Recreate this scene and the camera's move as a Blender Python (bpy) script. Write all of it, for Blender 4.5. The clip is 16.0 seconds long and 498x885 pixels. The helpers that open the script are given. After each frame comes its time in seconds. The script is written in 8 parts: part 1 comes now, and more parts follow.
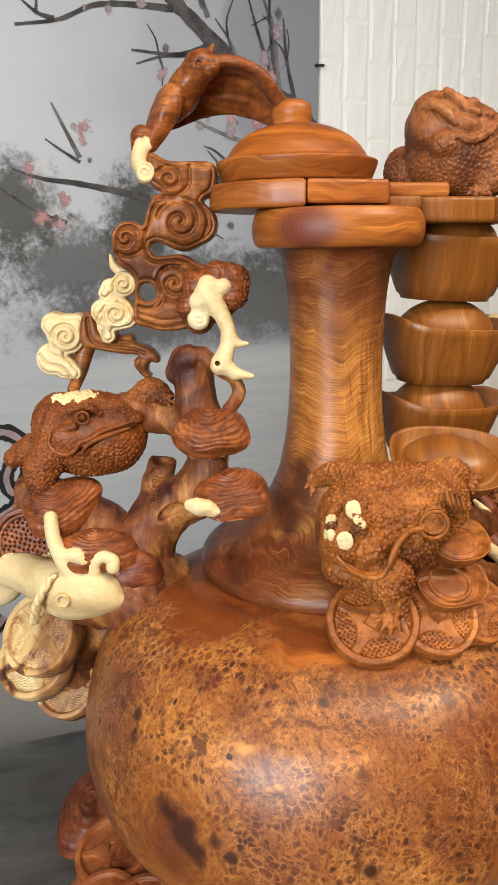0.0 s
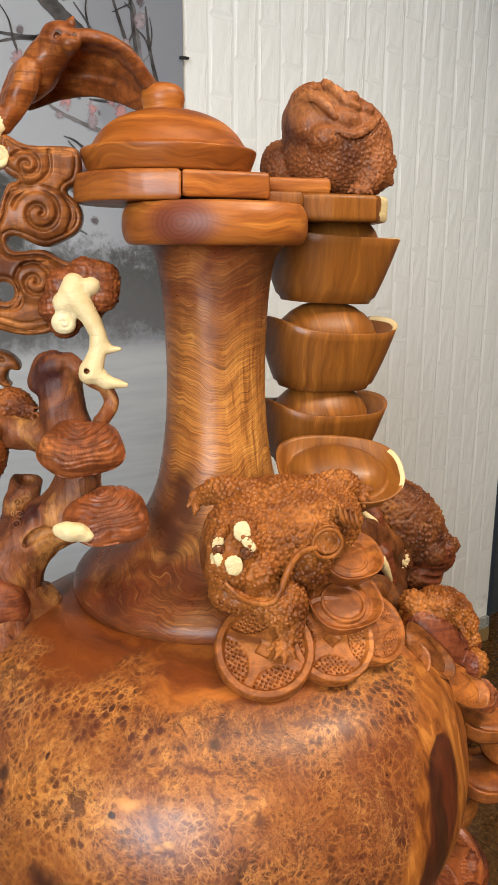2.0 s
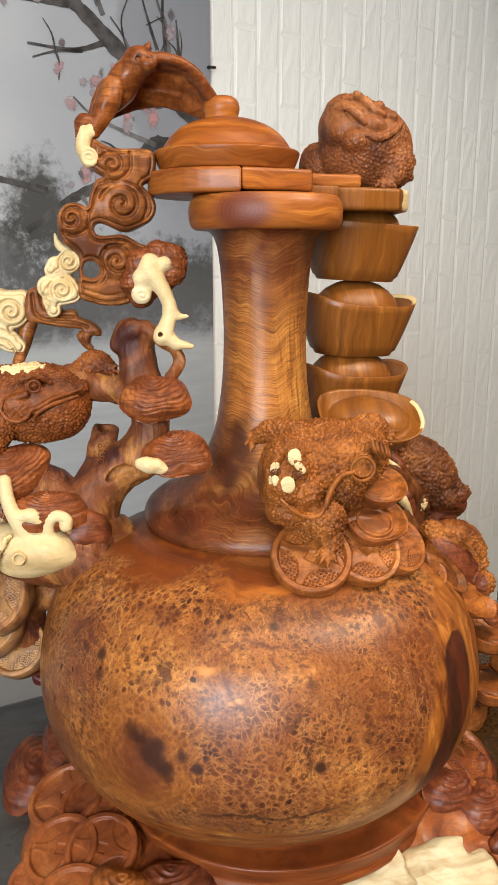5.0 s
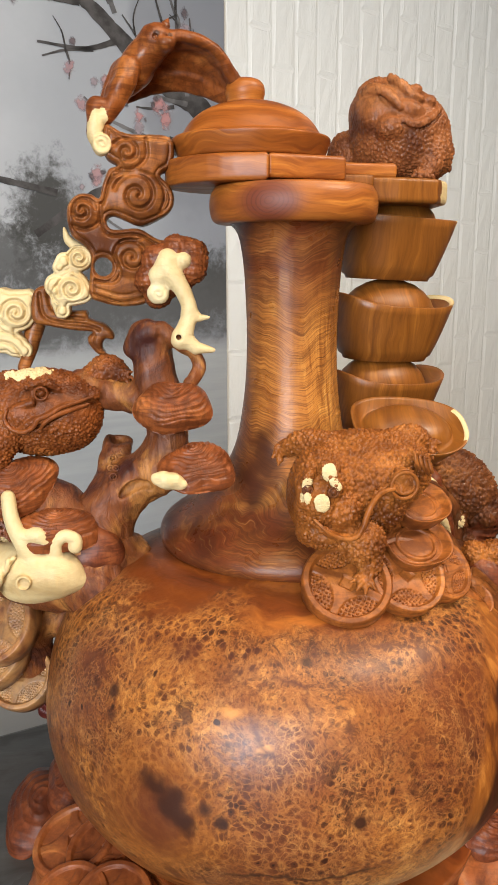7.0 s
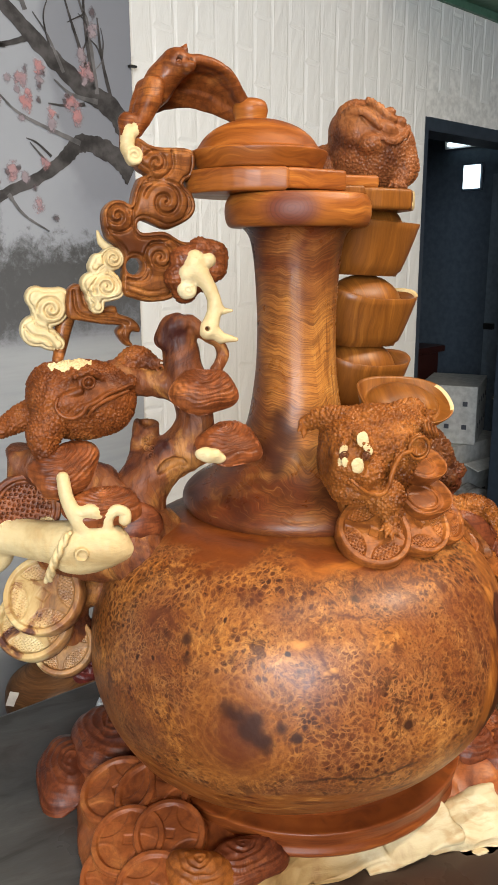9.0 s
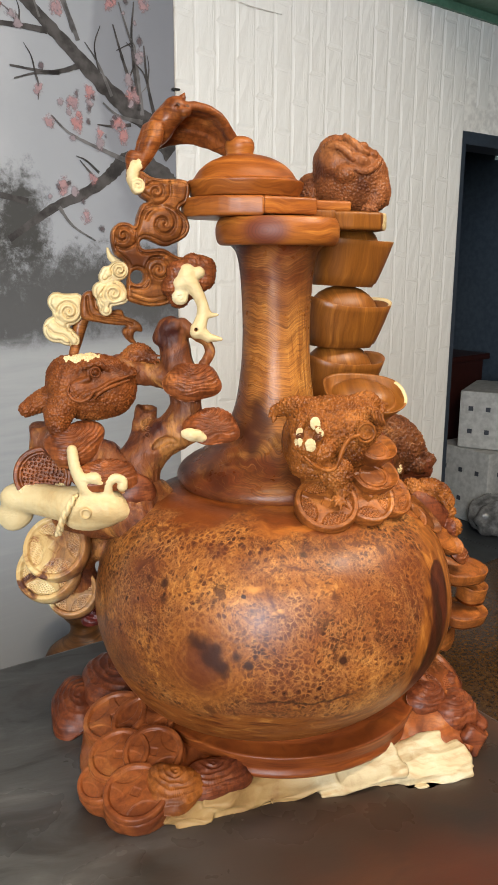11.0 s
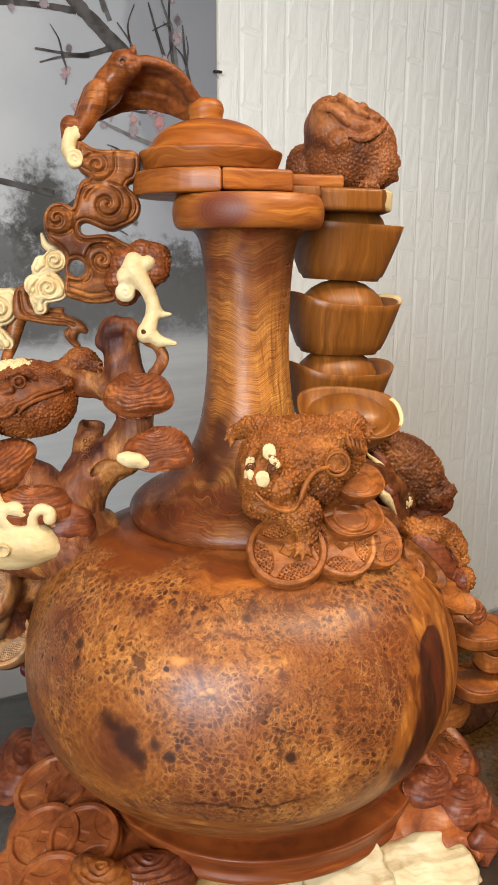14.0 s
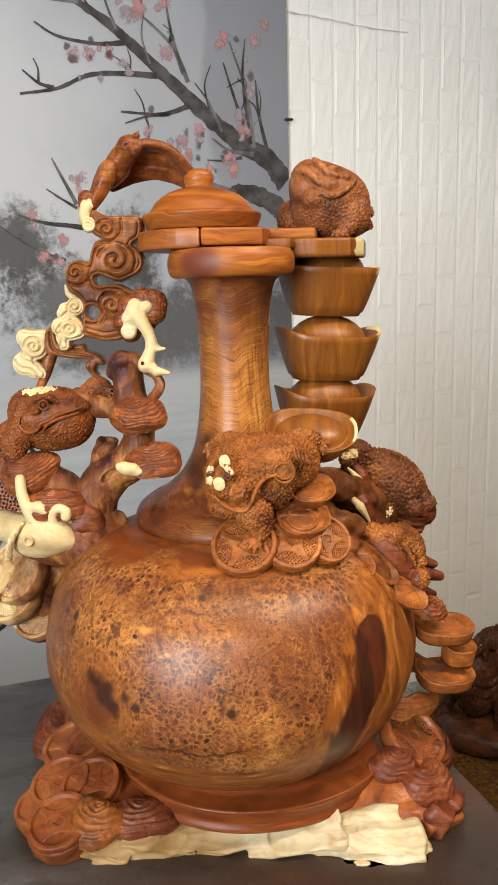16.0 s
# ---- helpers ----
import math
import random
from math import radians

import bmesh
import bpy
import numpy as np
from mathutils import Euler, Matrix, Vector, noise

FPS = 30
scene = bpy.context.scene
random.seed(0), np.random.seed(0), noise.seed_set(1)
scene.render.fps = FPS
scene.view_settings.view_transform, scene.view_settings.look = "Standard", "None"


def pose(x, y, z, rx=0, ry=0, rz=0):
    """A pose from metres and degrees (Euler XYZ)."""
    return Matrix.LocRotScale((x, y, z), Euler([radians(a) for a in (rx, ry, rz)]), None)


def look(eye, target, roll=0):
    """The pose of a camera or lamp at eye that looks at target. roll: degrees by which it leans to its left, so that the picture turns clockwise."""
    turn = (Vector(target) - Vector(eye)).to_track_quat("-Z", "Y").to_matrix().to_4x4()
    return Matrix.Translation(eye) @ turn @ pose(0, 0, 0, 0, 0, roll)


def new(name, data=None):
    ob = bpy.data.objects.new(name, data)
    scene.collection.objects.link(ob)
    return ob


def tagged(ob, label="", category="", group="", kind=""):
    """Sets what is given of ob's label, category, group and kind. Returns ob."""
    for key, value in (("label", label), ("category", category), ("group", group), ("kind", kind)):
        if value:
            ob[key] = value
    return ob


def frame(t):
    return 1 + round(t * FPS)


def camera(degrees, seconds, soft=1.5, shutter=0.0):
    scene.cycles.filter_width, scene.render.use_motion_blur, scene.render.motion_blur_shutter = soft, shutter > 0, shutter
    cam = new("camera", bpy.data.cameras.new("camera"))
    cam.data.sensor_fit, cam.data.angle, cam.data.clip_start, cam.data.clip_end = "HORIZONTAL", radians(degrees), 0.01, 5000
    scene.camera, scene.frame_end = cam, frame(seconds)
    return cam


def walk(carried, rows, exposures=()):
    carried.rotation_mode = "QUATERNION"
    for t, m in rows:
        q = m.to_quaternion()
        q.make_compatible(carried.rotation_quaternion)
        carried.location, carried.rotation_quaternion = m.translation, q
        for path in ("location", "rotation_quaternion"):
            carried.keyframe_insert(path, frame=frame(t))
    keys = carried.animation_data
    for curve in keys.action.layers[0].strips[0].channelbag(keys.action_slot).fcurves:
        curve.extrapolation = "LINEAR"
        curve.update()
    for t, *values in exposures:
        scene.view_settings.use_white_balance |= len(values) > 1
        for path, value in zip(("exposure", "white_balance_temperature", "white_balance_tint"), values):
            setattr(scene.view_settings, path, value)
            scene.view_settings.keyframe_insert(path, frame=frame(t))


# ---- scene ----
cam = camera(35.3, 16.0, soft=1.6)
METRES, EYE, TILT, LEAN, TURN = 1.45, 1.465, 0.0, 0.0, 0.0
ROWS = [
    (0.0, 0.0, 0.0, 0.0, -0.18, -13.67, 0.73),
    (0.5, -0.0083, 0.0277, -0.0059, -1.21, -14.42, 0.73),
    (1.0, -0.0128, 0.0428, -0.0019, -3.04, -14.4, 0.5),
    (1.5, -0.0115, 0.05, 0.0006, -6.66, -13.94, 0.16),
    (2.0, -0.0033, 0.0408, -0.0003, -9.75, -13.84, -0.23),
    (2.5, 0.0092, 0.0146, -0.0043, -10.77, -14.14, -0.64),
    (3.0, 0.0218, -0.0256, -0.0154, -9.54, -14.52, -0.59),
    (3.5, 0.0228, -0.0483, -0.0212, -7.98, -14.7, 0.04),
    (4.0, -0.017, -0.0598, -0.0122, -8.15, -14.07, 0.06),
    (6.5, -0.0529, -0.0206, -0.0209, -10.02, -13.28, 0.01),
    (7.0, -0.0493, -0.0048, -0.0228, -8.43, -12.95, 0.11),
    (7.5, -0.0734, 0.0009, -0.0223, -9.81, -12.9, 0.54),
    (8.0, -0.1239, -0.0012, -0.0114, -15.13, -13.19, 0.53),
    (8.5, -0.1771, -0.0228, -0.017, -19.1, -13.59, 0.36),
    (11.0, -0.1459, -0.1718, -0.0092, -14.36, -13.23, -0.22),
    (11.5, -0.1198, -0.2076, -0.0072, -12.8, -11.9, 0.06),
    (12.0, -0.1018, -0.2053, -0.0053, -12.14, -11.42, 0.48),
    (12.5, -0.0775, -0.1598, -0.0112, -12.19, -11.78, 0.17),
    (13.0, -0.0513, -0.091, -0.0188, -12.34, -12.71, -0.38),
    (13.5, -0.0405, -0.059, -0.0235, -10.97, -13.56, 0.04),
    (14.0, -0.0207, -0.0674, -0.0179, -7.73, -13.27, -0.02),
    (14.5, 0.0174, -0.0882, -0.0122, -3.94, -12.69, 0.08),
    (15.0, 0.0583, -0.1236, -0.0141, -0.82, -12.32, 0.87),
    (15.5, 0.0882, -0.1543, -0.0121, 0.79, -11.8, 1.35),
    (16.0, 0.0944, -0.1763, -0.0054, 1.6, -11.36, 1.6),
]
EXPOSURES = [(0.0, 0.0), (16.0, 0.0)]
walk(cam, [(t, pose(0, 0, EYE, TILT, LEAN, TURN) @ pose(METRES * x, METRES * y, METRES * z, 90 + pitch, roll, yaw)) for t, x, y, z, yaw, pitch, roll in ROWS], EXPOSURES)

# ---- levels and the two frames of the plan ----
FLOOR, TABLE, CEILING = -0.135, 0.785, 2.95
# the wall with the mural runs along WU; WN points from it into the room
WU = Vector((1, 0.46, 0)).normalized()
WN = Vector((WU.y, -WU.x, 0))
W0 = Vector((0, 2.19, 0))
W0 = W0 - WU * W0.dot(WU)
# the table is turned a little less
TU = Vector((0.941, 0.339, 0)).normalized()
TV = Vector((-TU.y, TU.x, 0))


def wall_pt(u, z, out=0.0):
    return W0 + WU * u + WN * out + Vector((0, 0, z))


# ---- world and lamps ----
world = bpy.data.worlds.new("world")
scene.world = world
world.use_nodes = True
wt = world.node_tree
sky = wt.nodes.new("ShaderNodeTexSky")
sky.sky_type, sky.sun_disc = "NISHITA", False
sky.sun_elevation, sky.sun_rotation = radians(50), radians(200)
wt.links.new(sky.outputs[0], wt.nodes["Background"].inputs[0])
wt.nodes["Background"].inputs[1].default_value = 0.12


def area_lamp(name, m, w, h, watts, colour):
    data = bpy.data.lights.new(name, "AREA")
    data.shape, data.size, data.size_y, data.energy, data.color = "RECTANGLE", w, h, watts, colour
    ob = new(name, data)
    ob.matrix_world = m
    return ob


def wall_frame(u, out, z):
    """A point by its run along the mural wall, its distance from it, and its height."""
    return W0 + WU * u + WN * out + Vector((0, 0, z))


# daylight through the window in the west wall, and the warm ceiling tubes
WEST_U, WIN_O0, WIN_O1, WIN_Z0, WIN_Z1 = -2.6, 2.9, 4.9, 1.05, 2.80
area_lamp("window_daylight", look(wall_frame(WEST_U + 0.03, (WIN_O0 + WIN_O1) / 2, (WIN_Z0 + WIN_Z1) / 2), wall_frame(0.2, 1.5, 1.1)), WIN_O1 - WIN_O0 - 0.1, WIN_Z1 - WIN_Z0 - 0.1, 230, (0.84, 0.92, 1.0))
TUBES = [(1.24, 2.46, 60), (-0.9, 4.3, 78), (0.0, 2.0, 20)]
for u, out, watts in TUBES:
    area_lamp("tube_light", Matrix.Translation(wall_frame(u, out, CEILING - 0.09)) @ Matrix.Rotation(math.atan2(WU.y, WU.x), 4, "Z"), 1.2, 0.30, watts, (1.0, 0.86, 0.68))


# ---- node helpers ----
class Nodes:
    """A short hand for building one node material."""

    def __init__(self, name, rough=0.5, metal=0.0, coat=0.0, spec=0.5):
        self.mat = bpy.data.materials.new(name)
        self.mat.use_nodes = True
        self.t = self.mat.node_tree
        self.b = self.t.nodes["Principled BSDF"]
        self.b.inputs["Roughness"].default_value = rough
        self.b.inputs["Metallic"].default_value = metal
        self.b.inputs["Coat Weight"].default_value = coat
        self.b.inputs["Coat Roughness"].default_value = 0.12
        self.b.inputs["Specular IOR Level"].default_value = spec
        self.co = self.t.nodes.new("ShaderNodeTexCoord").outputs["Object"]

    def put(self, sock, v):
        if hasattr(v, "links"):
            self.t.links.new(v, sock)
        else:
            sock.default_value = v

    def node(self, kind):
        return self.t.nodes.new(kind)

    def mapped(self, scale=(1, 1, 1), rot=(0, 0, 0), loc=(0, 0, 0), co=None):
        n = self.node("ShaderNodeMapping")
        self.put(n.inputs[0], co or self.co)
        n.inputs["Scale"].default_value, n.inputs["Rotation"].default_value, n.inputs["Location"].default_value = scale, rot, loc
        return n.outputs[0]

    def noise(self, scale, detail=4.0, rough=0.55, distort=0.0, co=None, colour=False):
        n = self.node("ShaderNodeTexNoise")
        self.put(n.inputs["Vector"], co or self.co)
        n.inputs["Scale"].default_value, n.inputs["Detail"].default_value = scale, detail
        n.inputs["Roughness"].default_value, n.inputs["Distortion"].default_value = rough, distort
        return n.outputs["Color" if colour else "Fac"]

    def voronoi(self, scale, feature="F1", co=None, rand=1.0, out="Distance"):
        n = self.node("ShaderNodeTexVoronoi")
        n.feature = feature
        self.put(n.inputs["Vector"], co or self.co)
        n.inputs["Scale"].default_value, n.inputs["Randomness"].default_value = scale, rand
        return n.outputs[out]

    def wave(self, scale, distort, detail=2.0, dscale=1.0, co=None, direction="Z", profile="SIN", rings=False):
        n = self.node("ShaderNodeTexWave")
        n.wave_profile = profile
        if rings:
            n.wave_type, n.rings_direction = "RINGS", direction
        else:
            n.bands_direction = direction
        self.put(n.inputs["Vector"], co or self.co)
        n.inputs["Scale"].default_value, n.inputs["Distortion"].default_value = scale, distort
        n.inputs["Detail"].default_value, n.inputs["Detail Scale"].default_value = detail, dscale
        return n.outputs["Fac"]

    def ramp(self, fac, stops, smooth=True):
        n = self.node("ShaderNodeValToRGB")
        if smooth:
            n.color_ramp.interpolation = "EASE"
        el = n.color_ramp.elements
        while len(el) < len(stops):
            el.new(0.5)
        for e, (p, c) in zip(el, stops):
            e.position, e.color = p, (*c, 1) if not isinstance(c, float) else (c, c, c, 1)
        self.put(n.inputs[0], fac)
        return n.outputs[0]

    def math(self, op, a, b=0.0, clamp=False):
        n = self.node("ShaderNodeMath")
        n.operation, n.use_clamp = op, clamp
        self.put(n.inputs[0], a)
        self.put(n.inputs[1], b)
        return n.outputs[0]

    def mix(self, fac, a, b, blend="MIX"):
        n = self.node("ShaderNodeMix")
        n.data_type, n.blend_type = "RGBA", blend
        self.put(n.inputs[0], fac)
        self.put(n.inputs[6], a if hasattr(a, "links") else (*a, 1))
        self.put(n.inputs[7], b if hasattr(b, "links") else (*b, 1))
        return n.outputs[2]

    def axis(self, name, co=None):
        n = self.node("ShaderNodeSeparateXYZ")
        self.put(n.inputs[0], co or self.co)
        return n.outputs[name]

    def away(self, p, co=None, scale=(1, 1, 1)):
        """The distance from the point p, in stretched metres."""
        n = self.node("ShaderNodeVectorMath")
        n.operation = "SUBTRACT"
        self.put(n.inputs[0], co or self.co)
        n.inputs[1].default_value = p
        m = self.node("ShaderNodeVectorMath")
        m.operation = "MULTIPLY"
        self.put(m.inputs[0], n.outputs[0])
        m.inputs[1].default_value = scale
        k = self.node("ShaderNodeVectorMath")
        k.operation = "LENGTH"
        self.put(k.inputs[0], m.outputs[0])
        return k.outputs["Value"]

    def warp(self, amount, scale, co=None):
        """Coordinates pushed about by noise."""
        c = self.noise(scale, 2.0, co=co, colour=True)
        s = self.node("ShaderNodeVectorMath")
        s.operation = "MULTIPLY_ADD"
        self.put(s.inputs[0], c)
        s.inputs[1].default_value = (amount, amount, amount)
        self.put(s.inputs[2], co or self.co)
        return s.outputs[0]

    def bump(self, height, dist, strength=1.0, normal=None):
        n = self.node("ShaderNodeBump")
        n.inputs["Distance"].default_value, n.inputs["Strength"].default_value = dist, strength
        self.put(n.inputs["Height"], height)
        if normal:
            self.put(n.inputs["Normal"], normal)
        return n.outputs[0]

    def done(self, colour, rough=None, normal=None):
        self.put(self.b.inputs["Base Color"], colour if hasattr(colour, "links") else (*colour, 1))
        if rough is not None:
            self.put(self.b.inputs["Roughness"], rough)
        if normal is not None:
            self.put(self.b.inputs["Normal"], normal)
        return self.mat


# ---- materials: wood ----
def burl_wood():
    """Oiled burl: netted eyes in two sizes, plain grain at shoulder, foot and flank, a dark heart streak and a dark knot."""
    n = Nodes("burl_wood", rough=0.30, coat=0.0, spec=0.33)
    w = n.warp(0.030, 13.0)
    w2 = n.warp(0.0024, 190.0, co=n.warp(0.007, 60.0, co=w))
    net_col = n.ramp(n.noise(24.0, 4.0, 0.6, co=w), [(0.35, (0.34, 0.130, 0.028)), (0.65, (0.55, 0.275, 0.088))])
    eye_col = n.ramp(n.noise(16.0, 3.0, 0.6, co=w), [(0.35, (0.034, 0.010, 0.006)), (0.65, (0.110, 0.031, 0.011))])
    # ground: clouds of honey and umber, broken by a fine fleck
    patch = n.math("ADD", n.math("MULTIPLY", n.noise(6.5, 4.0, 0.6, 0.6, co=w), 0.42), n.math("MULTIPLY", n.noise(58.0, 6.0, 0.75, 1.6, co=w), 0.58))
    col = n.ramp(patch, [(0.39, (0.048, 0.014, 0.006)), (0.465, (0.162, 0.052, 0.012)), (0.535, (0.300, 0.111, 0.024)), (0.625, (0.475, 0.217, 0.056))])
    col = n.mix(n.ramp(n.noise(5.5, 4.0, 0.6, 0.4, co=n.mapped(loc=(0.7, 0.2, 0.4))), [(0.44, 0.0), (0.57, 0.68)]), col, (0.125, 0.036, 0.015))
    fleck = n.noise(210.0, 5.0, 0.75, 1.5, co=w2)
    col = n.mix(n.ramp(fleck, [(0.50, 0.0), (0.64, 0.75)]), col, eye_col)
    col = n.mix(n.ramp(fleck, [(0.34, 0.28), (0.43, 0.0)]), col, net_col)

    def eyes(col, scale, where, amount, most=0.65, net=0.25):
        """Little round eyes: a dark disc with a lighter or a black middle, a broken tan seam between neighbours."""
        f = n.math("ADD", n.voronoi(scale, "F1", co=w2), n.math("MULTIPLY", n.math("SUBTRACT", n.noise(scale * 1.5, 3.0, 0.6), 0.5), 0.25))
        pick = n.node("ShaderNodeSeparateColor")
        n.put(pick.inputs[0], n.voronoi(scale, "F1", co=w2, out="Color"))
        some = n.math("MULTIPLY", where, n.ramp(pick.outputs[0], [(0.95 - most, 0.10), (1.15 - most, 1.0)]))
        disc = n.ramp(f, [(0.05, 0.45), (0.20, 1.0), (0.34, 0.80), (0.46, 0.0)])
        col = n.mix(n.math("MULTIPLY", n.math("MULTIPLY", disc, some), amount), col, eye_col)
        seam = n.ramp(n.math("ADD", n.voronoi(scale, "DISTANCE_TO_EDGE", co=w2), n.math("MULTIPLY", n.noise(scale * 0.9, 3.0, 0.65), 0.14)), [(0.065, 0.80), (0.160, 0.0)])
        col = n.mix(n.math("MULTIPLY", n.math("MULTIPLY", seam, some), amount * net), col, net_col)
        pit = n.math("MULTIPLY", n.ramp(f, [(0.09, 1.0), (0.18, 0.0)]), n.ramp(pick.outputs[1], [(0.55, 0.0), (0.62, 1.0)]))
        return n.mix(n.math("MULTIPLY", n.math("MULTIPLY", pit, some), 0.95), col, (0.022, 0.008, 0.005)), f

    field = n.ramp(n.noise(15.0, 4.0, 0.6, 0.5, co=w), [(0.34, 0.20), (0.52, 1.0)])
    col, _ = eyes(col, 300.0, field, 0.45)
    many = n.ramp(n.noise(9.0, 4.0, 0.65, 0.8, co=n.mapped(loc=(0.11, 0.42, 0.27), co=w)), [(0.40, 0.10), (0.54, 1.0)])
    col, _ = eyes(col, 185.0, many, 0.85, 0.80, 0.42)
    cluster = n.ramp(n.noise(12.0, 3.0, 0.6, 0.6, co=n.mapped(loc=(0.31, 0.12, 0.07), co=w)), [(0.45, 0.0), (0.53, 1.0)])
    col, f_big = eyes(col, 135.0, cluster, 0.95, 0.90, 0.42)
    # pale threads that wander between the eyes
    for scale, wide, gate in ((62.0, 0.016, 12.0), (120.0, 0.022, 21.0)):
        worm = n.ramp(n.math("ABSOLUTE", n.math("SUBTRACT", n.noise(scale, 3.0, 0.6, 2.4, co=w), 0.5)), [(0.0, 0.95), (wide, 0.55), (wide * 2.4, 0.0)])
        col = n.mix(n.math("MULTIPLY", worm, n.ramp(n.noise(gate, 2.0, co=w), [(0.42, 0.0), (0.60, 0.26)])), col, net_col)
    mott = n.ramp(n.noise(30.0, 5.0, 0.7, 1.0, co=w2), [(0.36, 0.75), (0.46, 0.0)])
    col = n.mix(mott, col, eye_col)
    pits = n.ramp(n.voronoi(36.0, "F1", co=w2), [(0.07, 1.0), (0.14, 0.0)])
    pits = n.math("MULTIPLY", pits, n.ramp(n.noise(9.0, 1.0), [(0.50, 0.0), (0.58, 1.0)]))
    col = n.mix(n.math("MULTIPLY", pits, 0.95), col, (0.028, 0.009, 0.005))
    # plain grain
    z, x, y = n.axis("Z", co=w), n.axis("X"), n.axis("Y")
    zz = n.axis("Z")
    g1 = n.noise(1.0, 5.0, 0.6, 0.5, co=n.mapped((7.0, 7.0, 95.0), co=w))
    g2 = n.noise(1.0, 4.0, 0.6, 0.3, co=n.mapped((22.0, 22.0, 300.0), co=w))
    plain_c = n.ramp(g1, [(0.32, (0.058, 0.013, 0.005)), (0.5, (0.150, 0.038, 0.008)), (0.66, (0.34, 0.112, 0.020))])
    plain_c = n.mix(n.ramp(g2, [(0.42, 0.0), (0.72, 0.45)]), plain_c, (0.13, 0.037, 0.010))
    h1 = n.noise(1.0, 5.0, 0.6, 0.4, co=n.mapped((80.0, 80.0, 9.0), co=w))
    flank = n.ramp(h1, [(0.34, (0.100, 0.028, 0.007)), (0.5, (0.230, 0.075, 0.014)), (0.68, (0.40, 0.158, 0.032))])
    up = n.ramp(n.math("ADD", zz, n.math("MULTIPLY", n.noise(12.0, 4.0, 0.6, 0.5), 0.075)), [(0.374, 0.0), (0.386, 1.0)])
    low = n.ramp(n.math("ADD", zz, n.math("MULTIPLY", n.noise(9.0, 4.0, 0.6, 0.5), 0.10)), [(0.185, 1.0), (0.205, 0.0)])
    lean = n.math("SUBTRACT", x, n.math("MULTIPLY", zz, 0.40))
    side = n.ramp(n.math("ADD", lean, n.math("MULTIPLY", n.noise(14.0, 4.0, 0.6), 0.05)), [(0.046, 0.0), (0.060, 1.0)])
    lowc = n.ramp(n.noise(1.0, 5.0, 0.62, 1.2, co=n.mapped((16.0, 16.0, 70.0), co=w)), [(0.30, (0.065, 0.015, 0.006)), (0.5, (0.210, 0.066, 0.013)), (0.7, (0.42, 0.180, 0.042))])
    col = n.mix(low, col, lowc)
    col = n.mix(side, col, flank)
    col = n.mix(up, col, plain_c)
    # the heart streak: a slanting tongue on the right flank, redder in its middle
    drop = n.math("MAXIMUM", n.math("SUBTRACT", 0.2, zz), 0.0)
    back = n.math("SUBTRACT", y, n.math("MULTIPLY", n.math("MULTIPLY", drop, drop), 2.6))
    turn = n.math("ADD", n.math("MULTIPLY", n.math("ARCTAN2", back, x), 2 / math.pi), 1.0)
    turn = n.math("ADD", turn, n.math("MULTIPLY", n.math("SUBTRACT", n.noise(16.0, 3.0), 0.5), 0.035))
    tall = n.math("MULTIPLY", zz, 2.5)
    lower = n.ramp(tall, [(0.278, 0.311), (0.471, 0.344), (0.569, 0.398), (0.680, 0.434), (0.708, 0.462), (0.724, 0.520)], False)
    upper = n.ramp(tall, [(0.250, 0.450), (0.450, 0.487), (0.545, 0.552), (0.640, 0.586), (0.690, 0.588), (0.712, 0.570), (0.724, 0.530)], False)
    streak = n.math("MULTIPLY", n.ramp(n.math("SUBTRACT", turn, lower), [(0.0, 0.0), (0.022, 1.0)]), n.ramp(n.math("SUBTRACT", upper, turn), [(0.0, 0.0), (0.020, 1.0)]))
    red = n.ramp(n.noise(1.0, 4.0, 0.6, co=n.mapped((38.0, 38.0, 5.0), co=w)), [(0.40, (0.016, 0.005, 0.004)), (0.68, (0.075, 0.017, 0.007))])
    col = n.mix(n.math("MULTIPLY", streak, 0.94), col, red)
    # knot in two lobes with ringed grain about it
    wk = n.warp(0.030, 36.0)
    ring = n.away((-0.125, -0.180, 0.225), co=wk, scale=(1.0, 0.7, 0.8))
    swirl = n.math("SINE", n.math("MULTIPLY", n.away((-0.125, -0.180, 0.232), co=n.warp(0.026, 24.0), scale=(1.0, 0.7, 0.8)), 800.0))
    col = n.mix(n.ramp(ring, [(0.030, 0.55), (0.066, 0.0)]), col, n.ramp(swirl, [(0.0, (0.20, 0.062, 0.013)), (1.0, (0.27, 0.094, 0.019))]))
    col = n.mix(n.ramp(ring, [(0.012, 0.8), (0.040, 0.0)]), col, (0.095, 0.024, 0.010))
    for p, r in (((-0.1405, -0.190, 0.2345), 0.016), ((-0.1260, -0.203, 0.2230), 0.017), ((-0.1180, -0.209, 0.2110), 0.011)):
        col = n.mix(n.ramp(n.away(tuple(v + 0.015 for v in p), co=wk), [(r * 0.5, 0.95), (r * 1.15, 0.0)]), col, (0.034, 0.011, 0.006))
    # bare pale flecks, a healed scar and two dark rosettes
    for p, r in (((-0.080, -0.202, 0.297), 0.010), ((-0.058, -0.221, 0.274), 0.006), ((-0.148, -0.17, 0.305), 0.004)):
        col = n.mix(n.ramp(n.away(tuple(v + 0.010 for v in p), co=n.warp(0.020, 60.0), scale=(0.8, 0.8, 1.6)), [(r * 0.6, 0.75), (r, 0.0)]), col, (0.56, 0.25, 0.062))
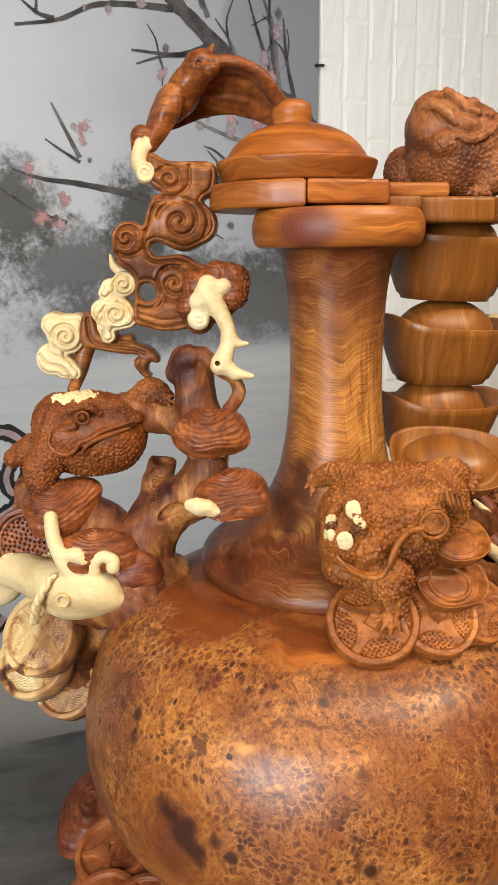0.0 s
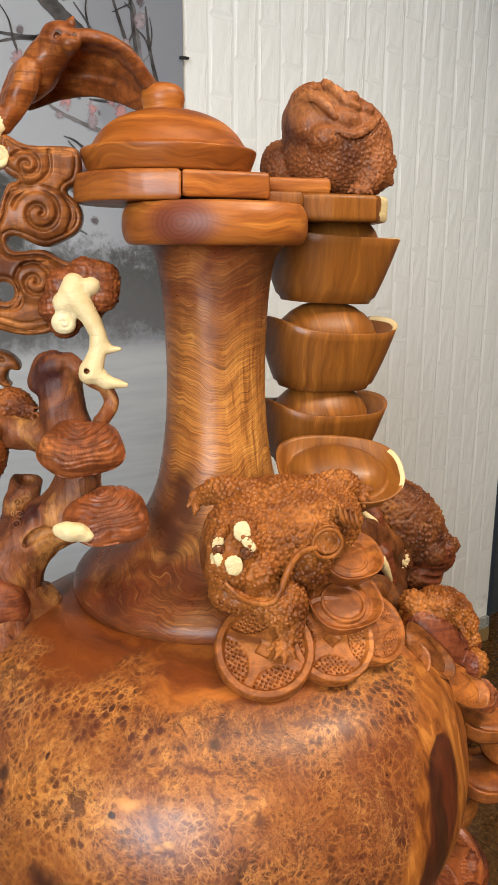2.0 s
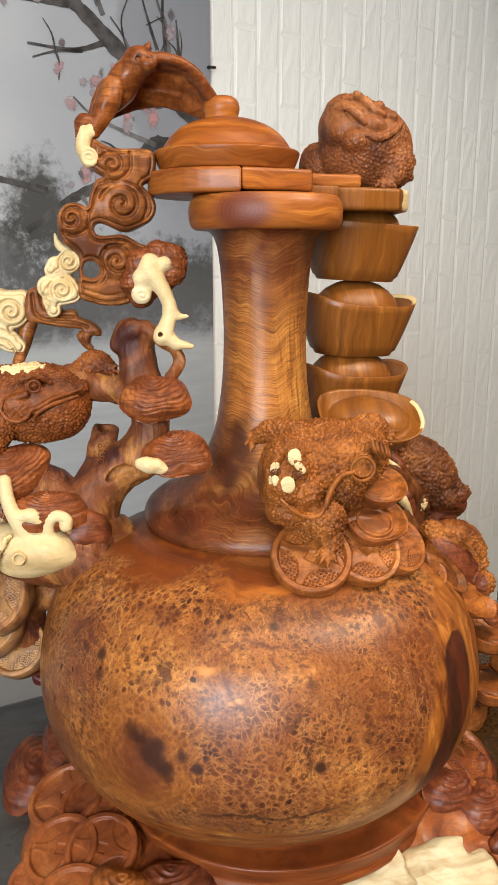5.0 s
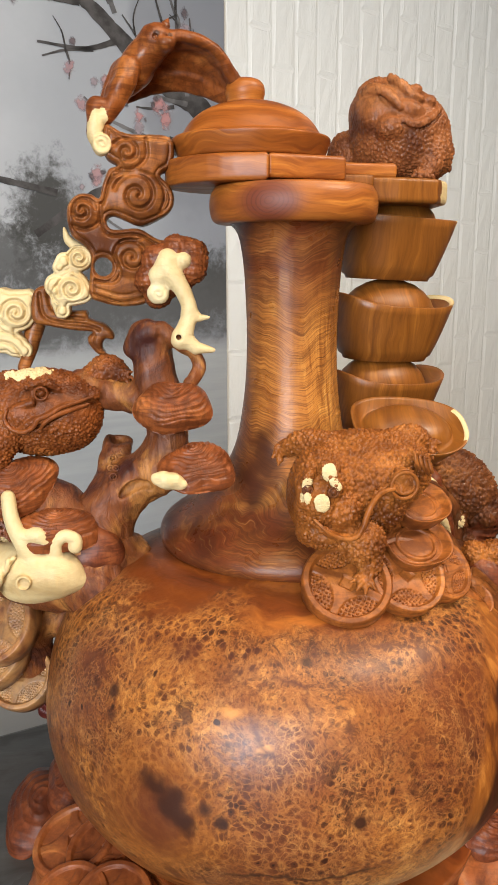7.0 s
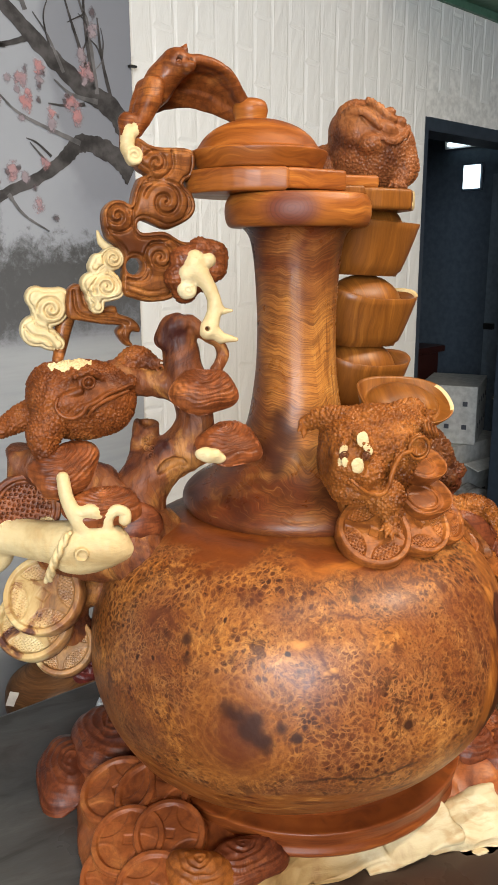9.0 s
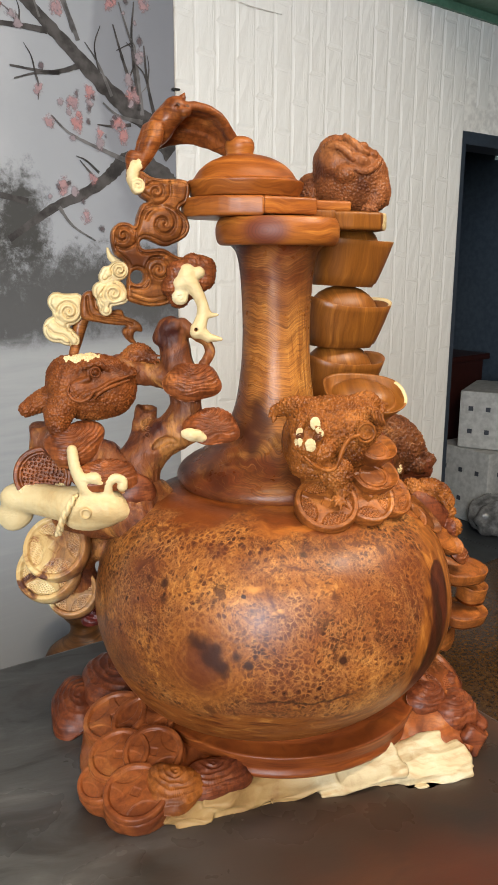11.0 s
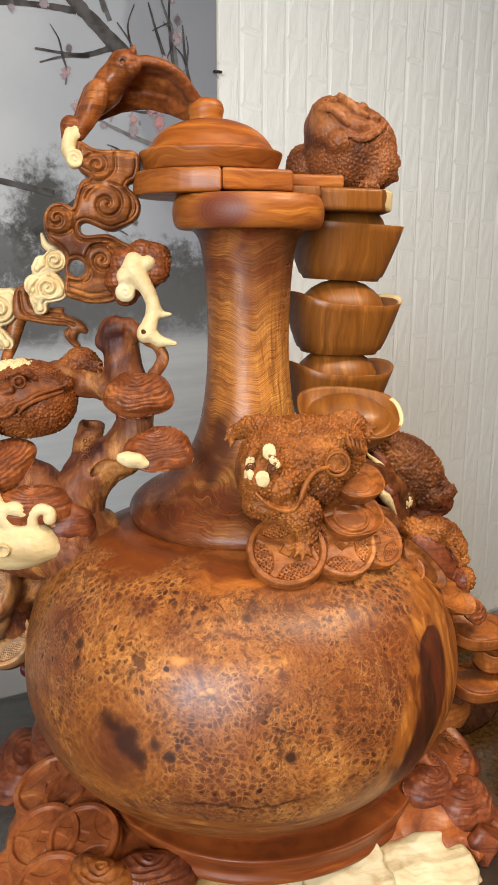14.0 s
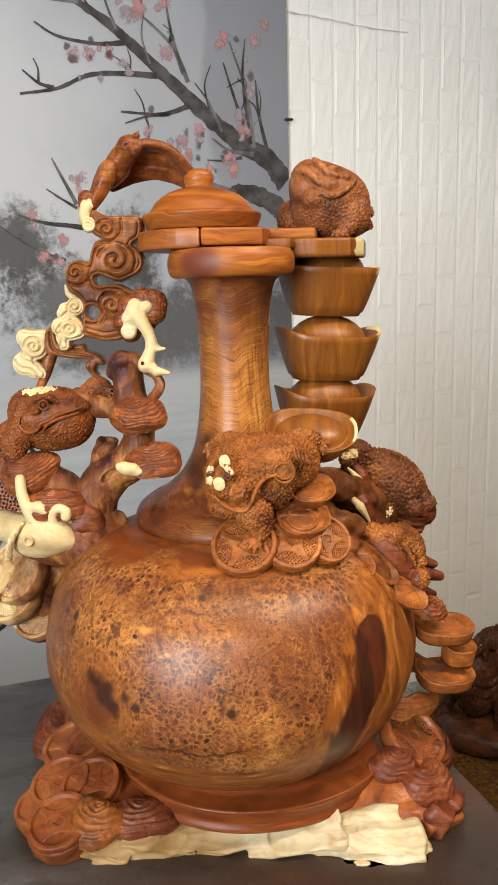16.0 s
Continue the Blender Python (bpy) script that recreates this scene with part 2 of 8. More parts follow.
    scar = n.ramp(n.math("ABSOLUTE", n.math("SUBTRACT", n.away((-0.034, -0.203, 0.309), co=n.warp(0.022, 34.0), scale=(1.0, 0.6, 0.85)), 0.022)), [(0.0, 0.9), (0.0026, 0.0)])
    scar = n.math("MULTIPLY", scar, n.ramp(n.noise(45.0, 3.0), [(0.42, 0.1), (0.56, 1.0)]))
    col = n.mix(n.math("MULTIPLY", scar, 0.75), col, (0.060, 0.014, 0.010))
    for p, r in (((-0.069, -0.1755, 0.326), 0.026), ((-0.1116, -0.151, 0.326), 0.016), ((-0.01, -0.178, 0.325), 0.016)):
        near = n.ramp(n.away(tuple(v + 0.008 for v in p), co=n.warp(0.016, 50.0)), [(r * 0.6, 0.9), (r, 0.0)])
        eye = n.ramp(f_big, [(0.18, 1.0), (0.55, 0.35)])
        col = n.mix(n.math("MULTIPLY", near, eye), col, (0.060, 0.016, 0.010))
    for p, r in (((-0.091, -0.223, 0.218), 0.0062), ((-0.103, -0.217, 0.2265), 0.0055), ((-0.1696, -0.1425, 0.289), 0.006), ((-0.1208, -0.189, 0.283), 0.0045), ((-0.1363, -0.178, 0.282), 0.0045), ((-0.172, -0.150, 0.272), 0.005), ((0.012, -0.240, 0.220), 0.008), ((-0.02, -0.19, 0.33), 0.006)):
        col = n.mix(n.ramp(n.away(p, co=n.warp(0.0, 1.0)), [(r * 0.55, 0.95), (r, 0.0)]), col, (0.026, 0.009, 0.006))
    col = n.mix(1.0, col, (1.0, 0.92, 0.84), "MULTIPLY")
    crack = n.ramp(n.math("ABSOLUTE", n.math("SUBTRACT", n.math("ADD", zz, n.math("MULTIPLY", n.noise(26.0, 3.0), 0.034)), 0.188)), [(0.0, 1.0), (0.0028, 0.0)])
    crack = n.math("MULTIPLY", crack, n.ramp(n.math("ABSOLUTE", n.math("ADD", x, 0.03)), [(0.045, 0.85), (0.07, 0.0)]))
    col = n.mix(crack, col, (0.03, 0.012, 0.006))
    rough = n.ramp(n.noise(30.0, 3.0), [(0.3, 0.32), (0.7, 0.44)])
    return n.done(col, rough, n.bump(n.math("ADD", n.math("MULTIPLY", f_big, 0.4), n.noise(220.0, 2.0)), 0.00035, 0.5))


def figured_wood():
    """Neck: fine rippled grain that arches over the front, plum brown at both ends, honey down one side, a dark knot low on the other."""
    n = Nodes("figured_wood", rough=0.32, coat=0.0, spec=0.26)
    x, z = n.axis("X"), n.axis("Z")
    w = n.warp(0.006, 15.0)
    wx = n.axis("X", co=w)
    # lines that hang in soft arches and run down along the sides
    bow = n.math("SQRT", n.math("ADD", n.math("POWER", n.math("SUBTRACT", wx, 0.006), 2.0), 0.0004))
    sway = n.math("MULTIPLY", n.noise(1.0, 2.0, 0.45, 0.3, co=n.mapped((24.0, 24.0, 12.0))), 0.034)
    dip = n.math("ADD", n.math("MULTIPLY", bow, n.ramp(z, [(0.36, 0.25), (0.46, 0.80), (0.62, 0.40)])), sway)
    bent = n.node("ShaderNodeCombineXYZ")
    n.put(bent.inputs[0], wx)
    n.put(bent.inputs[1], n.axis("Y", co=w))
    n.put(bent.inputs[2], n.math("SUBTRACT", n.axis("Z", co=w), dip))
    rip = n.noise(1.0, 4.0, 0.65, 0.3, co=n.mapped((16.0, 16.0, 620.0), co=bent.outputs[0]))
    rip2 = n.noise(1.0, 3.0, 0.6, 0.3, co=n.mapped((34.0, 34.0, 1150.0), co=bent.outputs[0]))
    band = n.noise(1.0, 4.0, 0.6, 0.4, co=n.mapped((8.0, 8.0, 85.0), co=bent.outputs[0]))
    wide = n.noise(11.0, 4.0, 0.55, 0.5, co=n.mapped((1.3, 1.3, 0.5)))
    tone = n.math("ADD", n.math("MULTIPLY", wide, 0.72), n.math("MULTIPLY", band, 0.28))
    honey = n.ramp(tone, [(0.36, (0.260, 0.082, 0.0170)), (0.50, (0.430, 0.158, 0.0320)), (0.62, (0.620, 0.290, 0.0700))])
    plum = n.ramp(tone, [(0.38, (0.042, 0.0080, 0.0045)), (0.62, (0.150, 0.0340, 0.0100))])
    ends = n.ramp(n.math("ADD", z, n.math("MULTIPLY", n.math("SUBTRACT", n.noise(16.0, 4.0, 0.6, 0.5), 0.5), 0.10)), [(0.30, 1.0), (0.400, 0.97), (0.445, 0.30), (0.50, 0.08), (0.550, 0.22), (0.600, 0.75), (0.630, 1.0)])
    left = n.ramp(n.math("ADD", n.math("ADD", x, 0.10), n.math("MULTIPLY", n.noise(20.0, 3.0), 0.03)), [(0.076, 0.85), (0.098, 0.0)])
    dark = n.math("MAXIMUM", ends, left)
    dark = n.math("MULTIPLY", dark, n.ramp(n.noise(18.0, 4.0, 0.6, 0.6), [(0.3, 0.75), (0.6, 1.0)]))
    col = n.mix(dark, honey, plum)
    # straight honey strands on the side away from the toads
    amber = n.math("MULTIPLY", n.ramp(n.math("ADD", x, n.math("MULTIPLY", n.noise(16.0, 3.0), 0.03)), [(0.018, 0.0), (0.052, 0.75)]), n.ramp(z, [(0.42, 0.0), (0.46, 1.0), (0.56, 1.0), (0.62, 0.15)]))
    strand = n.noise(1.0, 4.0, 0.6, 0.5, co=n.mapped((210.0, 210.0, 18.0), rot=(0.0, 0.35, 0.0), co=w))
    col = n.mix(amber, col, n.ramp(strand, [(0.34, (0.190, 0.060, 0.012)), (0.54, (0.420, 0.165, 0.033)), (0.70, (0.580, 0.275, 0.065))]))
    col = n.mix(n.ramp(rip, [(0.48, 0.0), (0.58, 0.70)]), col, n.mix(0.60, col, (0.052, 0.013, 0.0060)))
    col = n.mix(n.ramp(rip, [(0.34, 0.28), (0.43, 0.0)]), col, n.mix(0.40, col, (0.66, 0.36, 0.11)))
    col = n.mix(n.ramp(rip2, [(0.48, 0.0), (0.62, 0.80)]), col, n.mix(0.60, col, (0.060, 0.017, 0.0070)))
    for p, r in (((-0.022, -0.02, 0.452), 0.026), ((-0.040, -0.03, 0.425), 0.022), ((0.052, -0.03, 0.428), 0.018)):
        smudge = n.ramp(n.away(tuple(v + 0.016 for v in p), co=n.warp(0.032, 34.0), scale=(1.0, 0.3, 0.7)), [(r * 0.35, 0.92), (r, 0.0)])
        col = n.mix(smudge, col, (0.040, 0.012, 0.0065))
    return n.done(col, n.ramp(n.noise(40.0, 3.0), [(0.3, 0.26), (0.7, 0.40)]), n.bump(n.math("ADD", rip, rip2), 0.0003, 0.4))


def turned_wood(name="turned_wood", dark=(0.20, 0.058, 0.014), mid=(0.34, 0.115, 0.024), pale=(0.47, 0.19, 0.045), rough=0.30, scale=26.0, knot=None, fast=2, sway=0.02):
    """Smooth oiled wood in long soft streaks; knot: the middle of a ringed knot."""
    n = Nodes(name, rough=rough, coat=0.0, spec=0.30)
    w = n.warp(sway, 12.0)
    wide = [scale * (3.2 if i == fast else 0.30) for i in range(3)]
    g = n.noise(1.0, 5.0, 0.6, 0.6, co=n.mapped(wide, co=w))
    fine = n.noise(1.0, 4.0, 0.6, 0.2, co=n.mapped([scale * (15.0 if i == fast else 1.0) for i in range(3)], co=w))
    col = n.ramp(g, [(0.30, dark), (0.5, mid), (0.70, pale)])
    if knot:
        d = n.away(knot, co=n.warp(0.006, 40.0), scale=(1.0, 0.5, 1.3))
        rings = n.math("SINE", n.math("MULTIPLY", d, 1600.0))
        near = n.ramp(d, [(0.017, 0.88), (0.036, 0.0)])
        col = n.mix(near, col, n.mix(n.ramp(rings, [(0.2, 0.0), (0.9, 0.6)]), (0.120, 0.028, 0.018), (0.058, 0.014, 0.011)))
    col = n.mix(n.ramp(fine, [(0.42, 0.0), (0.68, 0.60)]), col, dark)
    return n.done(col, n.ramp(n.noise(40.0, 3.0), [(0.3, rough + 0.0), (0.7, rough + 0.12)]), n.bump(fine, 0.0003, 0.35))


def carved_wood(name, dark, mid, pale, rough=0.36, grain=1.0, hide=0.0):
    """Carved and oiled wood: blotchy, with a fine grain and tool marks."""
    n = Nodes(name, rough=rough, coat=0.0, spec=0.17 if hide else 0.22)
    big = n.noise(19.0, 5.0, 0.6, 0.5)
    fine = n.noise(190.0, 4.0, 0.65, co=n.mapped((1.0, 1.0, 0.35), rot=(0.4, 0.5, 0)))
    lines = n.noise(1.0, 4.0, 0.6, 0.8, co=n.mapped((24.0, 24.0, 190.0), rot=(0.5, 0.3, 0), co=n.warp(0.02, 16.0)))
    col = n.ramp(big, [(0.3, dark), (0.5, mid), (0.72, pale)])
    col = n.mix(n.ramp(lines, [(0.45, 0.0), (0.60, (0.25 if hide else 0.60) * grain)]), col, dark)
    col = n.mix(n.ramp(fine, [(0.42, 0.0), (0.66, 0.55 * grain)]), col, dark)
    bump = n.bump(fine, 0.0006, 0.6)
    if hide:
        bump = n.bump(n.voronoi(600.0, "F1"), 0.0004 * hide, 0.5, bump)
    return n.done(col, n.ramp(n.noise(60.0, 3.0), [(0.3, rough - 0.06), (0.7, rough + 0.10)]), bump)


def sap_wood():
    """Pale yellow sapwood, brown-stained here and there."""
    n = Nodes("sapwood", rough=0.5, coat=0.0, spec=0.35)
    big = n.noise(16.0, 5.0, 0.6, 0.4)
    col = n.ramp(big, [(0.25, (0.40, 0.265, 0.110)), (0.5, (0.57, 0.435, 0.225)), (0.75, (0.66, 0.550, 0.330))])
    fine = n.noise(160.0, 3.0, 0.6, co=n.mapped((1, 1, 0.3)))
    col = n.mix(n.ramp(fine, [(0.45, 0.0), (0.8, 0.35)]), col, (0.55, 0.34, 0.13))
    return n.done(col, None, n.bump(n.math("ADD", n.noise(90.0, 3.0), n.noise(1.0, 4.0, 0.6, 0.6, co=n.mapped((60.0, 60.0, 220.0), co=n.warp(0.02, 20.0)))), 0.0014, 0.7))


def streaked_sap():
    """Sapwood run through by plum heartwood."""
    n = Nodes("streaked_sapwood", rough=0.42, coat=0.05)
    w = n.warp(0.03, 25.0)
    big = n.noise(22.0, 4.0, 0.6, 0.8, co=w)
    col = n.ramp(big, [(0.38, (0.070, 0.022, 0.014)), (0.42, (0.26, 0.115, 0.036)), (0.47, (0.48, 0.310, 0.120)), (0.62, (0.64, 0.500, 0.250))])
    brown = n.ramp(n.noise(60.0, 4.0, 0.6, 0.6, co=w), [(0.35, (0.120, 0.038, 0.014)), (0.65, (0.330, 0.145, 0.045))])
    col = n.mix(n.ramp(n.math("ADD", n.math("ADD", n.axis("X"), 0.5), n.math("MULTIPLY", n.noise(18.0, 3.0), 0.05)), [(0.226, 0.0), (0.240, 0.85)]), col, brown)
    fine = n.noise(200.0, 3.0, 0.6, co=n.mapped((1, 1, 0.3)))
    col = n.mix(n.ramp(fine, [(0.45, 0.0), (0.8, 0.4)]), col, (0.30, 0.135, 0.04))
    return n.done(col, None, n.bump(fine, 0.0004, 0.5))


M_BURL, M_NECK = burl_wood(), figured_wood()
M_LID = turned_wood("lid_wood", (0.1350, 0.0310, 0.0050), (0.2500, 0.0680, 0.0095), (0.4400, 0.1400, 0.0220), 0.36, scale=20.0, sway=0.040)
M_LIP = turned_wood("lip_wood", (0.1450, 0.0340, 0.0065), (0.2900, 0.0850, 0.0130), (0.4800, 0.1680, 0.0280), 0.36, scale=24.0, knot=(-0.020, -0.034, 0.688), sway=0.035)
M_INGOT = turned_wood("ingot_wood", (0.1250, 0.0385, 0.0066), (0.1950, 0.0640, 0.0098), (0.2700, 0.0960, 0.0150), 0.32, scale=30.0, fast=0, sway=0.03)
M_TOAD = carved_wood("toad_wood", (0.0760, 0.0190, 0.0040), (0.2500, 0.0780, 0.0150), (0.4200, 0.1500, 0.0320), 0.36, hide=1.0)
M_TOAD_RED = carved_wood("red_toad_wood", (0.0640, 0.0160, 0.0046), (0.2050, 0.0570, 0.0130), (0.3400, 0.1150, 0.0270), 0.36, hide=1.0)
M_TOAD_DARK = carved_wood("dark_toad_wood", (0.0396, 0.0115, 0.0050), (0.1276, 0.0405, 0.0123), (0.3000, 0.1100, 0.0280), hide=1.0)
M_TOAD_TOP = carved_wood("brown_toad_wood", (0.0760, 0.0220, 0.0085), (0.2250, 0.0740, 0.0230), (0.3600, 0.1380, 0.0450), 0.36, hide=1.0)
M_SCROLL = carved_wood("scroll_wood", (0.0721, 0.0197, 0.0053), (0.2448, 0.0801, 0.0187), (0.4167, 0.1691, 0.0407), 0.34)


def bark_wood():
    """Carved branch: tan wood under long dark fibres and blotches."""
    n = Nodes("trunk_wood", rough=0.42, spec=0.22)
    w = n.warp(0.03, 18.0)
    fib = n.noise(1.0, 5.0, 0.65, 0.6, co=n.mapped((190.0, 190.0, 26.0), rot=(0.1, -0.35, 0), co=w))
    big = n.noise(22.0, 4.0, 0.6, 0.6, co=w)
    col = n.ramp(big, [(0.36, (0.042, 0.011, 0.008)), (0.50, (0.155, 0.046, 0.014)), (0.66, (0.340, 0.140, 0.036))])
    col = n.mix(n.ramp(fib, [(0.44, 0.0), (0.64, 0.55)]), col, (0.065, 0.021, 0.010))
    return n.done(col, n.ramp(fib, [(0.3, 0.36), (0.7, 0.55)]), n.bump(fib, 0.0022, 0.8))


M_TRUNK = bark_wood()
M_FUNGUS = carved_wood("fungus_wood", (0.0634, 0.0158, 0.0051), (0.2154, 0.0589, 0.0165), (0.3870, 0.1224, 0.0331))
M_STAND = carved_wood("stand_wood", (0.0980, 0.0235, 0.0075), (0.2650, 0.0720, 0.0190), (0.4000, 0.1380, 0.0370), 0.36, 0.6)
M_STAND_PLUM = carved_wood("plum_wood", (0.0520, 0.0115, 0.0052), (0.1600, 0.0400, 0.0135), (0.2650, 0.0760, 0.0225), 0.40)
M_RING = turned_wood("ring_wood", (0.0800, 0.0170, 0.0048), (0.1700, 0.0390, 0.0085), (0.2600, 0.0700, 0.0140), 0.28)
M_DARKRED = carved_wood("dark_red_wood", (0.030, 0.005, 0.004), (0.095, 0.014, 0.010), (0.16, 0.030, 0.018), 0.34)
M_BAT = carved_wood("bat_wood", (0.0692, 0.0168, 0.0044), (0.2099, 0.0583, 0.0132), (0.3511, 0.1201, 0.0287), 0.34)
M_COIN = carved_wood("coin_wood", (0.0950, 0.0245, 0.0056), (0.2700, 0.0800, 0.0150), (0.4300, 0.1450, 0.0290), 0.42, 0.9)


def rock_sap():
    """Bare sapwood left rough: tan at one end, bleached white at the other, with a few brown seams."""
    n = Nodes("rough_sapwood", rough=0.55, coat=0.0, spec=0.3)
    big = n.noise(20.0, 5.0, 0.6, 0.4)
    tan = n.ramp(big, [(0.3, (0.20, 0.098, 0.030)), (0.55, (0.31, 0.185, 0.068)), (0.75, (0.40, 0.275, 0.125))])
    white = n.ramp(big, [(0.3, (0.30, 0.215, 0.115)), (0.5, (0.47, 0.380, 0.225)), (0.75, (0.60, 0.53, 0.370))])
    col = n.mix(n.ramp(n.math("ADD", n.axis("X"), n.math("MULTIPLY", n.noise(14.0, 3.0), 0.16)), [(0.02, 0.0), (0.17, 1.0)]), tan, white)
    fine = n.noise(1.0, 4.0, 0.6, 0.5, co=n.mapped((14.0, 60.0, 130.0), rot=(0, 0.12, 0), co=n.warp(0.02, 20.0)))
    col = n.mix(n.ramp(fine, [(0.45, 0.0), (0.68, 0.6)]), col, (0.32, 0.18, 0.065))
    return n.done(col, None, n.bump(n.math("ADD", fine, n.noise(90.0, 4.0)), 0.0012, 0.6))


M_SAP, M_STREAK, M_ROCK = sap_wood(), streaked_sap(), rock_sap()
M_OLDWOOD = carved_wood("old_dark_wood", (0.030, 0.011, 0.006), (0.085, 0.029, 0.012), (0.16, 0.058, 0.022), 0.3)
M_TURNED = turned_wood("stool_wood", (0.07, 0.03, 0.012), (0.14, 0.06, 0.02), (0.22, 0.10, 0.035), 0.35)


# ---- materials: room ----
def plain(name, colour, rough=0.5, metal=0.0, scale=30.0, vary=0.15, bump=0.0, spec=0.5):
    n = Nodes(name, rough=rough, metal=metal, spec=spec)
    dark = tuple(c * (1 - vary) for c in colour)
    lite = tuple(min(1.0, c * (1 + vary)) for c in colour)
    col = n.ramp(n.noise(scale, 4.0), [(0.3, dark), (0.7, lite)])
    return n.done(col, None, n.bump(n.noise(scale * 4, 4.0), 0.001, bump) if bump else None)


def foam_brick():
    n = Nodes("foam_brick", rough=0.5)
    r = n.node("ShaderNodeObjectInfo").outputs["Random"]
    col = n.mix(n.noise(5.0, 4.0), (0.78, 0.775, 0.74), (0.85, 0.845, 0.82))
    col = n.mix(n.math("MULTIPLY", r, 0.25), col, (0.76, 0.75, 0.71))
    vein = n.noise(28.0, 4.0, 0.6, 0.6, co=n.mapped((1.0, 1.0, 0.4)))
    return n.done(col, None, n.bump(vein, 0.006, 0.5))


def dark_table():
    """Smoke-brown slab with a satin lacquer and a rust-red patch."""
    n = Nodes("dark_table", rough=0.4, coat=0.0, spec=0.4)
    w = n.warp(0.08, 5.0)
    big = n.noise(3.2, 5.0, 0.55, 0.5, co=n.mapped((1.0, 2.2, 1.0), rot=(0, 0, -0.35), co=w))
    col = n.ramp(big, [(0.30, (0.022, 0.018, 0.015)), (0.5, (0.038, 0.022, 0.015)), (0.68, (0.085, 0.038, 0.021))])
    # the window's reflection on the left part, put into the colour as paler greys
    window_sheen = n.ramp(n.math("ADD", n.math("ADD", n.axis("X"), n.math("MULTIPLY", n.noise(4.0, 4.0), 0.25)), 0.5), [(0.48, 0.9), (0.90, 0.0)])
    col = n.mix(window_sheen, col, n.ramp(n.noise(5.0, 5.0, 0.62, 0.8, co=n.mapped((1.0, 2.6, 1.0), rot=(0, 0, -0.5), co=w)), [(0.36, (0.034, 0.033, 0.030)), (0.52, (0.070, 0.070, 0.066)), (0.70, (0.115, 0.114, 0.107))]))
    rust = n.ramp(n.math("ADD", n.away((0.36, -0.30, 0.0), scale=(1.0, 1.5, 0.0)), n.math("MULTIPLY", n.noise(7.0, 4.0), 0.22)), [(0.16, 1.0), (0.44, 0.0)])
    col = n.mix(n.math("MULTIPLY", rust, 0.85), col, (0.085, 0.020, 0.009))
    fine = n.noise(55.0, 4.0, 0.6, co=n.mapped((1.0, 6.0, 1.0), rot=(0, 0, -0.35)))
    col = n.mix(n.ramp(fine, [(0.45, 0.0), (0.8, 0.3)]), col, (0.050, 0.031, 0.021))
    return n.done(col, n.ramp(n.noise(9.0, 4.0), [(0.3, 0.24), (0.7, 0.40)]), n.bump(fine, 0.0004, 0.3))


def speckled_floor():
    """Glazed floor tile in amber and brown flecks."""
    n = Nodes("speckled_floor", rough=0.16, coat=0.2)
    f = n.noise(60.0, 5.0, 0.7, 0.6)
    col = n.ramp(f, [(0.34, (0.044, 0.019, 0.006)), (0.48, (0.082, 0.037, 0.010)), (0.58, (0.122, 0.058, 0.016)), (0.72, (0.22, 0.120, 0.040))])
    return n.done(col, n.ramp(n.noise(20.0, 4.0), [(0.3, 0.13), (0.7, 0.26)]), n.bump(f, 0.001, 0.15))


M_FOAM, M_TABLE, M_FLOOR = foam_brick(), dark_table(), speckled_floor()
M_BACKFLOOR = plain("grey_floor_tile", (0.055, 0.062, 0.068), 0.35, vary=0.3, scale=6.0)
M_GROUT = plain("floor_grout", (0.075, 0.050, 0.026), 0.7)
M_PLASTER = plain("plaster", (0.12, 0.110, 0.095), 0.8, bump=0.2)
M_JOINT = plain("foam_joint", (0.78, 0.77, 0.735), 0.6)
M_SKIRT = plain("skirting_tile", (0.30, 0.20, 0.085), 0.3)
M_BORDER = plain("border_tile", (0.33, 0.34, 0.31), 0.35, scale=90.0, vary=0.4)
M_GREEN = plain("green_paint", (0.085, 0.19, 0.13), 0.5)
M_BEAM = plain("beam_paint", (0.66, 0.61, 0.57), 0.6)
M_BLUE = plain("blue_grey_paint", (0.075, 0.098, 0.125), 0.45)
M_STEEL = plain("pale_steel", (0.16, 0.20, 0.24), 0.4)
M_BLUE_DK = plain("dark_blue_paint", (0.030, 0.042, 0.060), 0.4)
M_REDWOOD = plain("red_counter", (0.045, 0.012, 0.009), 0.4)
M_BOX = plain("white_card", (0.50, 0.50, 0.48), 0.7)
M_DOT = plain("dark_print", (0.05, 0.055, 0.07), 0.6)
M_FILM = plain("grey_film", (0.22, 0.22, 0.22), 0.22, vary=0.5, scale=18.0, bump=0.6)
M_BRASS = plain("brass", (0.72, 0.58, 0.30), 0.25, 1.0)
M_WHITE = plain("white_plastic", (0.80, 0.79, 0.76), 0.4)
M_IRON = plain("dark_iron", (0.03, 0.03, 0.03), 0.5, 0.6)


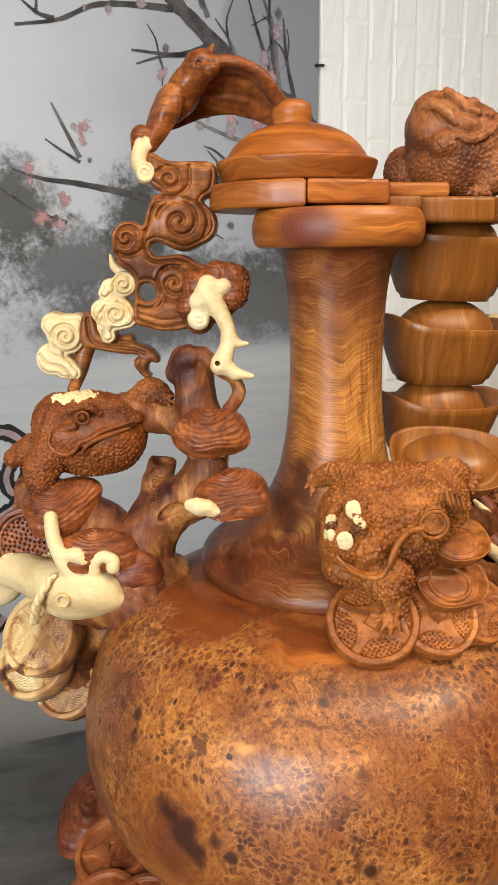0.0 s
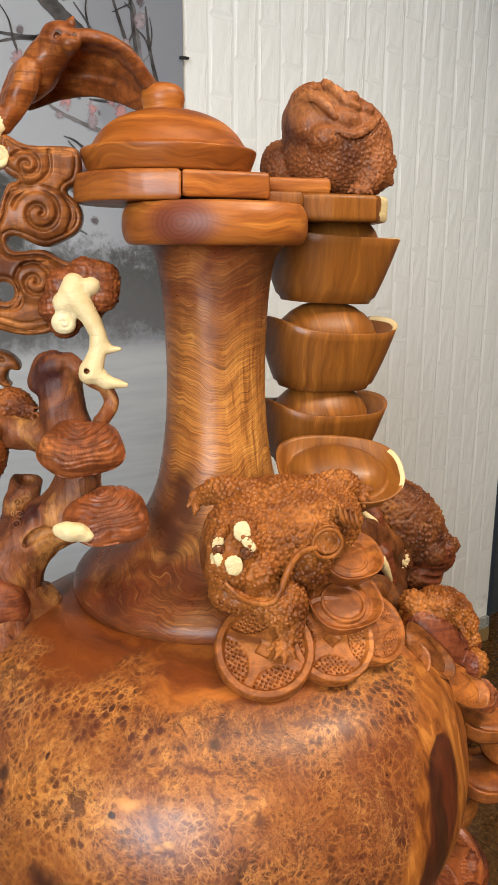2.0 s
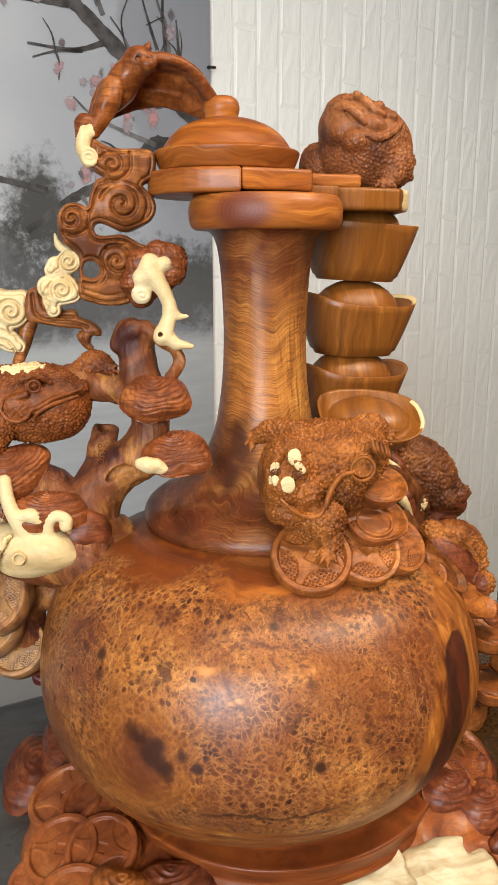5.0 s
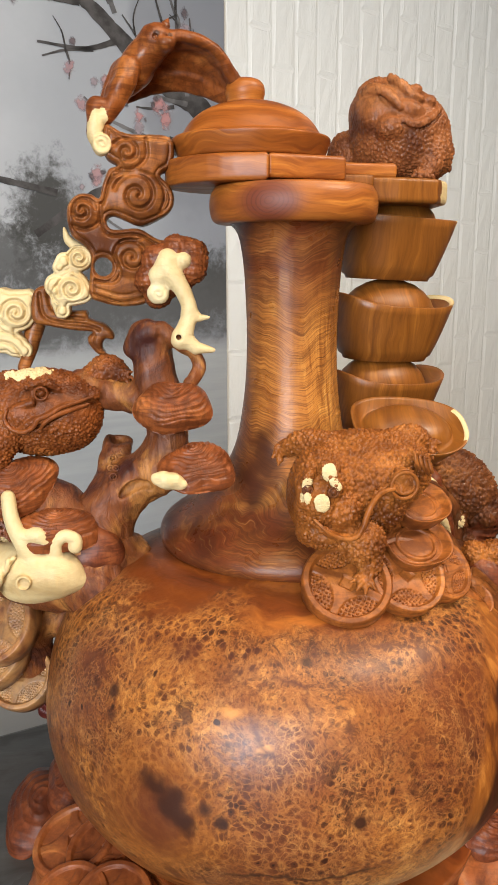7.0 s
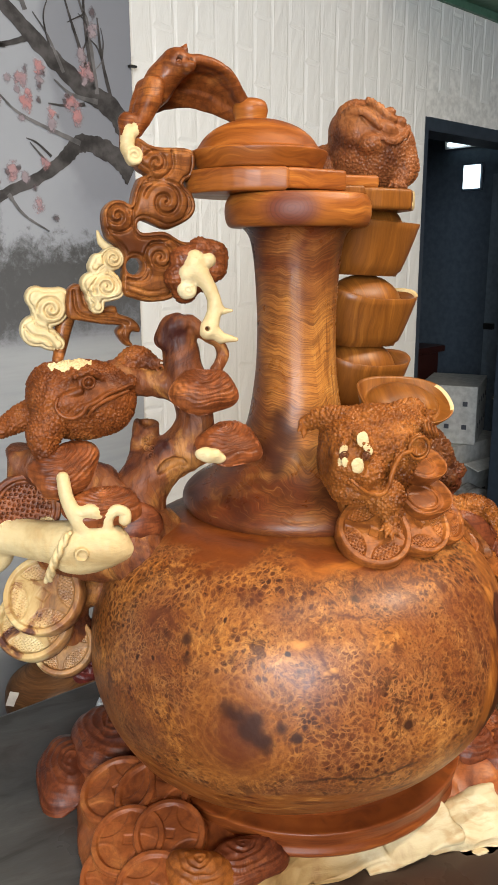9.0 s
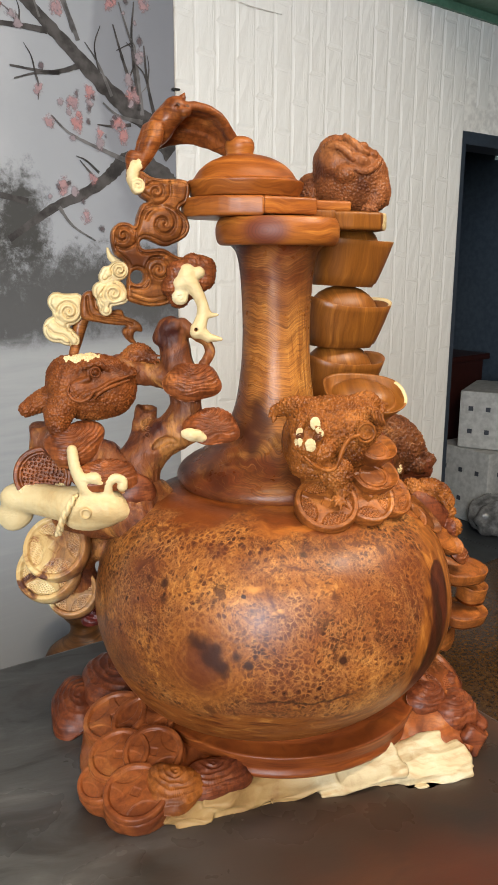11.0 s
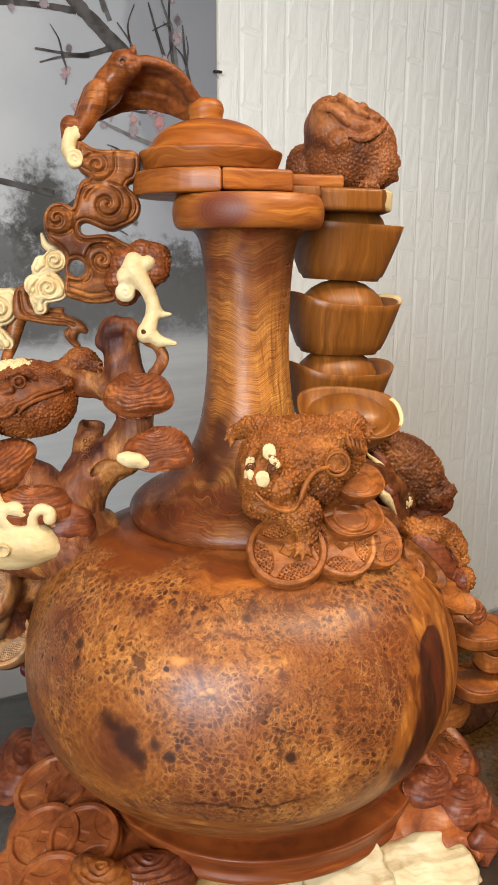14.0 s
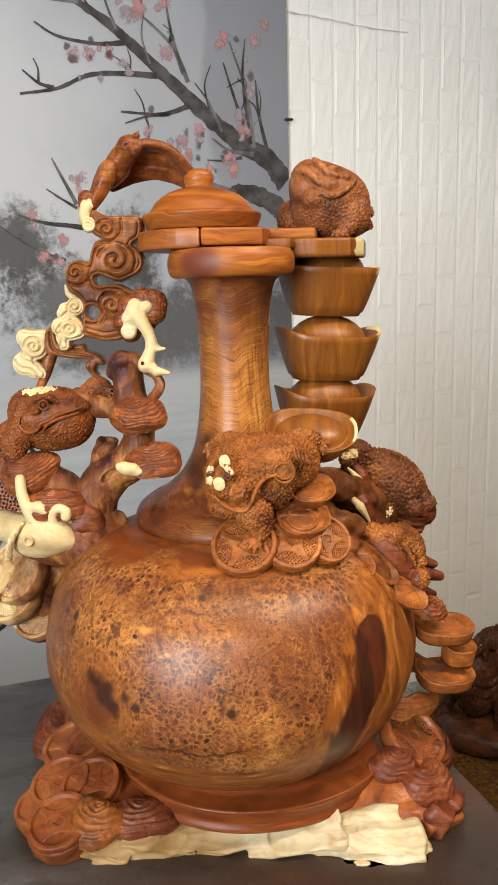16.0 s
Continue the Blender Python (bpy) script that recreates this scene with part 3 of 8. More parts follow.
# ---- mesh helpers ----
def mesh_object(name, verts, faces, mat, parent=None, label="", smooth=True, mats=None, index=None):
    """One mesh object; under a parent its points are given in the parent's space moved back by its base."""
    me = bpy.data.meshes.new(name)
    off = parent_base(parent)
    v = np.asarray(verts, dtype=float) - np.array(off)
    me.from_pydata([tuple(p) for p in v] if not isinstance(faces, np.ndarray) else [], [], faces if not isinstance(faces, np.ndarray) else [])
    if isinstance(faces, np.ndarray):
        k = faces.shape[1]
        me.vertices.add(len(v))
        me.vertices.foreach_set("co", v.astype(np.float32).ravel())
        me.loops.add(faces.size)
        me.loops.foreach_set("vertex_index", faces.astype(np.int32).ravel())
        me.polygons.add(len(faces))
        me.polygons.foreach_set("loop_start", np.arange(0, faces.size, k, dtype=np.int32))
        me.update(calc_edges=True)
    for m in (mats or [mat]):
        me.materials.append(m)
    if index is not None:
        me.polygons.foreach_set("material_index", np.asarray(index, dtype=np.int32))
    me.polygons.foreach_set("use_smooth", [smooth] * len(me.polygons))
    me.update()
    ob = new(name, me)
    if parent:
        ob.parent = parent
    if label:
        tagged(ob, label)
    return ob


BASES = {}


def parent_base(parent):
    if parent is None:
        return (0.0, 0.0, 0.0)
    return BASES[parent.name]


def thing(name, base, label, category, group="", kind=""):
    ob = new(name)
    ob.location = base
    BASES[ob.name] = tuple(base)
    return tagged(ob, label, category, group, kind)


def part(name, vf, mat, parent, label="", smooth=True, **more):
    """vf: points and faces in world metres. The part is joined to its thing, or to another part."""
    ob = mesh_object(name, vf[0], vf[1], mat, parent, label, smooth, **more)
    BASES[ob.name] = parent_base(parent)
    return ob


def from_bm(bm):
    bm.verts.index_update()
    out = [tuple(v.co) for v in bm.verts], [tuple(v.index for v in f.verts) for f in bm.faces]
    bm.free()
    return out


def box(lo, hi, bevel=0.0, m=None, segments=2):
    bm = bmesh.new()
    bmesh.ops.create_cube(bm, size=1.0)
    lo, hi = Vector(lo), Vector(hi)
    for v in bm.verts:
        v.co = Vector([(lo[i] + hi[i]) / 2 + v.co[i] * (hi[i] - lo[i]) for i in range(3)])
    if bevel:
        bmesh.ops.bevel(bm, geom=bm.edges[:], offset=bevel, segments=segments, affect="EDGES", profile=0.5)
    if m is not None:
        bm.transform(m)
    return from_bm(bm)


def frame_matrix(origin, x, y):
    x, y = Vector(x).normalized(), Vector(y).normalized()
    z = x.cross(y)
    m = Matrix((x, y, z)).transposed().to_4x4()
    m.translation = origin
    return m


WALL_M = frame_matrix(W0, WU, -WN)      # x along the wall, y into it, z up
TABLE_M = frame_matrix((0, 0, 0), TU, TV)


def curve_through(pts, n=6):
    """A smooth run of points through the given ones."""
    p = np.array(pts, dtype=float)
    p = np.vstack([2 * p[0] - p[1], p, 2 * p[-1] - p[-2]])
    out = []
    for i in range(1, len(p) - 2):
        for t in np.linspace(0, 1, n, endpoint=False):
            a, b, c, d = p[i - 1], p[i], p[i + 1], p[i + 2]
            out.append(0.5 * (2 * b + (c - a) * t + (2 * a - 5 * b + 4 * c - d) * t * t + (3 * b - a - 3 * c + d) * t ** 3))
    out.append(p[-2])
    return np.array(out)


def revolve(profile, axis, segments=96, wobble=0.0, seed=0.0, lean=None, oval=(1.0, 1.0)):
    """A turned body: profile rows (radius, height) round an upright axis; lean moves the axis with the height."""
    pr = curve_through(profile, 5)
    th = np.linspace(0, 2 * math.pi, segments, endpoint=False)
    verts, faces = [], []
    for r, z in pr:
        ax, ay = lean(z) if lean else axis
        for a in th:
            k = 1 + wobble * (math.sin(3 * a + seed + z * 9) + 0.6 * math.sin(5 * a - seed * 2 + z * 14))
            verts.append((ax + max(r, 0.0) * k * oval[0] * math.cos(a), ay + max(r, 0.0) * k * oval[1] * math.sin(a), z))
    s = segments
    for i in range(len(pr) - 1):
        for j in range(s):
            faces.append((i * s + j, i * s + (j + 1) % s, (i + 1) * s + (j + 1) % s, (i + 1) * s + j))
    faces.append(tuple(range(s - 1, -1, -1)))
    faces.append(tuple((len(pr) - 1) * s + j for j in range(s)))
    return verts, faces


# ---- clay: shapes blended in a grid of distances, then skinned ----
class Clay:
    def __init__(self, lo, hi, h):
        self.lo, self.h = np.array(lo, dtype=float), h
        self.n = np.ceil((np.array(hi) - self.lo) / h).astype(int) + 1
        self.f = np.full(self.n, 1.0, dtype=np.float32)

    def region(self, lo, hi, k):
        pad = 2 * k + 3 * self.h
        a = np.clip(np.floor((np.array(lo) - pad - self.lo) / self.h).astype(int), 0, self.n)
        b = np.clip(np.ceil((np.array(hi) + pad - self.lo) / self.h).astype(int) + 1, 0, self.n)
        sl = tuple(slice(i, j) for i, j in zip(a, b))
        ax = [(self.lo[i] + self.h * np.arange(a[i], b[i])).astype(np.float32) for i in range(3)]
        return sl, (ax[0][:, None, None], ax[1][None, :, None], ax[2][None, None, :])

    def blend(self, sl, d, k, cut):
        a = self.f[sl]
        if a.size == 0:
            return self
        d = d.astype(np.float32)
        if cut:
            h = np.clip(0.5 - 0.5 * (a + d) / k, 0, 1)
            self.f[sl] = a * (1 - h) - d * h + k * h * (1 - h)
        else:
            h = np.clip(0.5 + 0.5 * (a - d) / k, 0, 1)
            self.f[sl] = a * (1 - h) + d * h - k * h * (1 - h)
        return self

    def ball(self, c, r, k=0.006, cut=False, m=None):
        """An ellipsoid with half-axes r, turned by m."""
        r = np.array(r if hasattr(r, "__len__") else (r, r, r), dtype=float)
        R = max(r)
        sl, (x, y, z) = self.region(np.array(c) - R, np.array(c) + R, k)
        x, y, z = x - c[0], y - c[1], z - c[2]
        if m is not None:
            m = np.array(m.to_3x3())
            x, y, z = (m[0, i] * x + m[1, i] * y + m[2, i] * z for i in range(3))
        k0 = np.sqrt((x / r[0]) ** 2 + (y / r[1]) ** 2 + (z / r[2]) ** 2) + 1e-9
        k1 = np.sqrt((x / r[0] ** 2) ** 2 + (y / r[1] ** 2) ** 2 + (z / r[2] ** 2) ** 2) + 1e-9
        return self.blend(sl, k0 * (k0 - 1) / k1, k, cut)

    def tube(self, pts, rad, k=0.004, cut=False, flat=None):
        """A tapered rope through the points. flat: (axis, factor) squeezes it along one axis."""
        p = np.array(pts, dtype=float)
        r = np.interp(np.linspace(0, 1, len(p)), np.linspace(0, 1, len(np.atleast_1d(rad))), np.atleast_1d(rad))
        R = r.max()
        sl, (x, y, z) = self.region(p.min(0) - R, p.max(0) + R, k)
        best = None
        for a, b, ra, rb in zip(p[:-1], p[1:], r[:-1], r[1:]):
            ab = b - a
            q = [x - a[0], y - a[1], z - a[2]]
            if flat:
                q[flat[0]] = q[flat[0]] * flat[1]
            t = np.clip((q[0] * ab[0] + q[1] * ab[1] + q[2] * ab[2]) / max(ab @ ab, 1e-12), 0, 1)
            d = np.sqrt((q[0] - t * ab[0]) ** 2 + (q[1] - t * ab[1]) ** 2 + (q[2] - t * ab[2]) ** 2) - (ra + (rb - ra) * t)
            best = d if best is None else np.minimum(best, d)
        return self.blend(sl, best, k, cut)

    def disc(self, c, nrm, r, half, edge=0.002, k=0.003, cut=False):
        nrm = np.array(nrm, dtype=float) / np.linalg.norm(nrm)
        R = r + half
        sl, (x, y, z) = self.region(np.array(c) - R, np.array(c) + R, k)
        x, y, z = x - c[0], y - c[1], z - c[2]
        h = x * nrm[0] + y * nrm[1] + z * nrm[2]
        rad = np.sqrt(np.maximum(x * x + y * y + z * z - h * h, 0))
        a, b = np.abs(h) - half + edge, rad - r + edge
        d = np.minimum(np.maximum(a, b), 0) + np.sqrt(np.maximum(a, 0) ** 2 + np.maximum(b, 0) ** 2) - edge
        return self.blend(sl, d, k, cut)

    def block(self, c, half, edge=0.002, k=0.003, m=None, cut=False):
        """A rounded box turned by m."""
        R = np.linalg.norm(half)
        sl, (x, y, z) = self.region(np.array(c) - R, np.array(c) + R, k)
        x, y, z = x - c[0], y - c[1], z - c[2]
        if m is not None:
            m = np.array(m.to_3x3())
            x, y, z = (m[0, i] * x + m[1, i] * y + m[2, i] * z for i in range(3))
        a, b, d = np.abs(x) - half[0] + edge, np.abs(y) - half[1] + edge, np.abs(z) - half[2] + edge
        o = np.sqrt(np.maximum(a, 0) ** 2 + np.maximum(b, 0) ** 2 + np.maximum(d, 0) ** 2) + np.minimum(np.maximum(np.maximum(a, b), d), 0) - edge
        return self.blend(sl, o, k, cut)

    def prism(self, poly, z0, z1, edge=0.004, k=0.004, slope=0.0):
        """An upright body over a plan outline, leaning in by slope with the height."""
        p = np.array(poly, dtype=float)
        sl, (x, y, z) = self.region((*p.min(0), z0), (*p.max(0), z1), k)
        d2, inside = None, None
        for a, b in zip(p, np.roll(p, -1, 0)):
            e = b - a
            wx, wy = x - a[0], y - a[1]
            t = np.clip((wx * e[0] + wy * e[1]) / (e @ e), 0, 1)
            q = (wx - e[0] * t) ** 2 + (wy - e[1] * t) ** 2
            d2 = q if d2 is None else np.minimum(d2, q)
            c = ((a[1] > y) != (b[1] > y)) & (x < (b[0] - a[0]) * (y - a[1]) / (b[1] - a[1] + 1e-12) + a[0])
            inside = c if inside is None else inside ^ c
        d = np.sqrt(d2) * np.where(inside, -1, 1) + slope * (z - z0) + edge
        h = np.maximum(z - z1, z0 - z) + edge
        d = np.minimum(np.maximum(d, h), 0) + np.sqrt(np.maximum(d, 0) ** 2 + np.maximum(h, 0) ** 2) - edge
        return self.blend(sl, d, k, False)

    def skin(self, inset=0.0):
        """Quads through the cells that the surface crosses, drawn in by inset."""
        f = np.pad(self.f + inset, 1, constant_values=1.0)
        s = f < 0
        n = np.array(f.shape) - 1
        cnt = np.zeros(n, dtype=np.int8)
        for dx in (0, 1):
            for dy in (0, 1):
                for dz in (0, 1):
                    cnt += s[dx:dx + n[0], dy:dy + n[1], dz:dz + n[2]]
        cells = np.argwhere((cnt > 0) & (cnt < 8))
        ids = np.full(n, -1, dtype=np.int32)
        ids[tuple(cells.T)] = np.arange(len(cells))
        pos, num = np.zeros((len(cells), 3)), np.zeros(len(cells))
        corners = [(a, b, c) for a in (0, 1) for b in (0, 1) for c in (0, 1)]
        for p in corners:
            for ax in range(3):
                if p[ax]:
                    continue
                q = list(p)
                q[ax] = 1
                fa, fb = f[tuple((cells + p).T)], f[tuple((cells + q).T)]
                hit = (fa < 0) != (fb < 0)
                t = np.where(hit, fa / np.where(hit, fa - fb, 1), 0)
                at = np.tile(np.array(p, dtype=float), (len(cells), 1))
                at[:, ax] = t
                pos += at * hit[:, None]
                num += hit
        verts = (cells + pos / num[:, None] - 1) * self.h + self.lo
        quads = []
        for ax in range(3):
            u, v = [(1, 2), (2, 0), (0, 1)][ax]
            lo = [slice(None)] * 3
            hi = [slice(None)] * 3
            lo[ax], hi[ax] = slice(0, -1), slice(1, None)
            a, b = s[tuple(lo)], s[tuple(hi)]
            e = np.argwhere(a != b)
            e = e[(e[:, u] > 0) & (e[:, v] > 0) & (e[:, u] < n[u]) & (e[:, v] < n[v])]
            front = s[tuple(e.T)]
            du, dv = np.eye(3, dtype=int)[u], np.eye(3, dtype=int)[v]
            q = np.stack([ids[tuple((e - du - dv).T)], ids[tuple((e - dv).T)], ids[tuple(e.T)], ids[tuple((e - du).T)]], 1)
            q[~front] = q[~front][:, ::-1]
            quads.append(q)
        return verts, np.vstack(quads)


def unit_rows(a):
    return a / (np.linalg.norm(a, axis=1)[:, None] + 1e-12)


def vertex_normals(v, q):
    fn = np.cross(v[q[:, 2]] - v[q[:, 0]], v[q[:, 3]] - v[q[:, 1]])
    out = np.zeros_like(v)
    for i in range(4):
        np.add.at(out, q[:, i], fn)
    return unit_rows(out)


def hashed(c, salt):
    h = (c[:, 0] * 73856093) ^ (c[:, 1] * 19349663) ^ (c[:, 2] * 83492791) ^ (salt * 2654435761)
    h = (h ^ (h >> 13)) * 1274126177
    return ((h ^ (h >> 16)) & 0xFFFF) / 65535.0


def wart_sites(v, cell):
    """Points scattered over a surface, about one cell apart."""
    g = np.floor(v / cell).astype(np.int64)
    want = (g + np.stack([hashed(g, s) for s in (1, 2, 3)], 1)) * cell
    order = np.argsort(np.linalg.norm(v - want, axis=1))
    _, first = np.unique(g[order], axis=0, return_index=True)
    s = v[order][first]
    s = s[np.argsort(hashed(np.floor(s * 1e5).astype(np.int64), 9))]
    keep = np.ones(len(s), dtype=bool)
    for i in range(len(s)):
        if keep[i]:
            near = np.linalg.norm(s[i + 1:] - s[i], axis=1) < 0.72 * cell
            keep[i + 1:][near] = False
    return s[keep]


def warty(v, q, cell, height, where=None):
    """A hide of close-set round beads with creases between them."""
    cell, height = cell * 0.80, height * 0.80
    n = vertex_normals(v, q)
    s = wart_sites(v, cell)
    size = hashed(np.floor(s * 1e5).astype(np.int64), 7)
    d, e, k = np.empty(len(v)), np.empty(len(v)), np.empty(len(v), dtype=np.int64)
    ss = (s * s).sum(1)
    for i in range(0, len(v), 4000):
        m = (v[i:i + 4000] ** 2).sum(1)[:, None] + ss[None] - 2 * v[i:i + 4000] @ s.T
        a = m.argmin(1)
        r = np.arange(len(m))
        d[i:i + 4000], k[i:i + 4000] = m[r, a], a
        m[r, a] = 9.0
        e[i:i + 4000] = m.min(1)
    d, e = np.sqrt(np.maximum(d, 0)) / cell, np.sqrt(np.maximum(e, 0)) / cell
    # a round bead in a shallow bed, larger and smaller by turns
    reach = 0.40 + 0.22 * size[k]
    bead = np.sqrt(np.clip(1 - (d / reach) ** 2, 0, 1))
    bed = np.clip((e - d) / 0.5, 0, 1)
    b = height * (1.25 * bead * (0.55 + 0.75 * size[k]) + 0.35 * bed - 0.65)
    if where is not None:
        b = b * where(v)
    return v + n * b[:, None], q


def rough_skin(v, q, scale, height, seed=0):
    """Soft carved unevenness."""
    n = vertex_normals(v, q)
    o = np.array([noise.noise(Vector(p) * scale + Vector((seed, 0, 0))) for p in v])
    return v + n * (o * height)[:, None], q


def spot_index(v, q, spots, rag=0.35):
    """1 for the faces within one of the spots (middle, radius), else 0."""
    c = v[q].mean(1)
    out = np.zeros(len(q), dtype=np.int32)
    for m, r, *i in spots:
        wob = np.array([noise.noise(Vector(p) * 170) for p in c]) * rag
        out[np.linalg.norm(c - np.array(m), axis=1) < r * (1 + wob)] = i[0] if i else 1
    return out


def spiral(c, r0, turns, start=0.0, way=1, n=34, y=None, shrink=0.12):
    """A flat spiral in an upright plane facing the room, from the outside in: rows (x, y, z)."""
    t = np.linspace(0, 1, n)
    r = r0 * (1 - (1 - shrink) * t)
    a = start + way * turns * 2 * math.pi * t
    return np.stack([c[0] + r * np.cos(a), np.full(n, c[1] if y is None else y), c[2] + r * np.sin(a)], 1)


def flat_distance(p, X, Y, closed=True):
    """Distance from a line in the plane, and whether a point lies within it."""
    p = np.asarray(p, dtype=float)
    best, inside = np.full(X.shape, 9.0), np.zeros(X.shape, dtype=bool)
    for a, b in zip(p if closed else p[:-1], np.roll(p, -1, 0) if closed else p[1:]):
        e = b - a
        wx, wy = X - a[0], Y - a[1]
        t = np.clip((wx * e[0] + wy * e[1]) / max(e @ e, 1e-12), 0, 1)
        best = np.minimum(best, np.hypot(wx - e[0] * t, wy - e[1] * t))
        if closed:
            inside ^= ((a[1] > Y) != (b[1] > Y)) & (X < (b[0] - a[0]) * (Y - a[1]) / (b[1] - a[1] + 1e-12) + a[0])
    return best, inside


def relief(outline, half, y, grooves=(), holes=(), h=0.0010, edge=0.006, lean=0.0, rim=0.0, lobes=()):
    """An upright carved plate: outline and grooves in (x, z), rounded edges, pierced by round holes (x, z, r)."""
    p = np.array(outline, dtype=float)
    ring = curve_through(np.vstack([p[-1:], p, p[:2]]), 4)
    ring = ring[4:-5]
    round_lo = [np.array((x - r, z - r)) for x, z, r in lobes]
    round_hi = [np.array((x + r, z + r)) for x, z, r in lobes]
    lo, hi = np.min([ring.min(0)] + round_lo, 0) - 3 * h, np.max([ring.max(0)] + round_hi, 0) + 3 * h
    c = Clay((lo[0], lo[1], -half - 3 * h), (hi[0], hi[1], half + 0.005 + 3 * h), h)
    X, Z = np.meshgrid(c.lo[0] + h * np.arange(c.n[0]), c.lo[1] + h * np.arange(c.n[1]), indexing="ij")
    d, inside = flat_distance(ring, X, Z)
    d = np.where(inside, -d, d)
    for x, z, r in lobes:
        e = np.hypot(X - x, Z - z) - r
        k = np.clip(0.5 + 0.5 * (d - e) / 0.003, 0, 1)
        d = d * (1 - k) + e * k - 0.003 * k * (1 - k)
    for x, z, r in holes:
        d = np.maximum(d, r - np.hypot(X - x, Z - z))
    t = np.clip(-d / edge, 0, 1)
    top = half * (0.35 + 0.65 * np.sqrt(1 - (1 - t) ** 2))
    for x, z, r in [g[3] for g in grooves if len(g) > 3]:
        top = top + 0.0042 * np.clip(1 - (np.hypot(X - x, Z - z) / (1.25 * r)) ** 2, 0, 1) * t
    if rim:
        k = np.clip(1 - np.abs(-d - rim) / 0.0017, 0, 1)
        top = top - 0.0024 * k * k * (3 - 2 * k)
    for line, wide, deep, *_ in grooves:
        g, _ = flat_distance(line, X, Z, False)
        k = np.clip(1 - g / wide, 0, 1)
        top = top - deep * k * k * (3 - 2 * k)
    dep = (c.lo[2] + h * np.arange(c.n[2]))[None, None, :]
    c.f = np.maximum(d[:, :, None], np.where(dep > 0, dep - top[:, :, None], -dep - half * 0.9)).astype(np.float32)
    v, q = c.skin()
    return np.stack([v[:, 0], y - v[:, 2] + lean * (v[:, 0] - lo[0]), v[:, 1]], 1), q


def curl(x, z, r, turns, start, way=-1, wide=0.0034, deep=0.0048):
    """A spiral groove for a relief."""
    return spiral((x, 0, z), r, turns, start, way, 40, shrink=0.10)[:, [0, 2]], wide, deep, (x, z, r)


def line(pts, wide=0.0028, deep=0.0036):
    return curve_through(pts, 5), wide, deep


def basis(nrm, up=(0, 0, 1)):
    w = Vector(nrm).normalized()
    u = Vector(up).cross(w)
    if u.length < 1e-3:
        u = Vector((1, 0, 0))
    u.normalize()
    return u, w.cross(u), w


def fungus(c, nrm, toward, rx, ry, thick, ridges=5, lobes=0.06, seed=0.0, relief=0.0015):
    """A bracket fungus: a ringed, kidney-shaped cap with a rolled rim. toward: the way its broad side points."""
    w = Vector(nrm).normalized()
    u = (Vector(toward) - w * Vector(toward).dot(w)).normalized()
    v = w.cross(u)
    c = Vector(c)
    R, S = 34, 190
    verts, faces = [], []
    for side in (1, -1):
        for i in range(R + 1):
            t = i / R
            for j in range(S):
                a = 2 * math.pi * j / S
                k = 1 + lobes * math.sin(3 * a + seed) + lobes * 0.6 * math.sin(5 * a + 2 * seed) - 0.30 * max(0, math.cos(a - math.pi)) ** 4
                if side > 0:
                    h = thick * (1 - t ** 4) * 0.75 + thick * 0.25 * math.sqrt(max(0, 1 - t * t))
                    qx, qy = t * math.cos(a) + 0.55, t * math.sin(a)
                    dd = math.hypot(qx, qy) + 0.07 * noise.noise(Vector((qx * 3 + seed, qy * 3, 0.3)))
                    aa = math.atan2(qy, qx)
                    fade = (1 - t ** 8)
                    h += relief * (1 - abs(math.sin(ridges * 2.9 * dd))) * 1.25 * fade
                    h += relief * 0.10 * math.sin(84 * aa + 2 * math.sin(9 * dd)) * fade * min(1, dd)
                    h += relief * 0.8 * noise.noise(Vector((qx * 4.5 + seed * 3, qy * 4.5, 1.7)))
                else:
                    h = -thick * 0.55 * (1 - t ** 6)
                p = c + u * (rx * k * t * math.cos(a)) + v * (ry * k * t * math.sin(a)) + w * h
                verts.append(p[:])
    for side in range(2):
        o = side * (R + 1) * S
        for i in range(R):
            for j in range(S):
                q = (o + i * S + j, o + (i + 1) * S + j, o + (i + 1) * S + (j + 1) % S, o + i * S + (j + 1) % S)
                faces.append(q if side == 0 else q[::-1])
    o = (R + 1) * S
    for j in range(S):
        faces.append((R * S + j, o + R * S + j, o + R * S + (j + 1) % S, R * S + (j + 1) % S))
    return verts, faces


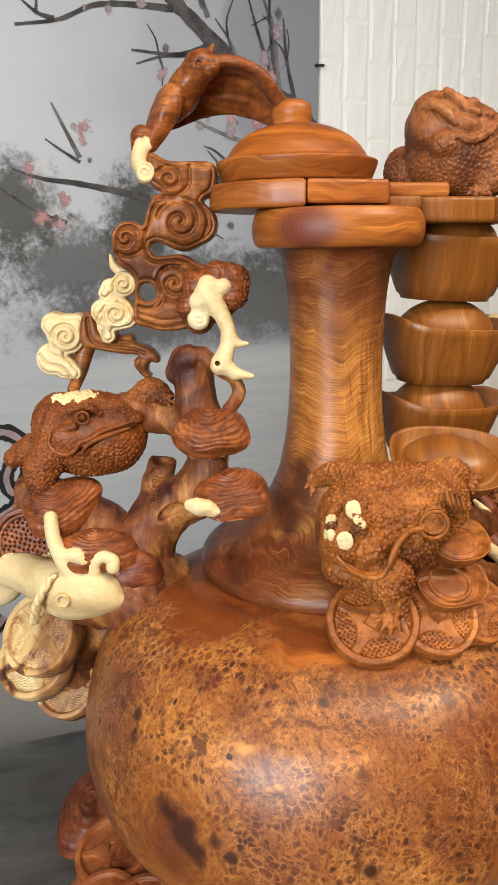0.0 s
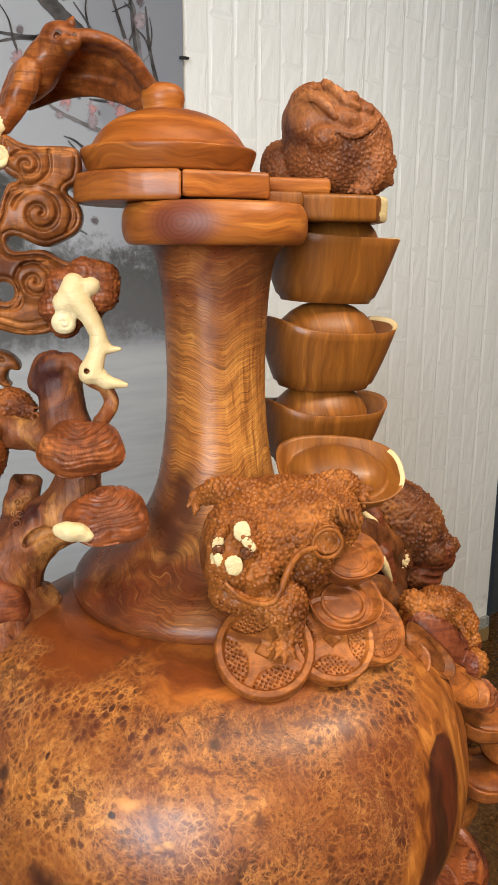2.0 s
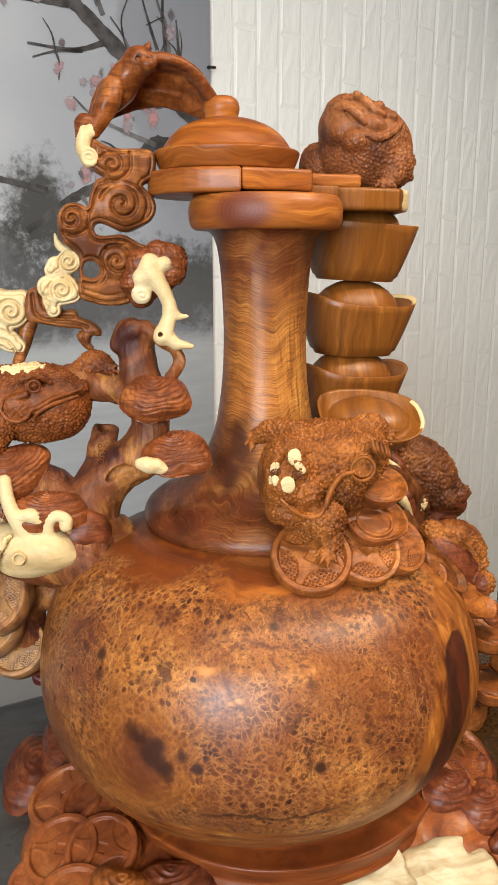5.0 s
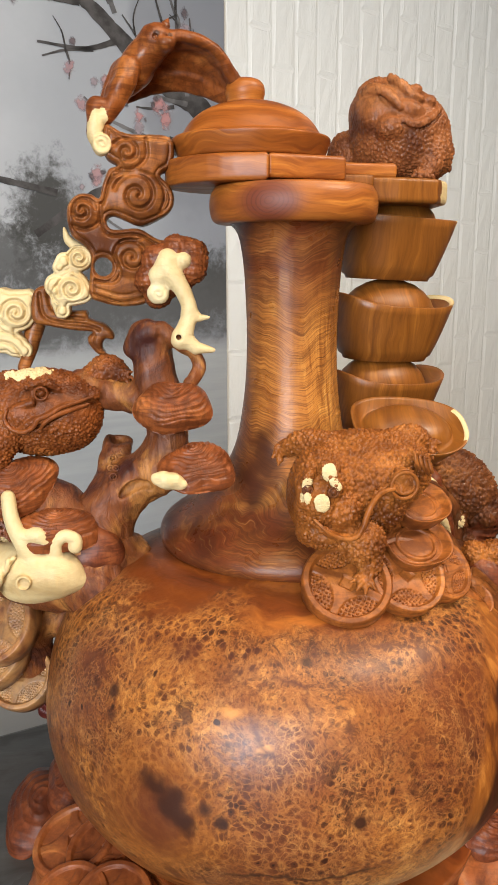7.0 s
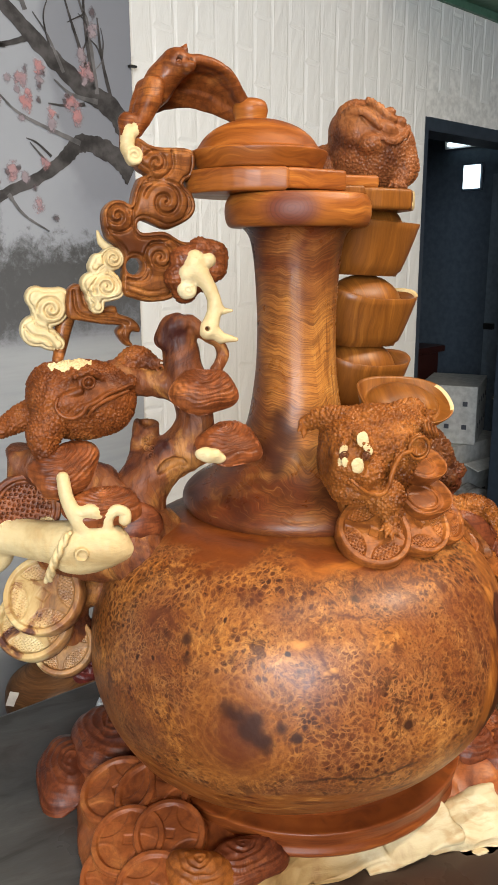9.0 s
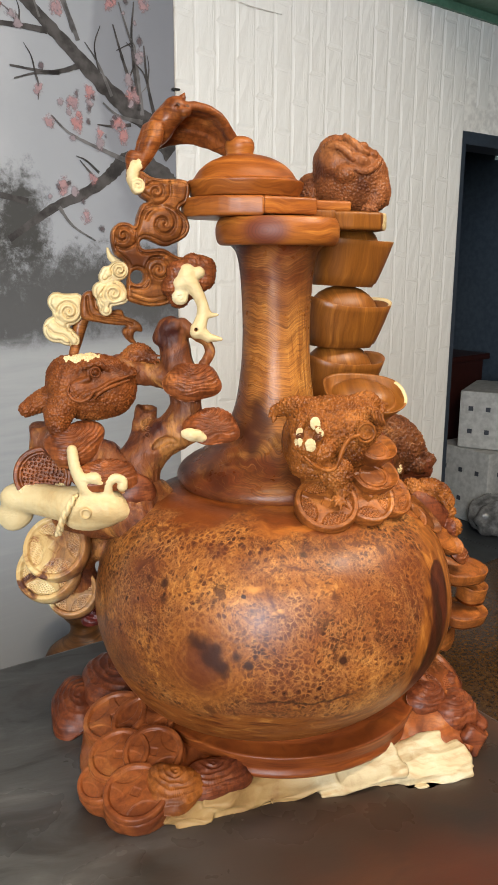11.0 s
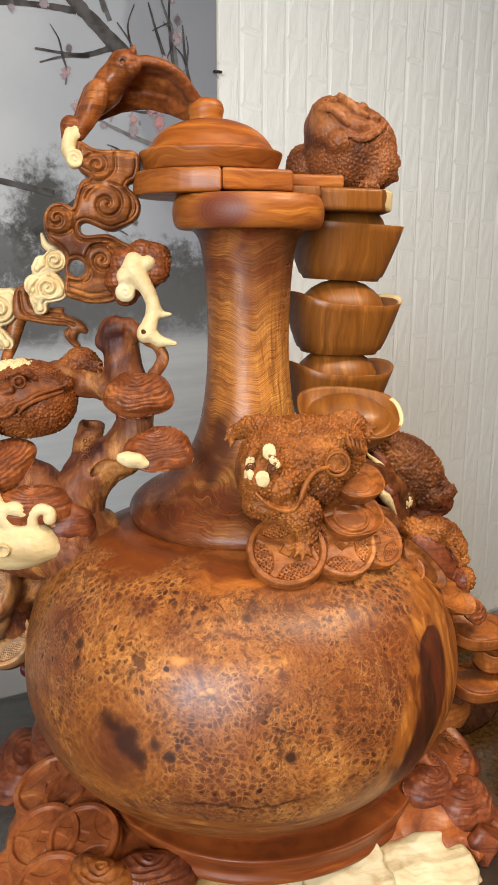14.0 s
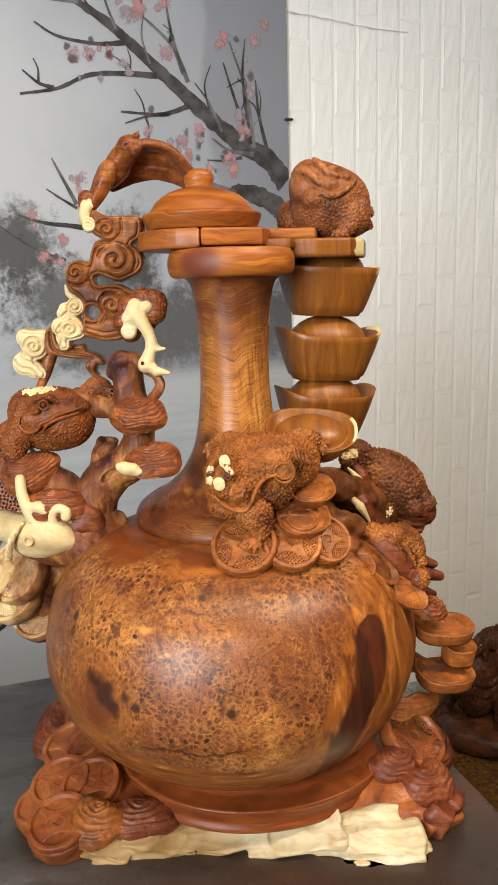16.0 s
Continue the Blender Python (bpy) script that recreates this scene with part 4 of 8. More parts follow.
def coin(c, nrm, r, half, up=(0, 0, 1), n=112, pits=True, spin=0.4, field=False, relief=1.0, cell=0.088, hole=0.060):
    """An old pierced coin: a raised rim, four stippled leaf-shaped panels and a square middle."""
    u, v, w = basis(nrm, up)
    c = Vector(c)
    g = np.linspace(-1, 1, n)
    X, Y = np.meshgrid(g, g, indexing="ij")
    # squeeze the square grid to a disc
    dx, dy = X * np.sqrt(1 - Y * Y / 2), Y * np.sqrt(1 - X * X / 2)
    rr = np.hypot(dx, dy)
    ca, sa = math.cos(spin), math.sin(spin)
    px, py = dx * ca - dy * sa, dx * sa + dy * ca
    h = np.zeros_like(rr)
    h += 0.085 * np.clip((rr - 0.80) / 0.05, 0, 1)
    h -= 0.10 * np.clip((rr - 0.95) / 0.05, 0, 1) ** 2
    leaf = np.full_like(rr, -1.0)
    for a in range(4):
        t = a * math.pi / 2 + math.pi / 4
        qx, qy = px * math.cos(t) + py * math.sin(t), -px * math.sin(t) + py * math.cos(t)
        leaf = np.maximum(leaf, np.minimum(0.95 - np.hypot(qx - 0.02, qy - 0.0), 0.62 - np.hypot(qx - 0.98, qy)))
    inleaf = np.clip(leaf / 0.04, 0, 1)
    if field:
        inleaf = np.clip((0.74 - rr) / 0.04, 0, 1)
    h -= 0.035 * inleaf * (rr < 0.8)
    sq = np.maximum(np.abs(px), np.abs(py))
    h -= 0.05 * np.clip((0.15 - sq) / 0.03, 0, 1) * (not field)
    if pits:
        gx, gy = np.floor(px / cell), np.floor(py / cell)
        ox, oy = px / cell - gx - 0.5 + 0.17 * np.sin(gx * 12.9 + gy * 78.2), py / cell - gy - 0.5 + 0.17 * np.sin(gx * 39.3 + gy * 11.1)
        h -= hole * inleaf * np.clip((0.33 - np.hypot(ox, oy)) / 0.12, 0, 1) * (rr < 0.78)
    verts = []
    for i in range(n):
        for j in range(n):
            verts.append((c + u * (r * dx[i, j]) + v * (r * dy[i, j]) + w * (half + r * relief * h[i, j]))[:])
    faces = [(i * n + j, (i + 1) * n + j, (i + 1) * n + j + 1, i * n + j + 1) for i in range(n - 1) for j in range(n - 1)]
    edge = [(i, 0) for i in range(n)] + [(n - 1, j) for j in range(1, n)] + [(i, n - 1) for i in range(n - 2, -1, -1)] + [(0, j) for j in range(n - 2, 0, -1)]
    o = len(verts)
    m = len(edge)
    for k, (out, dep) in enumerate(((1.0, 0.0), (0.97, -half))):
        for i, j in edge:
            verts.append((c + u * (r * dx[i, j] * out) + v * (r * dy[i, j] * out) + w * dep)[:])
    for s in range(m):
        a, b = edge[s], edge[(s + 1) % m]
        faces.append((a[0] * n + a[1], o + s, o + (s + 1) % m, b[0] * n + b[1]))
        faces.append((o + s, o + m + s, o + m + (s + 1) % m, o + (s + 1) % m))
    faces.append(tuple(o + m + s for s in range(m))[::-1])
    return verts, faces


def ingot(c, along, up, half, depth, height, foot=0.62, tip=0.012, dome=0.5):
    """A boat-shaped ingot: a flat foot, flaring sides with raised tips, and a dome inside the rim."""
    w = Vector(up).normalized()
    u = (Vector(along) - w * Vector(along).dot(w)).normalized()
    v = w.cross(u)
    c = Vector(c)
    S = 72
    rows = []

    def ring(k, hz, tips, square=2.6):
        row = []
        for j in range(S):
            a = 2 * math.pi * j / S
            ca, sa = math.cos(a), math.sin(a)
            x = half * k * math.copysign(abs(ca) ** (2 / square), ca)
            y = depth * k * math.copysign(abs(sa) ** (2 / square), sa)
            row.append((c + u * x + v * y + w * (hz + tips * abs(ca) ** 3))[:])
        return row

    rows.append(ring(foot * 0.5, 0, 0))
    rows.append(ring(foot * 0.96, 0, 0))
    rows.append(ring(foot, 0.004, 0))
    for t in np.linspace(0.1, 1, 8):
        rows.append(ring(foot + (1 - foot) * t ** 0.85, height * t, tip * t * t))
    rows.append(ring(0.985, height + 0.001, tip))
    rows.append(ring(0.93, height - 0.001, tip * 0.8))
    moat = min(0.010, 0.17 * height)
    rows.append(ring(0.80, height - moat, 0, 2.3))
    for t in np.linspace(0, 1, 7):
        a = t * math.pi / 2
        rows.append(ring(0.78 * math.cos(a) + 0.002, height - moat * 1.2 + dome * depth * math.sin(a), 0, 2.0))
    verts = [p for row in rows for p in row]
    faces = []
    for i in range(len(rows) - 1):
        for j in range(S):
            faces.append((i * S + j, i * S + (j + 1) % S, (i + 1) * S + (j + 1) % S, (i + 1) * S + j))
    faces.append(tuple(range(S - 1, -1, -1)))
    faces.append(tuple((len(rows) - 1) * S + j for j in range(S)))
    return verts, faces


def toad(at, forward, up, size, wide=1.0, h=0.0016, wart=0.0058, relief=0.0016, legs=True):
    """A squat three-legged money toad with a broad mouth, brow ridges, pouched cheeks and a warty hide."""
    L = size
    c = Clay((-0.62 * L, -0.58 * L * wide, -0.12 * L), (0.68 * L, 0.58 * L * wide, 0.78 * L), h)
    W = wide

    def P(x, y, z):
        return (x * L, y * L * W, z * L)

    c.ball(P(-0.13, 0, 0.33), (0.37 * L, 0.31 * L * W, 0.28 * L), 0.05 * L)
    c.ball(P(0.24, 0, 0.38), (0.27 * L, 0.28 * L * W, 0.21 * L), 0.06 * L)
    c.ball(P(0.40, 0, 0.36), (0.15 * L, 0.20 * L * W, 0.14 * L), 0.05 * L)
    c.ball(P(0.22, 0, 0.22), (0.24 * L, 0.25 * L * W, 0.16 * L), 0.05 * L)
    for s in (-1, 1):
        c.ball(P(0.20, s * 0.235, 0.30), 0.10 * L, 0.03 * L)
        c.ball(P(0.30, s * 0.165, 0.545), 0.062 * L, 0.02 * L)
        c.tube(curve_through([P(0.14, s * 0.20, 0.57), P(0.28, s * 0.20, 0.615), P(0.42, s * 0.13, 0.56), P(0.50, s * 0.05, 0.50)], 5), (0.03 * L, 0.04 * L, 0.018 * L), 0.012 * L)
        c.ball(P(0.345, s * 0.215, 0.53), 0.034 * L, 0.006 * L, cut=True)
        c.ball(P(0.335, s * 0.20, 0.53), 0.030 * L, 0.003 * L)
        c.ball(P(0.535, s * 0.06, 0.445), 0.03 * L, 0.015 * L)
        c.ball(P(0.560, s * 0.06, 0.45), 0.010 * L, 0.004 * L, cut=True)
        # lip: a wavy roll with a groove under it
        lip = curve_through([P(0.08, s * 0.31, 0.33), P(0.20, s * 0.315, 0.37), P(0.34, s * 0.25, 0.345), P(0.46, s * 0.16, 0.375), P(0.545, 0.0, 0.365)], 6)
        c.tube(lip, 0.020 * L, 0.014 * L)
        c.tube(lip + np.array((0.008 * L, 0, -0.032 * L)), 0.012 * L, 0.006 * L, cut=True)
        c.tube(lip + np.array((-0.005 * L, 0, -0.075 * L)), (0.014 * L, 0.02 * L), 0.012 * L)
        if legs:
            c.ball(P(-0.27, s * 0.29, 0.20), (0.21 * L, 0.12 * L * W, 0.18 * L), 0.02 * L)
            c.tube(curve_through([P(-0.36, s * 0.34, 0.07), P(-0.16, s * 0.42, 0.03), P(0.0, s * 0.42, 0.02)], 4), (0.07 * L, 0.05 * L, 0.04 * L), 0.02 * L)
            c.tube(curve_through([P(0.10, s * 0.26, 0.24), P(0.17, s * 0.37, 0.17), P(0.27, s * 0.38, 0.02)], 5), (0.105 * L, 0.10 * L, 0.05 * L), 0.02 * L)
            for k in (-1, 0, 1):
                c.tube([P(0.27, s * 0.38, 0.02), P(0.40, s * (0.38 + 0.09 * k), -0.02), P(0.45, s * (0.38 + 0.11 * k), -0.045)], (0.032 * L, 0.026 * L, 0.010 * L), 0.01 * L)
                c.tube([P(0.0, s * 0.42, 0.02), P(0.12, s * (0.43 + 0.08 * k), -0.02)], (0.03 * L, 0.012 * L), 0.01 * L)
    # spine
    for x in np.linspace(-0.42, 0.05, 7):
        c.ball(P(x, 0, 0.60 - 0.55 * (x + 0.15) ** 2), 0.030 * L, 0.02 * L)
    v, q = c.skin()

    def where(p):
        face = np.exp(-(((p[:, 0] / L - 0.42) / 0.20) ** 2 + ((p[:, 2] / L - 0.44) / 0.12) ** 2))
        return 1 - 0.75 * face

    v, q = warty(v, q, wart, relief, where)
    v, q = warty(v, q, wart * 0.42, relief * 0.35)
    w = Vector(up).normalized()
    f = (Vector(forward) - w * Vector(forward).dot(w)).normalized()
    m = np.array(Matrix((f, w.cross(f), w)).transposed())
    local = v.copy()
    return v @ m.T + np.array(at), q, local / L


# ---- the room ----
def wall_box(name, u0, u1, z0, z1, out0, out1, mat, parent=None, bevel=0.0, label=""):
    return mesh_object(name, *box((u0, -out1, z0), (u1, -out0, z1), bevel, WALL_M), mat, parent, label, smooth=False)


ROOM_U0, ROOM_U1, ROOM_OUT = -2.6, 4.6, 6.2
DOOR_U0, DOOR_U1, DOOR_Z = 2.572, 3.55, 1.972

wall_north = thing("wall_north", wall_pt(0, FLOOR)[:], "white wall faced with vertical foam bricks beside a mural", "wall", kind="structure")
wall_box("wall_panel", ROOM_U0, DOOR_U0, FLOOR, CEILING, -0.14, 0.0, M_JOINT, wall_north)
wall_box("wall_panel", DOOR_U0, DOOR_U1, DOOR_Z, CEILING, -0.14, 0.0, M_JOINT, wall_north)
wall_box("wall_panel", DOOR_U1, ROOM_U1, FLOOR, CEILING, -0.14, 0.0, M_JOINT, wall_north)

ground = tagged(wall_box("floor", ROOM_U0, ROOM_U1 + 0.2, FLOOR - 0.12, FLOOR - 0.004, -3.2, ROOM_OUT, M_GROUT), "glossy amber and brown speckled tile floor", "floor", kind="structure")
tagged(wall_box("ceiling", ROOM_U0 - 0.2, ROOM_U1 + 0.2, CEILING, CEILING + 0.12, -3.2, ROOM_OUT + 0.2, M_PLASTER), "plain dull grey plaster ceiling", "ceiling", kind="structure")
wall_west = thing("wall_west", wall_pt(ROOM_U0, FLOOR, 3)[:], "dull grey plaster wall with a wide window", "wall", kind="structure")
wall_box("wall_panel", ROOM_U0 - 0.14, ROOM_U0, FLOOR, CEILING, -3.2, WIN_O0, M_PLASTER, wall_west)
wall_box("wall_panel", ROOM_U0 - 0.14, ROOM_U0, FLOOR, CEILING, WIN_O1, ROOM_OUT, M_PLASTER, wall_west)
wall_box("wall_panel", ROOM_U0 - 0.14, ROOM_U0, FLOOR, WIN_Z0, WIN_O0, WIN_O1, M_PLASTER, wall_west)
wall_box("wall_panel", ROOM_U0 - 0.14, ROOM_U0, WIN_Z1, CEILING, WIN_O0, WIN_O1, M_PLASTER, wall_west)
tagged(wall_box("wall_east", ROOM_U1, ROOM_U1 + 0.14, FLOOR, CEILING, -3.2, ROOM_OUT, M_PLASTER), "plain dull grey plaster wall", "wall", kind="structure")
tagged(wall_box("wall_south", ROOM_U0, ROOM_U1, FLOOR, CEILING, ROOM_OUT, ROOM_OUT + 0.14, M_PLASTER), "plain dull grey plaster wall", "wall", kind="structure")

# skirting and its patterned border
skirt = thing("baseboard", wall_pt(1.8, FLOOR)[:], "ochre skirting tile under a grey patterned border", "baseboard", kind="structure")
wall_box("skirting_tile", ROOM_U0 + 0.02, DOOR_U0 - 0.002, FLOOR, -0.075, 0.0, 0.020, M_SKIRT, skirt)
wall_box("border_tile", ROOM_U0 + 0.02, DOOR_U0 - 0.002, -0.075, -0.030, 0.0, 0.016, M_BORDER, skirt)

# soffit and green beam over the doorway
soffit = thing("soffit", wall_pt(3.3, 2.43, 0.9)[:], "boxed white soffit with a green painted underside", "soffit", kind="structure")
wall_box("side_board", 2.114, 2.36, 2.436, CEILING, 0.02, 1.9, M_BEAM, soffit)
wall_box("green_board", 2.36, ROOM_U1, 2.43, CEILING, 0.02, 1.9, M_GREEN, soffit)
wall_box("green_strip", 2.114, ROOM_U1, 2.40, 2.43, 0.0, 0.02, M_GREEN, soffit)
wall_box("white_face", 2.104, 2.114, 2.434, CEILING, 0.0, 1.9, M_BEAM, soffit)

# ceiling tubes
M_TUBE = bpy.data.materials.new("tube_glow")
M_TUBE.use_nodes = True
M_TUBE.node_tree.nodes["Principled BSDF"].inputs["Emission Color"].default_value = (1.0, 0.93, 0.82, 1)
M_TUBE.node_tree.nodes["Principled BSDF"].inputs["Emission Strength"].default_value = 3.0
for u, out, watts in TUBES:
    lamp = thing("tube_lamp", wall_pt(u, CEILING, out)[:], "slim white fluorescent ceiling fitting", "ceiling lamp", "ceiling tubes")
    wall_box("tray", u - 0.62, u + 0.62, CEILING - 0.03, CEILING - 0.001, out - 0.05, out + 0.05, M_WHITE, lamp)
    wall_box("tube", u - 0.60, u + 0.60, CEILING - 0.062, CEILING - 0.034, out - 0.014, out + 0.014, M_TUBE, lamp, 0.01)

# ---- back room through the doorway ----
frame_d = thing("door_1", wall_pt(3.06, FLOOR)[:], "dark doorway with a grey painted lining", "doorway", kind="structure")
wall_box("jamb", DOOR_U0 - 0.001, DOOR_U0 + 0.025, FLOOR, DOOR_Z, -0.141, 0.001, M_BLUE_DK, frame_d)
wall_box("jamb", DOOR_U1 - 0.025, DOOR_U1 + 0.001, FLOOR, DOOR_Z, -0.141, 0.001, M_BLUE_DK, frame_d)
wall_box("head", DOOR_U0 + 0.025, DOOR_U1 - 0.025, DOOR_Z - 0.05, DOOR_Z + 0.001, -0.141, 0.001, M_BLUE_DK, frame_d)
tagged(wall_box("wall_back", ROOM_U0, ROOM_U1, FLOOR, CEILING, -3.2, -3.06, M_BLUE), "dim blue-grey painted back wall", "wall", kind="structure")
tagged(wall_box("wall_partition", 2.15, 2.29, FLOOR, CEILING, -3.06, -0.14, M_BLUE), "dim blue-grey partition wall", "wall", kind="structure")

locker = thing("steel_locker", wall_pt(3.55, FLOOR, -1.75)[:], "tall dark blue steel cabinet with two doors", "cabinet")
wall_box("body", 2.95, 4.30, FLOOR, 1.95, -2.10, -1.62, M_BLUE_DK, locker, 0.006)
wall_box("door", 2.97, 3.61, FLOOR + 0.08, 1.90, -1.615, -1.595, M_BLUE, locker, 0.004)
wall_box("door", 3.64, 4.28, FLOOR + 0.08, 1.90, -1.615, -1.595, M_BLUE, locker, 0.004)
wall_box("handle", 3.56, 3.58, 0.85, 1.0, -1.592, -1.57, M_IRON, locker, 0.003)
wall_box("handle", 3.67, 3.69, 0.85, 1.0, -1.592, -1.57, M_IRON, locker, 0.003)

tagged(wall_box("wall_side", 4.585, 4.598, FLOOR, CEILING, -3.05, -0.145, M_BLUE), "dim blue-grey side wall of the back room", "wall", kind="structure")
M_COLD = bpy.data.materials.new("cold_glow")
M_COLD.use_nodes = True
M_COLD.node_tree.nodes["Principled BSDF"].inputs["Emission Color"].default_value = (0.72, 0.90, 1.0, 1)
M_COLD.node_tree.nodes["Principled BSDF"].inputs["Emission Strength"].default_value = 2.2
strip = thing("strip_lamp", wall_pt(4.58, 2.14, -0.7)[:], "lit cold-white strip lamp on the back room wall", "wall lamp")
wall_box("tray", 4.565, 4.584, 2.115, 2.17, -1.20, -0.25, M_WHITE, strip)
wall_box("tube", 4.53, 4.563, 2.125, 2.155, -1.17, -0.28, M_COLD, strip, 0.012)
# a bright reflection on the side wall, built as a glowing pane with a border
pane = thing("reflection_pane", wall_pt(4.58, 1.92, -0.98)[:], "small rounded glowing pane standing in for a bright reflection", "window", kind="structure")
wall_box("pane_border", 4.572, 4.584, 1.835, 2.015, -1.065, -0.905, M_BLUE_DK, pane, 0.004)
wall_box("glow_pane", 4.560, 4.571, 1.85, 2.0, -1.048, -0.922, M_COLD, pane, 0.005)
leaf = thing("steel_door", wall_pt(4.52, FLOOR, -0.5)[:], "pale blue-grey steel door in the back room", "door")
wall_box("leaf", 4.535, 4.583, FLOOR + 0.02, 1.93, -0.81, -0.16, M_STEEL, leaf, 0.004)
for z0 in (0.02, 0.66, 1.30):
    wall_box("panel", 4.523, 4.534, z0 - 0.06, z0 + 0.52, -0.77, -0.20, M_STEEL, leaf, 0.005)
wall_box("handle", 4.49, 4.522, 0.94, 0.98, -0.79, -0.72, M_IRON, leaf, 0.004)

counter = thing("red_counter", wall_pt(3.5, FLOOR, -1.2)[:], "low dark red wooden counter in the back room", "counter")
wall_box("top", 2.78, 4.35, 0.79, 0.83, -1.55, -0.98, M_REDWOOD, counter, 0.004)
wall_box("front", 2.82, 4.30, FLOOR, 0.79, -1.02, -1.00, M_REDWOOD, counter)
wall_box("side", 2.82, 2.84, FLOOR, 0.79, -1.52, -1.02, M_REDWOOD, counter)


def carton(u, out, z, w, d, h, turn, name, label):
    base = wall_pt(u, z, out)
    t = thing(name, base[:], label, "box")
    m = Matrix.Translation(base) @ Matrix.Rotation(math.atan2(WU.y, WU.x) + turn, 4, "Z")
    part("body", box((-w / 2, -d / 2, 0), (w / 2, d / 2, h), 0.006, m), M_BOX, t, smooth=False)
    part("flap", box((-w / 2, -d / 2 - 0.10, h - 0.012), (w / 2, -d / 2, h - 0.004), 0.001, m @ Matrix.Rotation(0.25, 4, "X")), M_BOX, t, smooth=False)
    for i in range(4):
        for j in range(2):
            x, zz = w * (0.24 * i - 0.36 + 0.03 * j), h * (0.30 + 0.40 * j)
            part("printed_dot", box((x - 0.014, -d / 2 - 0.003, zz - 0.014), (x + 0.014, -d / 2 - 0.001, zz + 0.014), 0.0, m), M_DOT, t, smooth=False)
            if i < 3:
                y = d * (0.30 * i - 0.30)
                part("printed_dot", box((-w / 2 - 0.003, y - 0.014, zz - 0.014), (-w / 2 - 0.001, y + 0.014, zz + 0.014), 0.0, m), M_DOT, t, smooth=False)


carton(3.97, -0.66, FLOOR + 0.46, 0.50, 0.34, 0.35, 0.42, "carton", "white carton with small dark printed dots")
carton(3.97, -0.66, FLOOR, 0.58, 0.42, 0.455, -0.08, "carton", "scuffed white carton under another box")


def film_heap(u, out, r):
    base = wall_pt(u, FLOOR, out)
    c = Clay((base.x - r * 1.3, base.y - r * 1.3, base.z - 0.01), (base.x + r * 1.3, base.y + r * 1.3, base.z + r * 1.4), 0.014)
    c.ball(base + Vector((0, 0, r * 0.5)), (r, r * 0.9, r * 0.62), 0.03)
    c.ball(base + Vector((r * 0.3, -r * 0.2, r * 0.85)), r * 0.38, 0.05)
    v, q = rough_skin(*c.skin(), 14.0, 0.04)
    v[:, 2] = np.maximum(v[:, 2], base.z)
    t = thing("plastic_bundle", base[:], "crumpled bundle wrapped in clear grey plastic film", "bundle")
    part("film", (v, q), M_FILM, t)


film_heap(3.68, -0.36, 0.20)

# ---- the mural ----
def mural_paint():
    """Misty ink landscape in greys: pale sky, hills, soft dark trees over a band of still water."""
    n = Nodes("mural_paint", rough=0.5, spec=0.2)
    u, z = n.axis("X"), n.axis("Z")
    wob = n.noise(3.0, 5.0, 0.6)
    skyc = n.ramp(n.math("ADD", n.away((0.25, 0, 0.90), scale=(0.9, 0, 0.55)), n.math("MULTIPLY", wob, 0.35)), [(0.25, (0.500, 0.510, 0.530)), (0.62, (0.350, 0.364, 0.392)), (1.0, (0.250, 0.262, 0.295))])
    hill = n.ramp(n.math("ADD", n.away((1.02, 0, 1.15), scale=(2.6, 0, 0.75)), n.math("MULTIPLY", n.noise(7.0, 3.0), 0.2)), [(0.48, 1.0), (0.55, 0.0)])
    col = n.mix(n.math("MULTIPLY", hill, 0.55), skyc, (0.190, 0.196, 0.222))
    hill = n.ramp(n.math("ADD", n.away((0.02, 0, 1.15), scale=(2.2, 0, 0.6)), n.math("MULTIPLY", n.noise(7.0, 3.0), 0.2)), [(0.42, 1.0), (0.55, 0.0)])
    col = n.mix(n.math("MULTIPLY", hill, 0.5), col, (0.259, 0.266, 0.281))
    leafy = n.noise(24.0, 6.0, 0.74, 0.4)
    dabs = n.noise(85.0, 3.0, 0.6)
    for px, pz, sx, sz, strength in ((0.614, 0.57, 7.5, 5.0, 0.95), (0.30, 0.60, 6.0, 5.6, 0.9), (0.45, 0.47, 3.4, 6.5, 0.8), (0.84, 0.39, 2.2, 6.0, 0.92), (1.04, 0.38, 3.0, 6.0, 0.92), (0.58, 0.33, 2.6, 7.0, 0.9), (-0.1, 0.45, 2.0, 4.5, 0.7), (-0.6, 0.5, 1.6, 4.0, 0.6)):
        blob = n.math("MULTIPLY", n.math("ADD", n.math("ADD", n.away((px, 0, pz), scale=(sx, 0, sz)), n.math("MULTIPLY", leafy, 1.3)), n.math("MULTIPLY", dabs, 0.4)), 0.5)
        col = n.mix(n.math("MULTIPLY", n.ramp(blob, [(0.58, 1.0), (0.86, 0.0)]), strength), col, (0.050, 0.049, 0.046))
    grey = n.ramp(n.math("ADD", n.away((0.80, 0, 0.34), scale=(1.0, 0, 3.6)), n.math("MULTIPLY", leafy, 0.6)), [(0.45, 0.75), (1.0, 0.0)])
    col = n.mix(grey, col, (0.115, 0.115, 0.118))
    streaks = n.noise(6.0, 4.0, 0.6, co=n.mapped((0.6, 1, 7.0)))
    band = n.ramp(n.math("ADD", z, n.math("MULTIPLY", streaks, 0.06)), [(0.235, 1.0), (0.30, 0.0)])
    water = n.ramp(n.math("ADD", n.math("MULTIPLY", streaks, 0.5), n.math("MULTIPLY", z, 0.25)), [(0.1, (0.310, 0.324, 0.338)), (0.4, (0.374, 0.385, 0.392))])
    col = n.mix(band, col, water)
    canvas = n.noise(400.0, 2.0)
    return n.done(col, None, n.bump(canvas, 0.0005, 0.3))


